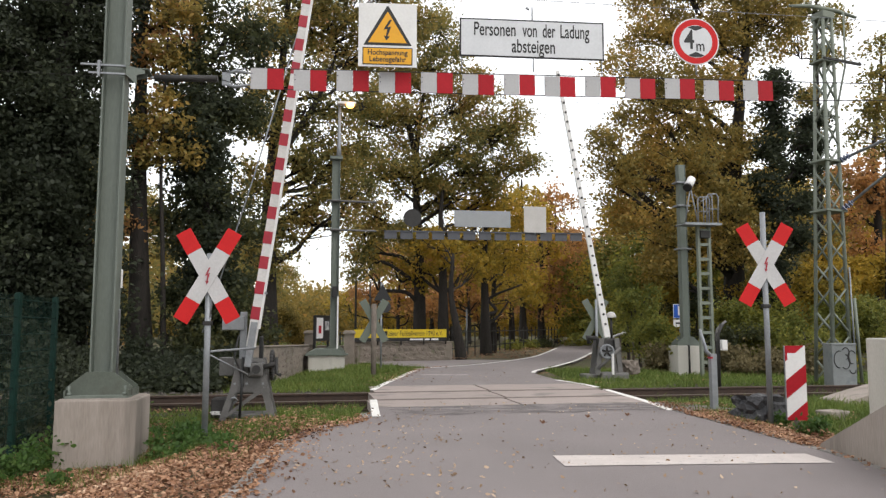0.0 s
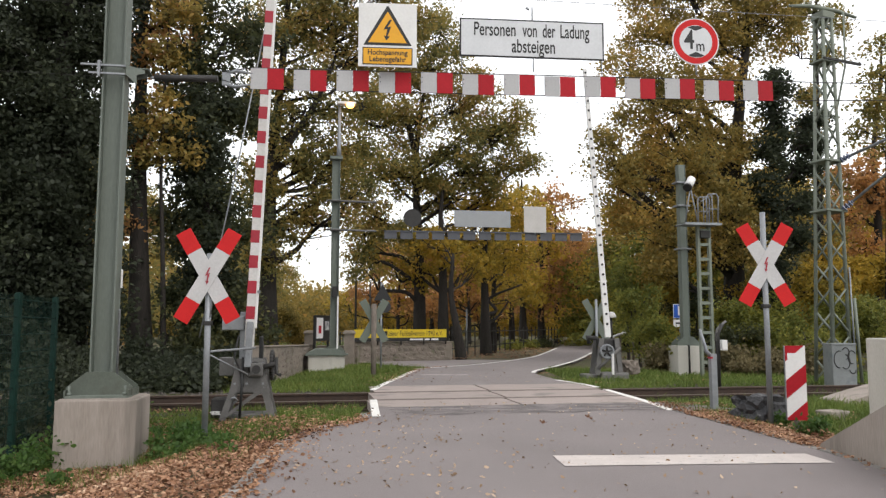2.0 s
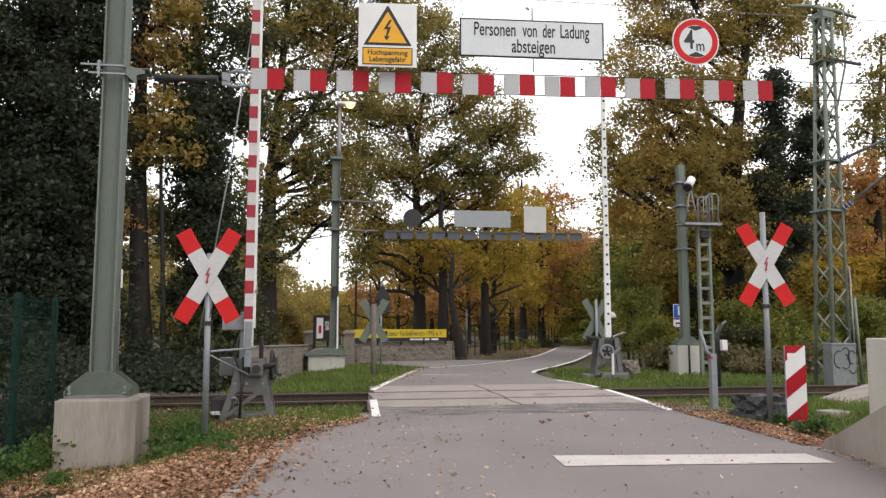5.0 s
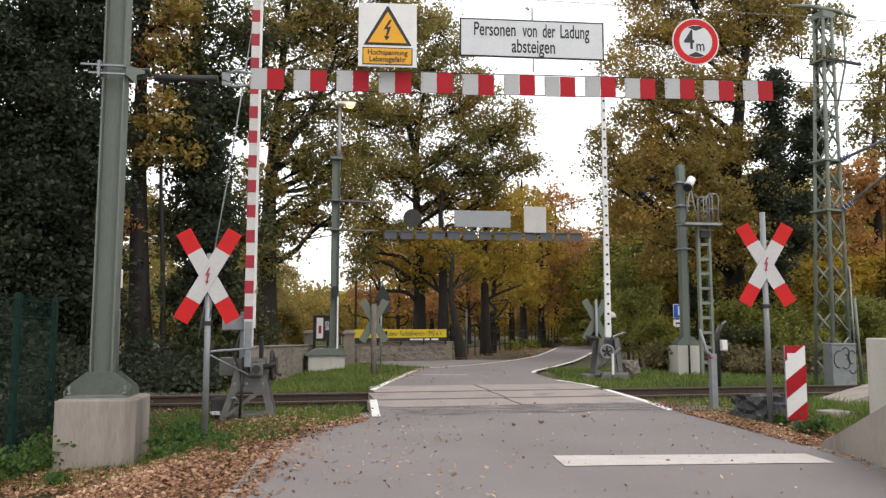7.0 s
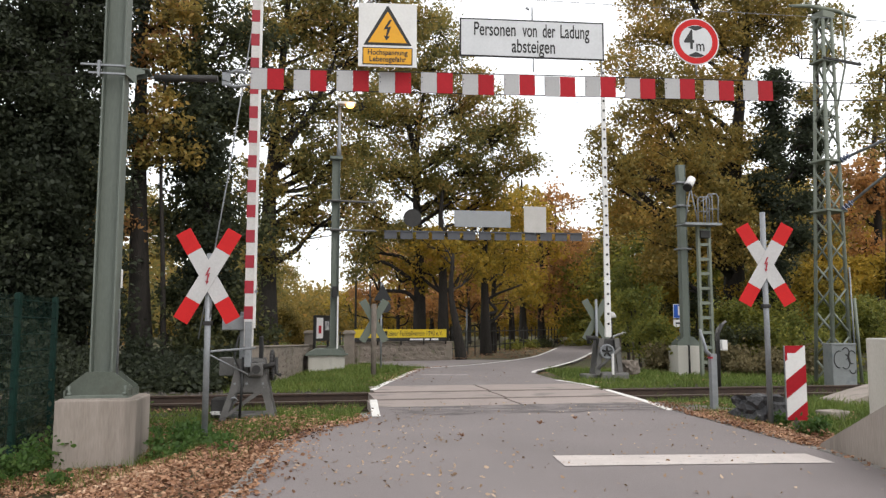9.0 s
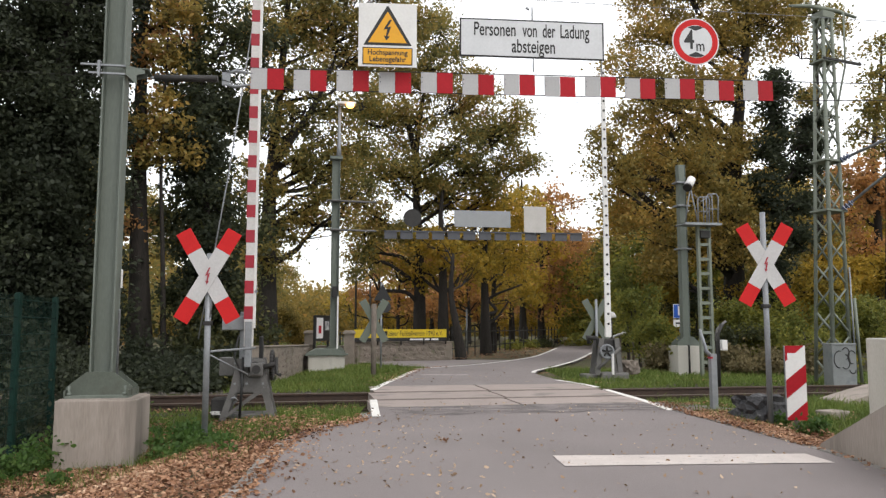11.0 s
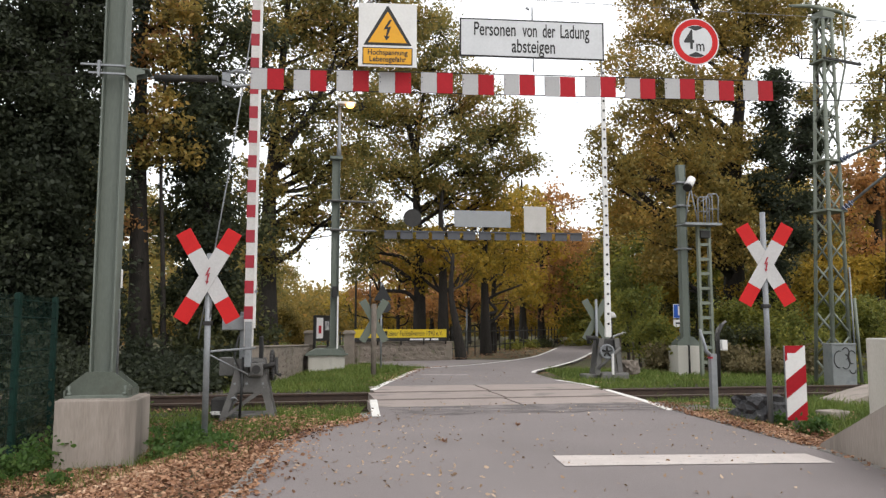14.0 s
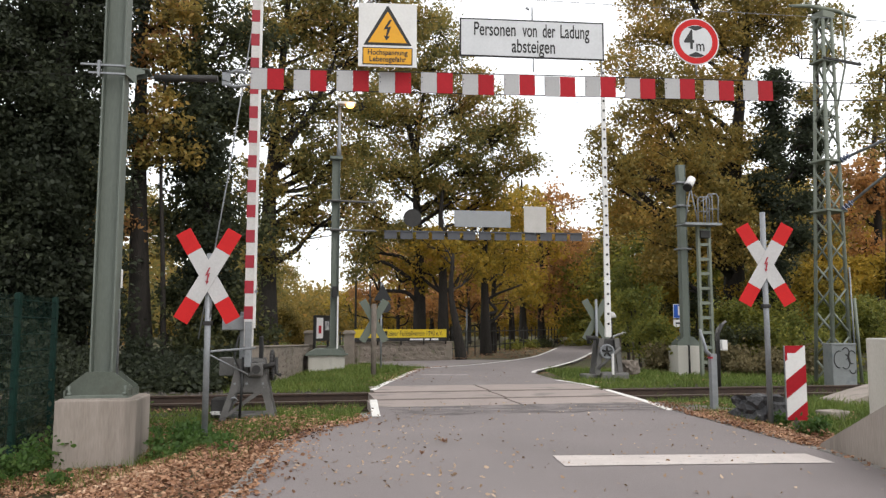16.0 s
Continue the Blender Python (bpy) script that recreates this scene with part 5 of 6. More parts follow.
# ---- the far mast with its street lamp, and the far height bar ----
def far_mast():
    x, y, z = (-3.716, 24.3, -0.229)
    m = mast_and_foundation("catenary_mast", x, y + 0.35, z, 10, 1.12, 0.95, 0.56, 6.3, 0.26, "concrete_pale",
                            "pale concrete mast foundation in the grass", "slim grey-green steel mast with a lit lamp")
    m.location.x = (-3.48, 24.6, 2.639)[0]
    roof = bmesh.new()
    prof = [(-0.66, 0.56), (0.66, 0.56), (0.66, 0.59), (0.35, 0.76), (-0.35, 0.76), (-0.66, 0.59)]
    prism(prof, -0.55, 0.55, roof)
    f = base("foundation_cap", pose(x, y + 0.35, z, 0, 0, 10), "green sloping cap on the mast foundation", "cap")
    part("cap", roof, M["mast_green"], f)
    top = (-3.47, 24.65, 6.612)[2] - (z + 0.5)
    for zz, ln in (((-3.45, 24.65, 5.213)[2], 1.1), ((-3.437, 24.65, 4.27)[2], 1.1)):
        k = zz - (z + 0.5)
        part("cross_bar", tube([(-0.3, -0.16, k), (0.2 + ln, -0.16, k - 0.02)], 0.035, 8), M["grey_paint"], m)
        part("clamp", box(0.34, 0.36, 0.06, (0, 0, k), None, 0.006), M["galv"], m)
    part("cap_plate", box(0.4, 0.34, 0.1, (0, 0, top + 0.02), None, 0.01), M["mast_green"], m)
    pz = (-3.457, 24.65, 8.407)[2] - (z + 0.5)
    part("lamp_pole", tube([(0.08, 0, top), (0.08, 0, top + 0.4), (0.08, 0, pz)], [0.1, 0.06, 0.05], 10), M["galv"], m)
    part("conduit", box(0.05, 0.05, 1.7, (0.1, -0.17, 1.0)), M["white"], m)
    part("switch_box", box(0.16, 0.12, 0.35, (0.0, -0.14, 2.0), None, 0.01), M["black"], m)
    bm = box(0.62, 0.26, 0.1, (0.3, -0.05, pz + 0.06), None, 0.03)
    part("lamp_head", bm, M["white"], m, "pale flat lamp head")
    bm = bmesh.new()
    bmesh.ops.create_uvsphere(bm, u_segments=14, v_segments=8, radius=0.12, matrix=Matrix.Translation((0.42, -0.16, pz - 0.02)) @ Matrix.Diagonal((1.1, 1, 0.85, 1)))
    part("lamp_glass", bm, glow, m, "glowing orange sodium lamp")


far_mast()


def far_bar():
    a, b = (-1.875, 24.3, 4.281), (4.616, 25.3, 4.312)
    _, yaw = height_bar(a, b, True)
    group = "sign backs"
    s = base("round_sign_back", pose(*(-0.977, 24.35, 4.689), 0, 0, yaw), "dark round back of a road sign", "sign", group)
    part("plate", disc(0.29, -0.01, 0.01), M["dark_steel"], s)
    part("strut", tube([(0, 0.02, -0.2), (0, 0.02, -0.48)], 0.02, 6), M["galv"], s)
    s = base("oblong_sign_back", pose(*(1.29, 24.8, 4.715), 0, 0, yaw), "plain grey oblong back of a sign", "sign", group)
    part("plate", box(1.87, 0.02, 0.54, (0, 0, 0), None, 0.006), M["sign_back_pale"], s)
    part("strut", tube([(0, 0.02, -0.2), (0, 0.02, -0.42)], 0.02, 6), M["galv"], s)
    s = base("square_sign_back", pose(*(3.027, 25.0, 4.724), 0, 0, yaw), "cream square back of a sign", "sign", group)
    part("plate", box(0.75, 0.02, 0.86, (0, 0, 0), None, 0.006), M["sign_back_cream"], s)
    part("strut", tube([(0, 0.02, -0.3), (0, 0.02, -0.5)], 0.02, 6), M["galv"], s)


far_bar()


# ---- the signal camera mast, ladder and lattice mast across the road ----
def camera_mast():
    x, y, z = (6.873, 22.0, -0.105)
    f = base("mast_foundation", pose(x, y + 0.3, z, 0, 0, 10), "two pale concrete foundation blocks side by side", "foundation", "mast foundations")
    part("block", box(0.32, 0.6, 1.15, (-0.1, 0, 0.22), None, 0.015), M["concrete_pale"], f)
    part("block", box(0.34, 0.6, 1.13, (0.27, 0.02, 0.22), None, 0.015), M["concrete_pale"], f)
    for dx in (0.06, 0.09):
        part("cable", tube([(dx, -0.32, -0.1), (dx, -0.32, 0.78), (dx, -0.2, 0.82)], 0.012, 6), M["black"], f)
    m = base("camera_mast", pose(7.0, y + 0.3, z + 0.79, 0, 0, 10), "grey-green steel mast with white camera", "mast", "catenary masts")
    hgt = (6.96, 22.2, 5.961)[2] - (z + 0.79)
    part("column", h_beam(hgt, 0.22, 0.2, 0.0), M["mast_green"], m)
    part("column_face", box(0.17, 0.02, hgt, (-0.01, -0.095, hgt / 2)), M["mast_green"], m)
    part("foot", prism([(-0.34, 0), (0.34, 0), (0.34, 0.08), (0.14, 0.26), (-0.14, 0.26), (-0.34, 0.08)], -0.2, -0.16), M["mast_green"], m)
    part("foot", prism([(-0.34, 0), (0.34, 0), (0.34, 0.08), (0.14, 0.26), (-0.14, 0.26), (-0.34, 0.08)], 0.16, 0.2), M["mast_green"], m)
    for k in (0.53, 0.77, 0.9):
        part("clamp", box(0.4, 0.34, 0.05, (0, 0, hgt * k), None, 0.006), M["galv"], m)
    # camera on its bracket
    zc = (7.012, 22.0, 5.368)[2] - (z + 0.79)
    xr = 0.12
    bm = tube([(xr - 0.12, -0.42, zc - 0.12), (xr + 0.1, -0.25, zc + 0.14)], 0.12, 14)
    part("camera_housing", bm, M["white"], m, "white tubular camera housing")
    part("camera_hood", tube([(xr - 0.15, -0.45, zc - 0.16), (xr - 0.11, -0.41, zc - 0.11)], 0.125, 14), M["dark_steel"], m)
    for dx in (-0.1, 0.14):
        part("bracket_rod", tube([(xr + 0.02, -0.3, zc - 0.1), (xr + dx * 1.6, -0.3, zc - 1.12)], 0.02, 6), M["galv"], m)
    part("cable", tube([(xr + 0.15, -0.25, zc - 0.3), (xr + 0.4, -0.2, zc - 0.5), (xr + 0.75, -0.15, zc - 0.3)], 0.012, 6), M["galv"], m)
    # ladder post with a caged platform
    L = base("ladder_mast", pose(7.34, 21.5, z, 0, 0, 10), "green steel ladder post with caged platform", "ladder")
    zt = (7.357, 21.5, 4.061)[2] - z
    for dx in (-0.165, 0.165):
        part("stile", box(0.075, 0.12, zt + 0.1, (dx, 0, zt / 2), Euler((0, radians(-0.0 if dx < 0 else -0.0), 0)).to_matrix(), 0.006), M["lattice"], L)
    n = int(zt / 0.41)
    for i in range(n):
        part("rung", box(0.33, 0.09, 0.085, (0, 0, 0.35 + 0.41 * i)), M["lattice"], L)
    part("platform", box(1.1, 0.55, 0.04, (-0.14, 0, zt + 0.02), None, 0.008), M["galv"], L)
    part("platform_edge", box(1.1, 0.03, 0.07, (-0.14, -0.285, zt + 0.02)), M["galv"], L)
    for y0 in (-0.24, 0.24):
        bm = tube([(0.0, y0, zt), (0.0, y0, zt + 0.78), (0.06, y0, zt + 0.86), (0.3, y0, zt + 0.88), (0.36, y0, zt + 0.8), (0.33, y0, zt)], 0.02, 8)
        part("guard_rail", bm, M["galv"], L)
        part("guard_rail", tube([(0.17, y0, zt), (0.17, y0, zt + 0.87)], 0.014, 8), M["galv"], L)
        part("guard_rail", tube([(0.0, y0, zt + 0.45), (0.34, y0, zt + 0.45)], 0.014, 8), M["galv"], L)
    part("winch_box", box(0.28, 0.25, 0.2, (0.0, 0, zt - 0.25), None, 0.01), M["dark_steel"], L)


camera_mast()


def lattice_mast():
    Y = 17.6
    x0, _, z0 = (8.86, 17.4, -0.022)
    zt = (8.951, 17.6, 8.672)[2]
    m = base("lattice_mast", pose(x0, Y, z0, 0, 1.4, 20), "tall grey-green riveted steel lattice mast", "mast", "catenary masts")
    H = zt - z0

    def corner(k, sx, sy):
        w = 0.255 * (1 - k) + 0.125 * k
        return Vector((sx * w, sy * w, H * k))
    for sx in (-1, 1):
        for sy in (-1, 1):
            bm = bmesh.new()
            a, b = corner(0, sx, sy), corner(1, sx, sy)
            tube([a, b], [0.048, 0.042], 4, bm)
            part("leg", bm, M["lattice"], m)
    n = 16
    for i in range(n):
        k0, k1 = i / n, (i + 1) / n
        for (ax, ay), (bx, by) in (((-1, -1), (1, -1)), ((1, -1), (1, 1)), ((1, 1), (-1, 1)), ((-1, 1), (-1, -1))):
            p, q = ((ax, ay), (bx, by)) if i % 2 else ((bx, by), (ax, ay))
            bm = tube([corner(k0 + 0.005, *p), corner(k1 - 0.005, *q)], 0.027, 4)
            part("lattice_bar", bm, M["lattice"], m)
    for k in (0.45, 0.585, 0.86):
        c = corner(k, 0, 0)
        w = 0.255 * (1 - k) + 0.125 * k
        part("cross_plate", box(2 * w + 0.22, 2 * w + 0.12, 0.05, c, None, 0.005), M["lattice"], m)
    c = corner(1, 0, 0)
    part("head_plate", box(0.36, 0.36, 0.16, c + Vector((0, 0, -0.08)), None, 0.01), M["lattice"], m)
    part("cross_arm", tube([c + Vector((-1.0, 0, 0.02)), c + Vector((-0.4, 0, 0.12)), c + Vector((0.45, 0, 0.14)), c + Vector((1.05, 0, 0.08))], [0.03, 0.05, 0.05, 0.035], 8), M["lattice"], m)
    c2 = corner(0.915, 0, 0)
    part("cross_arm", box(1.15, 0.06, 0.05, c2 + Vector((0.35, -0.2, -0.45))), M["dark_steel"], m)
    part("earth_rod", tube([c + Vector((0.55, -0.1, 0.1)), c2 + Vector((0.55, -0.1, -0.5)), corner(0.72, 1, -1)], 0.025, 6), M["lattice"], m)
    part("leaning_stay", tube([(0.62, -0.2, 0.0), (0.36, -0.3, 1.9)], 0.04, 6), M["lattice"], m)
    part("conduit", tube([corner(0.02, 1, -1) + Vector((0.08, -0.06, 0)), corner(0.3, 1, -1) + Vector((0.05, -0.06, 0))], 0.02, 8), M["galv"], m)
    # the two tubes of the catenary bracket
    for k, p in ((0.585, (10.12, 16.5, 5.507)), (0.45, (10.082, 16.5, 4.864))):
        a = m.matrix_basis @ corner(k, 0.9, -0.9)
        p = Vector(p)
        br = base("catenary_bracket", Matrix.Translation(a), "grey bracket tube with blue insulator", "bracket", "catenary brackets")
        d = p - a
        part("tube", tube([d * 0.2, d * 2.2], 0.035, 8), M["galv"], br)
        bm = bmesh.new()
        for i in range(7):
            tube([d * (0.03 + 0.025 * i), d * (0.045 + 0.025 * i)], 0.075 if i % 2 else 0.04, 10, bm)
        part("insulator", bm, M["insulator"], br, "dark blue ribbed insulator")
    # the grey box foundation with smeared paint
    f = base("cable_cabinet", pose(8.7, 17.0, z0, 0, 0, -5), "grey concrete box smeared with dark paint", "cabinet")
    part("body", box(0.5, 0.5, 1.15, (0, 0, 0.28), None, 0.02), M["cabinet"], f)
    part("lid", box(0.53, 0.53, 0.04, (0, 0, 0.875), None, 0.012), M["cabinet"], f)
    for k0, sweep, xx, zz, r in ((1.2, 3.6, -0.12, 0.55, 0.13), (2.6, -4.2, 0.04, 0.68, 0.09), (1.6, -3.9, 0.03, 0.5, 0.11), (0.6, 4.4, 0.19, 0.6, 0.1), (3.4, 2.6, 0.2, 0.36, 0.08)):
        bm = bmesh.new()
        pts = [(0.85 * (xx + r * math.cos(a)), -0.253, zz + 1.4 * r * math.sin(a)) for a in (k0 + sweep * k / 9 for k in range(10))]
        tube(pts, 0.011, 5, bm)
        part("paint_smear", bm, M["dark_steel"], f)


lattice_mast()


def overhead_wires():
    for i, (z, off) in enumerate(((5.6, 0.0), (6.9, 0.0))):
        bm = bmesh.new()
        a, b = TRACK @ Vector((-40, off, z)), TRACK @ Vector((60, off, z))
        tube([a, b], 0.003, 5, bm)
        w = tagged(link("overhead_wire", bm, M["dark_steel"]), "thin dark overhead wire above the rails", "wire", "overhead wires")


overhead_wires()


# ---- beside the road ----
def beacon():
    x, y, z = (4.524, 9.95, -0.088)
    b = base("marker_beacon", pose(x, y, z, 0, 0, -6), "red and white diagonally striped marker beacon", "beacon")
    h0, h1 = (4.53, 9.95, 0.053)[2] - z, (4.552, 9.95, 0.997)[2] - z
    w = 0.125
    part("post", tube([(0, 0.03, -0.2), (0, 0.03, h1 - 0.1)], 0.03, 10), M["galv"], b)
    part("board", box(2 * w, 0.012, h1 - h0, (0, 0, (h0 + h1) / 2), None, 0.004), M["white"], b)
    part("side_rim", box(0.012, 0.04, h1 - h0, (-w, 0.02, (h0 + h1) / 2)), M["galv"], b)
    rise = 0.21
    H = h1 - h0

    def clip(lo_l, hi_l):
        pts = [(-w, lo_l), (w, lo_l + rise), (w, hi_l + rise), (-w, hi_l)]
        res = []
        def inter(p, q, zz):
            k = (zz - p[1]) / (q[1] - p[1])
            return (p[0] + k * (q[0] - p[0]), zz)
        for zz, keep in ((0, lambda v: v >= 0), (H, lambda v: v <= H)):
            src, res = (pts if zz == 0 else res), []
            for i, p in enumerate(src):
                q = src[(i + 1) % len(src)]
                if keep(p[1]):
                    res.append(p)
                if keep(p[1]) != keep(q[1]):
                    res.append(inter(p, q, zz))
        return [(px, pz + h0) for px, pz in res]
    for lo, hi in ((-0.3, 0.03), (0.27, 0.5), (0.745, 1.2)):
        out = clip(lo, hi)
        if len(out) > 2:
            part("red_stripe", prism(out, -0.0095, -0.006), M["red"], b)
    part("sticker", box(0.1, 0.003, 0.07, (-0.05, -0.011, h1 - 0.13)), M["white"], b)


beacon()


def rough_stone(name, x, y, z, sx, sy, sz, seed, material, label, category):
    bm = bmesh.new()
    bmesh.ops.create_icosphere(bm, subdivisions=3, radius=1)
    for v in bm.verts:
        d = v.co.normalized()
        k = 1 + 0.25 * noise.noise(d * 1.6 + Vector((seed, 0, 0))) + 0.1 * noise.noise(d * 4 + Vector((seed, 3, 0)))
        c = d * k
        c = Vector([max(-0.8, min(0.8, q * 1.15)) for q in c]) * (1 + 0.16 * noise.cell(d * 2.6 + Vector((seed, 1, 2))))
        v.co = Vector((c.x * sx, c.y * sy, c.z * sz))
    ob = link(name, bm, material)
    ob.matrix_basis = pose(x, y, z, 0, 0, seed * 20)
    return tagged(ob, label, category)


rough_stone("boulder", *(4.365, 10.6, 0.141), 0.42, 0.3, 0.2, 1, M["rock"], "dark rough boulder on the verge", "stone")
rough_stone("boulder", *(4.657, 19.6, 0.212), 0.3, 0.25, 0.2, 2, M["stone"], "grey boulder behind the barrier", "stone")
rough_stone("litter_bag", *(-3.167, 10.9, 0.04), 0.09, 0.06, 0.03, 3, M["white"], "crumpled white scrap in the grass", "litter")


def post_group():
    x, y, z = (4.107, 11.8, 0.016)
    p = base("bent_post", pose(x, y, z, 0, 0, 8), "grey steel post with a bent pale top", "post", "posts")
    h = (4.099, 11.8, 0.779)[2] - z
    part("post", box(0.095, 0.1, h + 0.3, (0, 0, h / 2 - 0.1), None, 0.01), M["galv"], p)
    part("red_band", box(0.04, 0.104, 0.03, (-0.035, 0, h - 0.01), None, 0.004), M["arm_red"], p)
    part("bent_top", tube([(-0.02, 0, h), (-0.1, 0, h + 0.1), (-0.19, 0, h + 0.42)], [0.032, 0.027, 0.02], 8), M["galv"], p)
    x, y, z = (5.756, 16.2, 0.229)
    p = base("signal_box_post", pose(x, y, z, 0, 0, 8), "dark post with small white box", "post", "posts")
    part("post", tube([(0, 0, -0.3), (0, 0, 0.85), (0.1, 0, 1.05)], 0.045, 8), M["dark_steel"], p)
    part("bent_top", tube([(-0.04, 0, 0.7), (0.0, 0, 0.95), (0.2, 0, 1.12)], 0.03, 8), M["grey_paint"], p)
    part("white_box", box(0.12, 0.12, 0.22, (0.09, -0.08, 0.62), None, 0.015), M["white"], p, "small white box")


post_group()


def concrete_walls():
    # sloping wing wall along the kerb and the blocks behind it
    a, b = Vector((3.916, 8.15, 0.01)), Vector((3.93, 4.6, 0))
    bm = bmesh.new()
    d = (b - a)
    d.z = 0
    L = d.length
    d.normalize()
    side = Vector((-d.y, d.x, 0))
    prof = [(0.0, -0.4), (L, -0.4), (L, 1.54), (0.0, 0.03)]
    lo = [bm.verts.new(Vector((a.x, a.y, 0)) + d * s + Vector((0, 0, z))) for s, z in prof]
    hi = [bm.verts.new(Vector((a.x, a.y, 0)) + d * s + Vector((0, 0, z)) + side * 0.3) for s, z in prof]
    bm.faces.new(lo)
    bm.faces.new(hi[::-1])
    for i in range(4):
        bm.faces.new((lo[i], hi[i], hi[(i + 1) % 4], lo[(i + 1) % 4]))
    bmesh.ops.recalc_face_normals(bm, faces=bm.faces)
    bmesh.ops.bevel(bm, geom=bm.edges[:], offset=0.015, segments=2, affect="EDGES")
    tagged(link("wing_wall", bm, M["concrete"]), "sloping weathered concrete wing wall at the kerb", "wall", "concrete walls")
    x, y = 4.92, 4.0
    bm = box(0.35, 5.0, 1.6, (0.175, 2.5, 0.31), None, 0.018)
    ob = tagged(link("concrete_pillar", bm, M["concrete_pale"]), "pale concrete wall end beside the track", "wall", "concrete walls")
    ob.matrix_basis = pose(x, y, 0)
    bm = prism([(0, -0.3), (1.4, -0.3), (1.4, 0.3), (0.55, 0.12), (0, -0.02)], 0, 0.7, None, 0.01)
    ob = tagged(link("concrete_slab", bm, M["concrete"]), "sloping concrete slab beside the rails", "slab", "concrete walls")
    ob.matrix_basis = pose(*(6.64, 12.8, 0.167)[:2], 0.03, 0, 0, 10)
    bm = box(0.36, 0.3, 0.3, (0, 0, 0), None, 0.02)
    ob = tagged(link("concrete_slab", bm, M["concrete"]), "low concrete block in the grass", "slab", "concrete walls")
    ob.matrix_basis = pose(*(5.694, 11.4, -0.129), 0, 0, 20)


concrete_walls()


# ---- the garden side: fence, stone walls, notice board, far signs ----
def mesh_fence():
    posts = [(-4.68, 4.2), (-4.72, 6.4), (-4.859, 8.8, 1.553)[:2], (-5.139, 10.2, 1.631)[:2]]
    top = 1.63
    f = base("mesh_fence", Matrix(), "dark green welded wire mesh fence with posts", "fence")
    for i, (x, y) in enumerate(posts):
        p = part("fence_post", box(0.06, 0.06, top + 0.35, (0, 0, (top - 0.35) / 2), None, 0.006), M["fence"], f)
        p.location = (x, y, 0)
        for k in range(5):
            part("clip", box(0.075, 0.075, 0.03, (0, 0, -0.1 + 0.4 * k)), M["fence"], p)
    for (x0, y0), (x1, y1) in zip(posts, posts[1:]):
        d = Vector((x1 - x0, y1 - y0, 0))
        n = int(d.length / 0.05)
        bm = bmesh.new()
        for i in range(1, n):
            q = d * (i / n)
            tube([q + Vector((0, 0, -0.3)), q + Vector((0, 0, top - 0.02))], 0.0028, 4, bm, False)
        o = part("wire_mesh", bm, M["fence"], f)
        o.location = (x0, y0, 0)
        tagged(o, kind="stuff")
        for k in range(10):
            z = -0.25 + 0.2 * k
            if z < top:
                part("cross_wire", tube([Vector((0, 0, z)), d + Vector((0, 0, z))], 0.006, 5), M["fence"], o)


mesh_fence()


def rubble_wall(name, p0, p1, h0, h1, label, seed, sunk=0.058, thick=0.4):
    """A wall of rough stones set in mortar."""
    p0, p1 = Vector((*p0, 0)), Vector((*p1, 0))
    d = p1 - p0
    L = d.length
    yaw = math.degrees(math.atan2(d.y, d.x))
    w = base(name, pose(p0.x, p0.y, -0.25, 0, 0, yaw), label, "wall", "stone walls")
    core = prism([(0, -0.2), (L, -0.2), (L, h1 - 0.03), (0, h0 - 0.03)], 0.02, thick - 0.02)
    part("mortar_core", core, M["mortar"], w)
    cop = prism([(-0.03, h0 - 0.03), (L + 0.03, h1 - 0.03), (L + 0.03, h1 + 0.01), (-0.03, h0 + 0.01)], -0.01, thick + 0.02, None, 0.012)
    part("coping", cop, M["mortar"], w, "weathered coping")
    rs = np.random.default_rng(seed)
    kinds = []
    for k in range(5):
        bm = bmesh.new()
        bmesh.ops.create_icosphere(bm, subdivisions=1, radius=0.5)
        for v in bm.verts:
            c = v.co * (1 + 0.25 * noise.noise(v.co * 3 + Vector((k * 5, seed, 0))))
            v.co = Vector([max(-0.42, min(0.42, q)) for q in c * 1.15])
        me = bpy.data.meshes.new("stone")
        bm.to_mesh(me)
        bm.free()
        me.materials.append(M["stone"])
        kinds.append(me)
    z = 0.0
    r = 0
    while z < max(h0, h1) - 0.1:
        rh = rs.uniform(0.09, 0.2)
        x = rs.uniform(0, 0.2)
        while x < L:
            wd = rs.uniform(0.13, 0.42)
            top = h0 + (h1 - h0) * x / L
            if z + rh < top + 0.02 and x + wd < L + 0.05:
                o = new("stone", kinds[int(rs.integers(5))])
                o.parent = w
                o.matrix_basis = Matrix.LocRotScale((x + wd / 2 + rs.normal() * 0.015, sunk, z + rh / 2 + rs.normal() * 0.03), Euler((0, rs.normal() * 0.22, 0)), (wd * rs.uniform(0.9, 1.2), 0.16, rh * rs.uniform(1.0, 1.2)))
            x += wd
        z += rh


rubble_wall("stone_wall", (-3.129, 27.5, -0.007)[:2], (0.366, 29.5, -0.056)[:2], 0.93, 0.9, "low rubble stone wall below a banner", 1)
rubble_wall("stone_wall", (-4.021, 17.6, 0.039)[:2], (-4.49, 27.0, 0.016)[:2], 1.04, 0.84, "low weathered stone wall along the grass", 2, 0.073)
rubble_wall("stone_wall", (-4.575, 28.0, -0.03)[:2], (-3.038, 27.4, -0.003)[:2], 0.78, 0.8, "low rubble stone wall behind the mast", 3, 0.07)


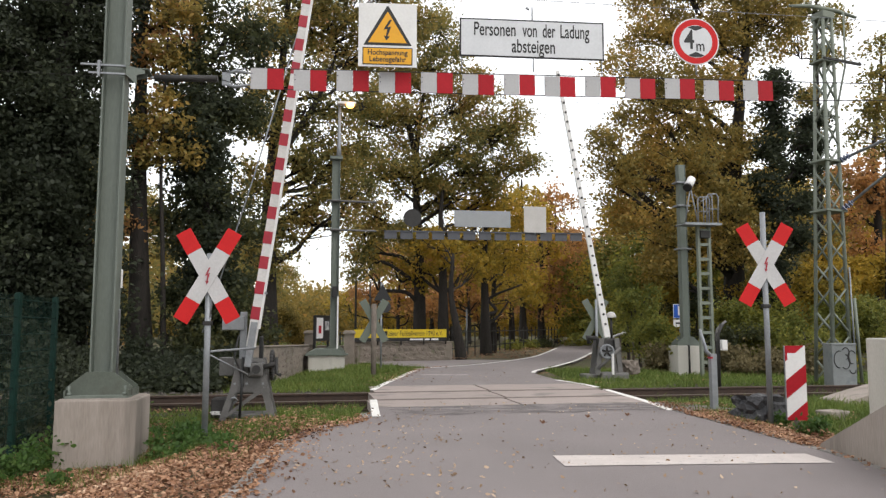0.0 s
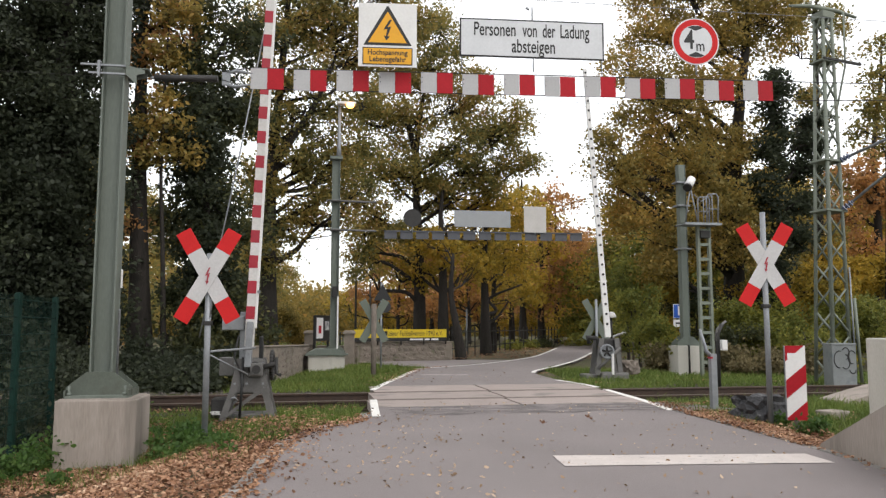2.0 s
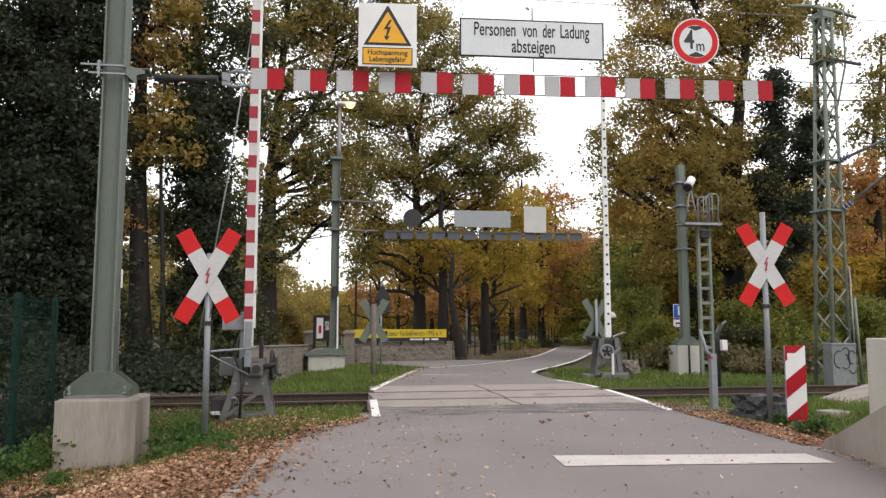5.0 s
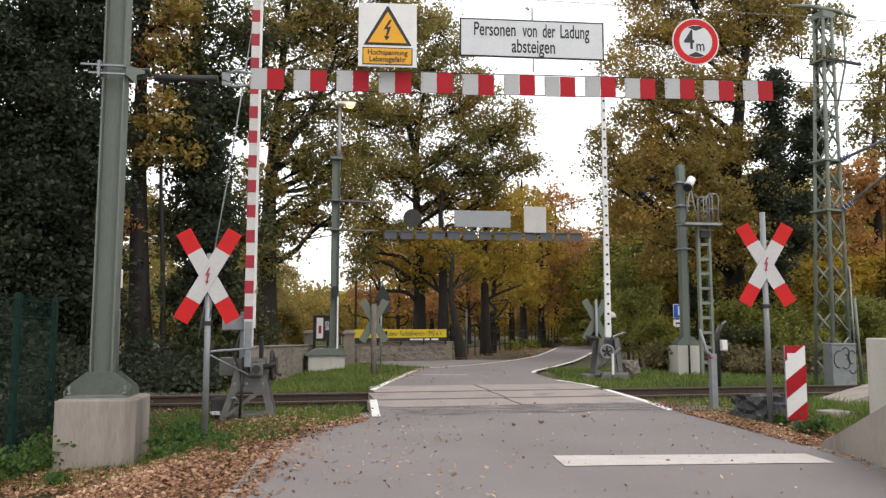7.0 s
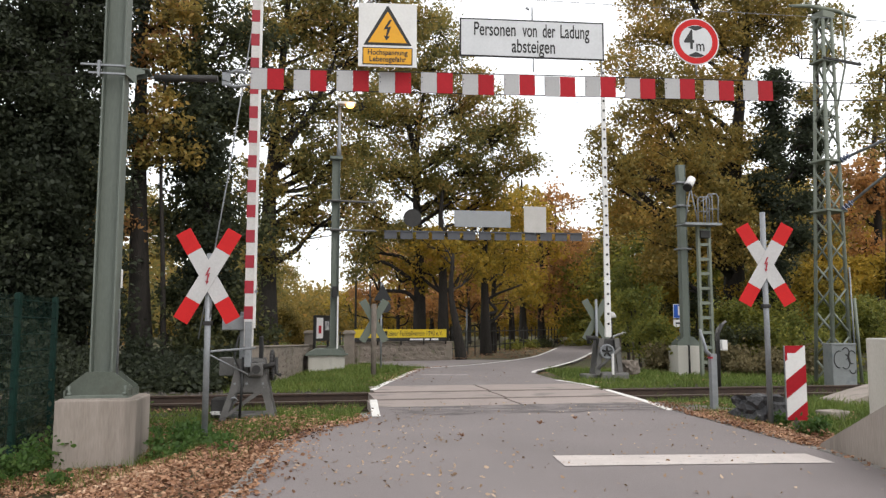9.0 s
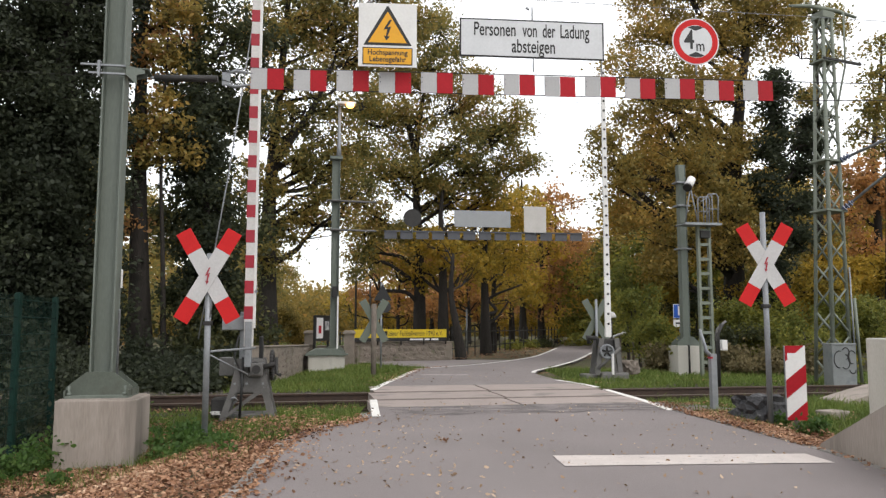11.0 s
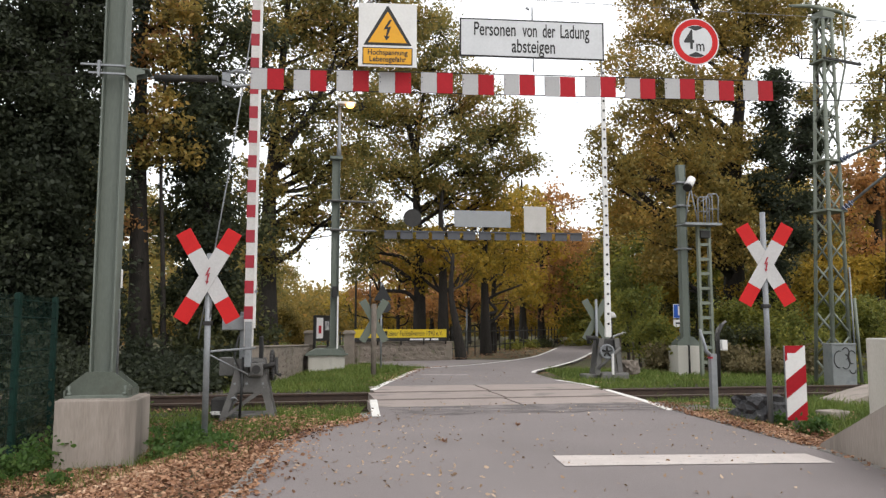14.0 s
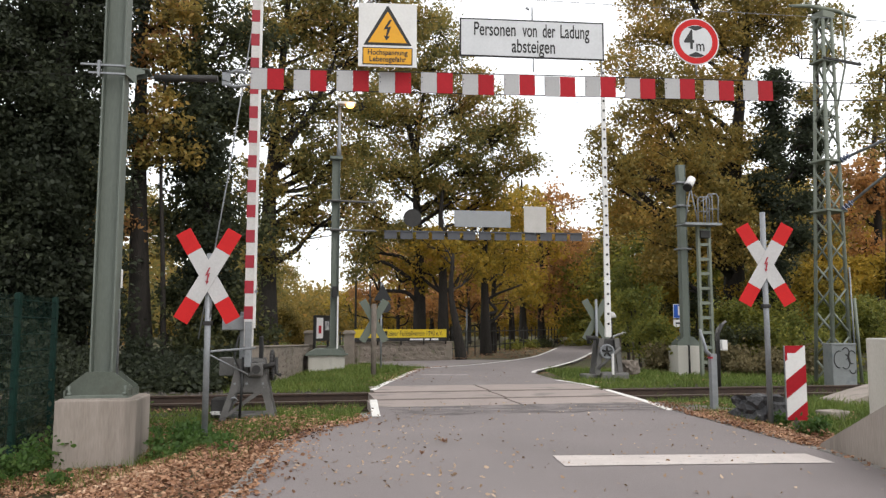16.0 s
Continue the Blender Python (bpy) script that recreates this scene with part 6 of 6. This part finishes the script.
def garden():
    a, b = Vector((-3.148, 27.4, 0.911)), Vector((0.129, 29.3, 0.93))
    d = b - a
    yaw = along(a.x, a.y, b.x, b.y)
    L = d.xy.length
    bn = base("banner", pose(a.x, a.y - 0.05, a.z, 0, 0, yaw), "yellow and black fabric banner with black lettering", "banner")
    part("upper_cloth", box(L, 0.015, 0.3, (L / 2, 0, 0.06), None, 0.004), M["banner_yellow"], bn)
    part("lower_cloth", box(L, 0.015, 0.13, (L / 2, 0, -0.16), None, 0.004), M["black"], bn)
    text("hainer Fußballverein 1990 e.V.", 0.26, M["black"], bn, L * 0.645, -0.01, 0.06, L * 0.62)
    for i, wd in enumerate((0.16, 0.12, 0.2)):
        part("lettering_bar", box(wd, 0.004, 0.17, (L * 0.2 + 0.22 * i, -0.01, 0.06)), M["black"], bn)
    for i, wd in enumerate((0.55, 0.2, 0.3)):
        part("lettering_bar", box(wd, 0.004, 0.06, (L * 0.66 + (0, 0.45, 0.78)[i], -0.01, -0.16)), M["white"], bn)
    for k in range(5):
        part("tie_post", tube([(L * k / 4, 0.05, -0.35), (L * k / 4, 0.05, 0.2)], 0.025, 6), M["dark_steel"], bn)
    # back of a triangular and a round sign
    x, y, z = (-1.845, 23.0, 0.198)
    s = base("warning_sign_back", pose(x, y, -0.2, 0, 0, 5), "dark backs of triangular and round road signs", "sign", "sign backs")
    part("pole", tube([(0, 0, -0.2), (0, 0, (-1.864, 23.0, 2.548)[2] + 0.2)], 0.03, 8), M["galv"], s)
    zt = (-1.862, 23.0, 2.244)[2] + 0.2
    part("triangle", prism([(-0.27, -0.24), (0.27, -0.24), (0, 0.26)], -0.05, -0.04), M["black"], s).location = (0.04, 0, zt)
    part("disc", disc(0.19, -0.05, -0.04, 0.1, zt - 0.42), M["dark_steel"], s)
    # notice board
    a, b = Vector((-4.228, 25.5, 1.566)), Vector((-3.927, 26.5, 1.579))
    n = base("notice_board", pose(*a.xy, 0, 0, 0, along(a.x, a.y, b.x, b.y)), "black framed notice board with posters", "notice board")
    wd = (b - a).xy.length
    z0, z1 = (-4.214, 25.5, 0.749)[2], (-4.228, 25.5, 1.604)[2]
    part("frame", box(wd + 0.1, 0.08, z1 - z0, (wd / 2, 0, (z0 + z1) / 2), None, 0.01), M["black"], n)
    part("poster", box(wd * 0.46, 0.01, (z1 - z0) * 0.8, (wd * 0.25, -0.046, (z0 + z1) / 2)), M["white"], n, "white poster")
    part("poster", box(wd * 0.3, 0.01, (z1 - z0) * 0.35, (wd * 0.78, -0.046, z1 - 0.35)), M["poster"], n)
    part("poster", box(wd * 0.2, 0.004, (z1 - z0) * 0.3, (wd * 0.25, -0.053, (z0 + z1) / 2 - 0.05)), M["red"], n, "red printed block")
    for xx in (0, wd):
        part("leg", box(0.07, 0.07, z1 + 0.3, (xx, 0.02, (z1 - 0.3) / 2)), M["black"], n)
    # gate pillars between the walls
    for px, Y in ((545, 27.5), (617, 27.3)):
        x, y, z = (-4.707, 27.0, 0.016) if px == 545 else (-3.311, 27.0, 0.211)
        g = base("gate_pillar", pose(x, y + 0.4, -0.2), "grey stone gate pillar with capstone", "pillar", "gate pillars")
        part("shaft", box(0.36, 0.36, 1.25, (0, 0, 0.55), None, 0.015), M["mortar"], g)
        part("capstone", box(0.46, 0.46, 0.12, (0, 0, 1.23), None, 0.03, taper=0.8), M["mortar"], g)
    g = base("garden_gate", pose(-3.72, 27.9, -0.2), "black metal garden gate between stone pillars", "gate")
    part("gate_frame", tube([(0, 0, 0.1), (0, 0, 1.22), (0.5, 0, 1.22), (0.5, 0, 0.1)], 0.03, 6), M["black"], g)
    for k in range(4):
        part("gate_bar", tube([(0.1 + 0.1 * k, 0, 0.2), (0.1 + 0.1 * k, 0, 1.2)], 0.012, 6), M["black"], g)
    part("gate_rail", tube([(0, 0, 0.2), (0.5, 0, 0.2)], 0.02, 6), M["black"], g)
    # parking sign
    x, y, z = (7.08, 23.0, 0.198)
    s = base("parking_sign", pose(x, y, -0.2, 0, 0, 6), "blue parking sign with small panel below", "sign")
    part("pole", tube([(0, 0.02, -0.2), (0, 0.02, (6.997, 23.0, 1.906)[2] + 0.2)], 0.03, 8), M["galv"], s)
    zc = (6.99, 23.0, 1.687)[2] + 0.2
    part("rim", box(0.42, 0.01, 0.42, (0, 0, zc), None, 0.004), M["white"], s)
    part("plate", box(0.39, 0.004, 0.39, (0, -0.008, zc)), M["blue"], s)
    text("P", 0.4, M["white"], s, 0.02, -0.012, zc, 0.2)
    part("sub_plate", box(0.42, 0.01, 0.22, (0, 0, zc - 0.36), None, 0.004), M["white"], s)
    part("lettering_bar", box(0.3, 0.004, 0.05, (0, -0.008, zc - 0.36)), M["black"], s)
    # white railing at the bend
    a, b = Vector((5.96, 28.0, 0.781)), Vector((7.426, 30.0, 1.119))
    r = base("road_railing", Matrix.Translation((a.x, a.y, 0)), "pale wooden railing at the road bend", "railing")
    d = b - a
    part("rail", tube([(0, 0, a.z), (d.x, d.y, b.z)], 0.05, 8), M["white"], r)
    for k in (0.45, 0.95):
        part("post", tube([(d.x * k, d.y * k, -0.2), (d.x * k, d.y * k, a.z + (b.z - a.z) * k)], 0.05, 8), M["wood"], r)
    # lamp posts in the park
    for px, top, Y in ((630, 440, 34), (655, 495, 40), (826, 540, 38)):
        x = (px - 784) / 1358 * Y
        zt = 1.25 + (577 - top) / 1358 * Y
        p = base("park_post", pose(x, Y, -0.2), "slim dark metal post in the park", "post", "park posts")
        part("shaft", tube([(0, 0, -0.2), (0, 0, zt)], [0.06, 0.04], 8), M["dark_steel"] if px < 700 else M["galv"], p)
        part("cap", tube([(0, 0, zt), (0, 0, zt + 0.1)], [0.05, 0.02], 8), M["dark_steel"], p)
    # fences of the meadow
    for k, (p0, p1) in enumerate((((0.362, 31.0, -0.078)[:2], (9.164, 58.0, 0.279)[:2]), ((-4.74, 45.0, 0.497)[:2], (1.843, 45.0, 0.497)[:2]))):
        a, b = Vector((*p0, 0)), Vector((*p1, 0))
        f = base("paling_fence", Matrix.Translation(a), "dark wooden paling fence along the meadow", "fence", "meadow fences")
        d = b - a
        n = 26
        for i in range(n):
            q = d * (i / (n - 1))
            part("pale", box(0.05, 0.05, 1.3, q + Vector((0, 0, 0.55)), None, 0.0), M["dark_steel"], f)
        for z in (0.35, 1.0):
            part("fence_rail", tube([Vector((0, 0, z)), d + Vector((0, 0, z))], 0.025, 5), M["dark_steel"], f)


garden()


# ---- kerb stones, grass and fallen leaves ----
LY = np.array([p.y for p in LEFT_LINE]), np.array([p.x for p in LEFT_LINE])
RY = np.array([p.y for p in RIGHT_LINE]), np.array([p.x for p in RIGHT_LINE])


def edges(y):
    return np.interp(y, *LY), np.interp(y, *RY)


def kerbs():
    k = base("kerb", Matrix(), "row of worn grey kerb setts along the asphalt", "kerb", kind="structure")
    kinds = []
    for i in range(4):
        bm = box(0.17, 0.12, 0.1, (0, 0, 0), None, 0.018)
        for v in bm.verts:
            v.co += Vector((0.01, 0.01, 0.006)) * noise.noise(v.co * 9 + Vector((i * 4, 0, 0)))
        me = bpy.data.meshes.new("kerb_stone")
        bm.to_mesh(me)
        bm.free()
        me.materials.append(M["kerb"])
        kinds.append(me)
    i = 0
    for line, side, y0, y1, rows in ((LEFT_LINE, -1, 5.2, 11.2, 1), (RIGHT_LINE, 1, 4.5, 11.6, 2)):
        for row in range(rows):
            last = None
            for p, q in zip(line, line[1:]):
                d = q - p
                n = max(1, int(d.length / 0.02))
                for s in range(n):
                    c = p + d * (s / n)
                    if not y0 < c.y < y1 or (last is not None and (c - last).length < 0.185):
                        continue
                    last = c
                    nrm = Vector((-d.y, d.x, 0)).normalized() * (-side)
                    o = new("kerb_stone", kinds[i % 4])
                    i += 1
                    o.parent = k
                    a = math.atan2(d.y, d.x)
                    c2 = c + nrm * (0.07 + 0.13 * row)
                    o.matrix_basis = Matrix.LocRotScale((c2.x, c2.y, -0.044 + 0.008 * math.sin(i * 5.3)), Euler((0.03 * math.sin(i), 0.03 * math.cos(i * 2), a + 0.06 * math.sin(i * 3))), None)


kerbs()


def scatter(rs, n, x0, x1, y0, y1, on_road=False, gap=0.0):
    x, y = rs.uniform(x0, x1, n), rs.uniform(y0, y1, n)
    l, r = edges(y)
    inside = (x > l - gap) & (x < r + gap)
    keep = inside if on_road else ~inside
    return x[keep], y[keep]


def heights(x, y):
    return np.array([land(a, b) - 0.045 for a, b in zip(x, y)])


def grass():
    rs = np.random.default_rng(8)
    for label, regions in (("lush green grass beside the rails", ((24000, -5.2, 0, 8.7, 12.9, 0.16), (1500, -5.2, -1.9, 7.6, 8.9, 0.3), (9000, -7, -2.6, 11.5, 13.4, 0.2), (30000, 2.5, 9.5, 9.6, 14.6, 0.2))),
                           ("green grass beyond the rails", ((30000, -4.3, 0, 14.6, 26, 0.02), (30000, 2.2, 13, 16.0, 23, 0.02), (14000, -9, 0, 26, 38, 0.1), (9000, -14, 0, 38, 60, 0.1)))):
        P0 = []
        for n, x0, x1, y0, y1, gap in regions:
            x, y = scatter(rs, n, x0, x1, y0, y1, False, gap)
            d = np.array([abs(track_dist(a, b)) for a, b in zip(x, y)])
            patch = np.array([noise.noise((a * 0.9, b * 0.9, 4)) for a, b in zip(x, y)])
            paved = (x > -3.2) & (x < 3) & (y > 23.2 + (-0.5 - x) * 1.36) & (y < 29.2)
            keep = ~paved & ((d > np.where(x < -1.5, 1.75, 1.35)) | ((x > 3.4) & (np.abs(d - 0.75) > 0.1) & (rs.random(len(x)) < 0.45))) & (patch > -0.28 - 0.2 * rs.random(len(x)))
            x, y = x[keep], y[keep]
            P0.append(np.stack([x, y, heights(x, y)], 1))
        c = np.concatenate(P0)
        n = len(c)
        far = np.clip(c[:, 1] / 12, 0.8, 3)[:, None]
        a = rs.uniform(0, 2 * math.pi, n)
        wdir = np.stack([np.cos(a), np.sin(a), np.zeros(n)], 1)
        hgt = (rs.uniform(0.05, 0.15, n) * (0.6 + 0.8 * rs.random(n)))[:, None]
        lean = rs.normal(size=(n, 3)) * 0.5 * hgt
        lean[:, 2] = 0
        v = np.empty((n, 3, 3))
        wd = 0.009 * far
        v[:, 0], v[:, 1] = c - wdir * wd, c + wdir * wd
        v[:, 2] = c + lean + np.array((0, 0, 1)) * hgt
        me = bpy.data.meshes.new("grass")
        me.vertices.add(3 * n)
        me.vertices.foreach_set("co", v.reshape(-1))
        me.loops.add(3 * n)
        me.loops.foreach_set("vertex_index", np.arange(3 * n, dtype=np.int32))
        me.polygons.add(n)
        me.polygons.foreach_set("loop_start", np.arange(0, 3 * n, 3, dtype=np.int32))
        me.update(calc_edges=True)
        me.materials.append(M["grass"])
        tagged(new("grass", me), label, "grass", kind="stuff")


grass()


def fallen_leaves():
    rs = np.random.default_rng(9)
    pts = []

    def lay(n, x0, x1, y0, y1, on_road, gap=0.0, lift=0.0, patchy=None):
        x, y = scatter(rs, n, x0, x1, y0, y1, on_road, gap)
        if patchy is not None:
            k = np.array([noise.noise((a * 1.3, b * 1.3, 7)) for a, b in zip(x, y)]) > patchy + 0.25 * rs.random(len(x))
            x, y = x[k], y[k]
        z = (np.full(len(x), 0.012) if on_road else heights(x, y) + 0.02 + rs.uniform(0, 0.035, len(x))) + lift
        pts.append(np.stack([x, y, z], 1))
    lay(32000, -5.2, -0.5, 4.2, 8.7, False, 0, 0, -0.6)
    lay(5000, -5.2, -0.8, 8.0, 9.4, False, 0, 0.02, -0.15)
    lay(3600, -5.2, -1.0, 9.0, 10.8, False, 0, 0.05, -0.25)
    lay(1200, -4.5, 0.4, 10.4, 12.6, False, 0, 0.05, -0.1)
    lay(11000, 3.0, 4.9, 8.2, 11.2, False, 0, 0.045, -0.5)
    lay(1500, 2.9, 4.4, 10.8, 12.6, False, 0, 0.05, -0.3)
    lay(900, 1.0, 6.0, 10.5, 13.0, False, 0, 0.03, 0.0)
    lay(1500, -7, -0.2, 16.2, 25, False, 0, 0.03, 0.0)
    lay(9000, 0.3, 7.5, 29.3, 44, False, 0, 0.05, -0.5)
    lay(900, 2.2, 9, 17, 21, False, 0, 0.03, 0.0)
    # drifts along the kerbs
    for line, side, n in ((LEFT_LINE, 1, 1500), (RIGHT_LINE, -1, 900)):
        ys = rs.uniform(4.6, 10.6, n)
        l, r = edges(ys)
        off = np.abs(rs.normal(size=n)) * 0.22 - 0.07
        xs = l - off if side > 0 else r + 0.12 + off * 1.6
        pts.append(np.stack([xs, ys, np.full(n, 0.014)], 1))
    ys = rs.uniform(4.4, 10.2, 300)
    l, r = edges(ys)
    pts.append(np.stack([l + np.abs(rs.normal(size=300)) * 0.2, ys, np.full(300, 0.014)], 1))
    ys = rs.uniform(17.5, 24, 500)
    l, r = edges(ys)
    pts.append(np.stack([l + rs.normal(size=500) * 0.2 - 0.15, ys, np.full(500, 0.014)], 1))
    c = np.concatenate(pts)
    me = leaf_mesh("fallen_leaves", c, 0.045, rs, M["litter"], 0.75)
    tagged(new("fallen_leaves", me), "fallen brown oak leaves on verge and asphalt", "leaves", kind="stuff")
    pts.clear()
    lay(500, -3, 4, 4.5, 13, True, patchy=-0.25)
    lay(700, -3, 0.2, 4.5, 11, True, patchy=-0.3)
    lay(450, -3, 4, 4.5, 13, True)
    lay(120, -3, 4, 17, 24, True)
    me = leaf_mesh("scattered_leaves", np.concatenate(pts), 0.04, rs, M["litter_pale"], 0.7)
    tagged(new("scattered_leaves", me), "small dry leaves scattered on the asphalt", "leaves", kind="stuff")


fallen_leaves()


def weeds():
    rs = np.random.default_rng(12)
    for x, y, z, r, h in ((-2.9, 8.5, -0.15, 0.2, 0.12), (-2.7, 8.9, -0.1, 0.22, 0.14), (-3.05, 9.2, -0.1, 0.2, 0.16), (-2.4, 8.6, -0.06, 0.16, 0.1), (-4.45, 8.7, -0.3, 0.28, 0.3), (-4.5, 8.2, -0.3, 0.25, 0.22), (-4.55, 7.6, -0.33, 0.22, 0.2), (-4.4, 7.2, -0.33, 0.16, 0.14), (-3.9, 7.9, -0.33, 0.12, 0.1), (-2.2, 8.1, -0.05, 0.1, 0.07), (-3.2, 8.75, -0.25, 0.1, 0.4), (-3.1, 9.6, -0.1, 0.25, 0.16), (4.514, 9.7, -0.082) + (0.14, 0.12), (4.436, 10.2, -0.006) + (0.12, 0.1), (4.623, 9.6, -0.014) + (0.16, 0.14), (-5.4, 9.6, -0.3, 0.5, 0.6), (-5.7, 11.5, -0.3, 0.6, 0.9), (-5.2, 11.0, -0.3, 0.4, 0.5)):
        w = base("weed", Matrix.Translation((x, y, z)), "low green weeds in the leaf litter", "plant", "weeds")
        kind = "ivy" if h > 0.45 else "weed"
        n = int(420 * (r / 0.25) ** 2 * max(1, h / 0.3))
        c = rs.normal(size=(n, 3)) * np.array((r * 0.5, r * 0.5, h * 0.35)) + np.array((0, 0, h * 0.45))
        c[:, 2] = np.abs(c[:, 2])
        bm = bmesh.new()
        for i in range(14):
            q = c[i]
            tube([(q[0] * 0.3, q[1] * 0.3, -0.05), tuple(q)], [0.006, 0.003], 4, bm)
        part("stems", bm, M["leaf_" + kind], w)
        o = new("foliage", leaf_mesh("foliage", c, 0.06, rs, M["leaf_" + kind]))
        o.parent = w


weeds()


def blown_leaf(size, label):
    """A curled dry leaf with a lobed rim and a stalk."""
    th = new("blown_leaf")
    tagged(th, label, "leaf", "blown leaves")
    bm = bmesh.new()
    rim = []
    for k in range(18):
        a = 2 * math.pi * k / 18
        r = size * (0.5 + 0.1 * math.cos(5 * a)) * (1 if abs(math.cos(a)) < 0.9 else 1.15)
        x, y = r * math.cos(a), 0.62 * r * math.sin(a)
        rim.append(bm.verts.new((x, y, 5.0 * y * y / size + 1.2 * x * x / size)))
    mid = bm.verts.new((0, 0, 0.0))
    for k in range(18):
        bm.faces.new((mid, rim[k], rim[(k + 1) % 18]))
    part("blade", bm, M["litter"], th)
    part("stalk", tube([(size * 0.5, 0, size * 0.3), (size * 0.8, 0.0, size * 0.5)], 0.002, 4), M["bark"], th)
    return th


LEAVES = [blown_leaf(0.072, "dry brown leaf blown over the asphalt"), blown_leaf(0.08, "curled brown leaf tumbling over the asphalt"), blown_leaf(0.072, "dark dry leaf sliding along the asphalt")]



def motions():
    rows = [(0, 7.7), (0.5, 6.0), (1.0, 4.5), (1.5, 3.25), (2.0, 2.1), (2.5, 1.1), (3.0, 0.45), (3.5, 0.12), (4.0, 0.0), (5.0, 0.0), (16.0, 0.0)]
    walk(arm_near, [(t, pose(0, -0.3, near_h, 0, a, 0)) for t, a in rows])
    rows = [(0, 9.9), (0.5, 7.7), (1.0, 6.1), (1.5, 4.8), (2.0, 3.9), (2.5, 3.1), (3.0, 2.15), (3.5, 1.4), (4.0, 0.75), (4.6, 0.25), (5.2, 0.0), (6.3, 0.0), (16.0, 0.0)]
    # leaves that the wind drives over the road: seconds, place, turn
    ways = (
        ((0, (2.544, 10.774), 0), (0.8, (2.164, 10.454), 40), (1.2, (2.011, 10.331), 70), (2.4, (1.959, 10.331), 80), (3.6, (1.971, 10.392), 95), (4.2, (1.611, 10.211), 150), (5.2, (1.366, 10.152), 200), (6.3, (1.184, 10.036), 230), (6.8, (1.042, 9.867), 270),
         (7.3, (0.655, 9.443), 330), (7.8, (0.604, 9.393), 350), (8.2, (0.439, 9.343), 400), (8.6, (0.27, 9.102), 450), (8.9, (0.223, 8.828), 480), (9.2, (0.177, 8.741), 500), (10.2, (0.037, 8.448), 530), (16, (0.012, 8.368), 540)),
        ((0, (1.263, 9.922), 0), (9.2, (1.221, 9.867), 10), (10.4, (0.947, 9.294), 60), (11.3, (0.78, 8.784), 110), (11.6, (0.516, 8.213), 170), (11.9, (0.475, 7.848), 220), (12.2, (0.219, 7.421), 280), (12.5, (0.0, 7.067), 340), (12.8, (-0.065, 6.452), 400),
         (13.1, (-0.218, 6.078), 460), (13.4, (-0.335, 5.84), 520), (14.0, (-0.423, 5.274), 560), (16, (-0.432, 5.213), 570)),
        ((0, (1.961, 10.58), 0), (8.0, (1.873, 10.516), 10), (10.5, (1.513, 10.152), 50), (13.4, (1.336, 10.036), 80), (13.7, (1.198, 9.979), 130), (14.0, (0.926, 9.704), 200), (14.3, (0.522, 8.918), 270), (14.6, (0.383, 8.698), 300), (14.9, (0.371, 8.698), 310),
         (15.2, (0.338, 8.655), 330), (15.6, (-0.183, 7.918), 400), (16, (-0.208, 7.58), 430)))
    for leaf, way in zip(LEAVES, ways):
        walk(leaf, [(t, pose(x, y, 0.012, 10 * math.sin(a), 12 * math.cos(a * 0.7), a)) for t, (x, y), a in way])
    walk(arm_far, [(t, pose(0, -0.1, far_h, 0, -a, 0)) for t, a in rows])


motions()
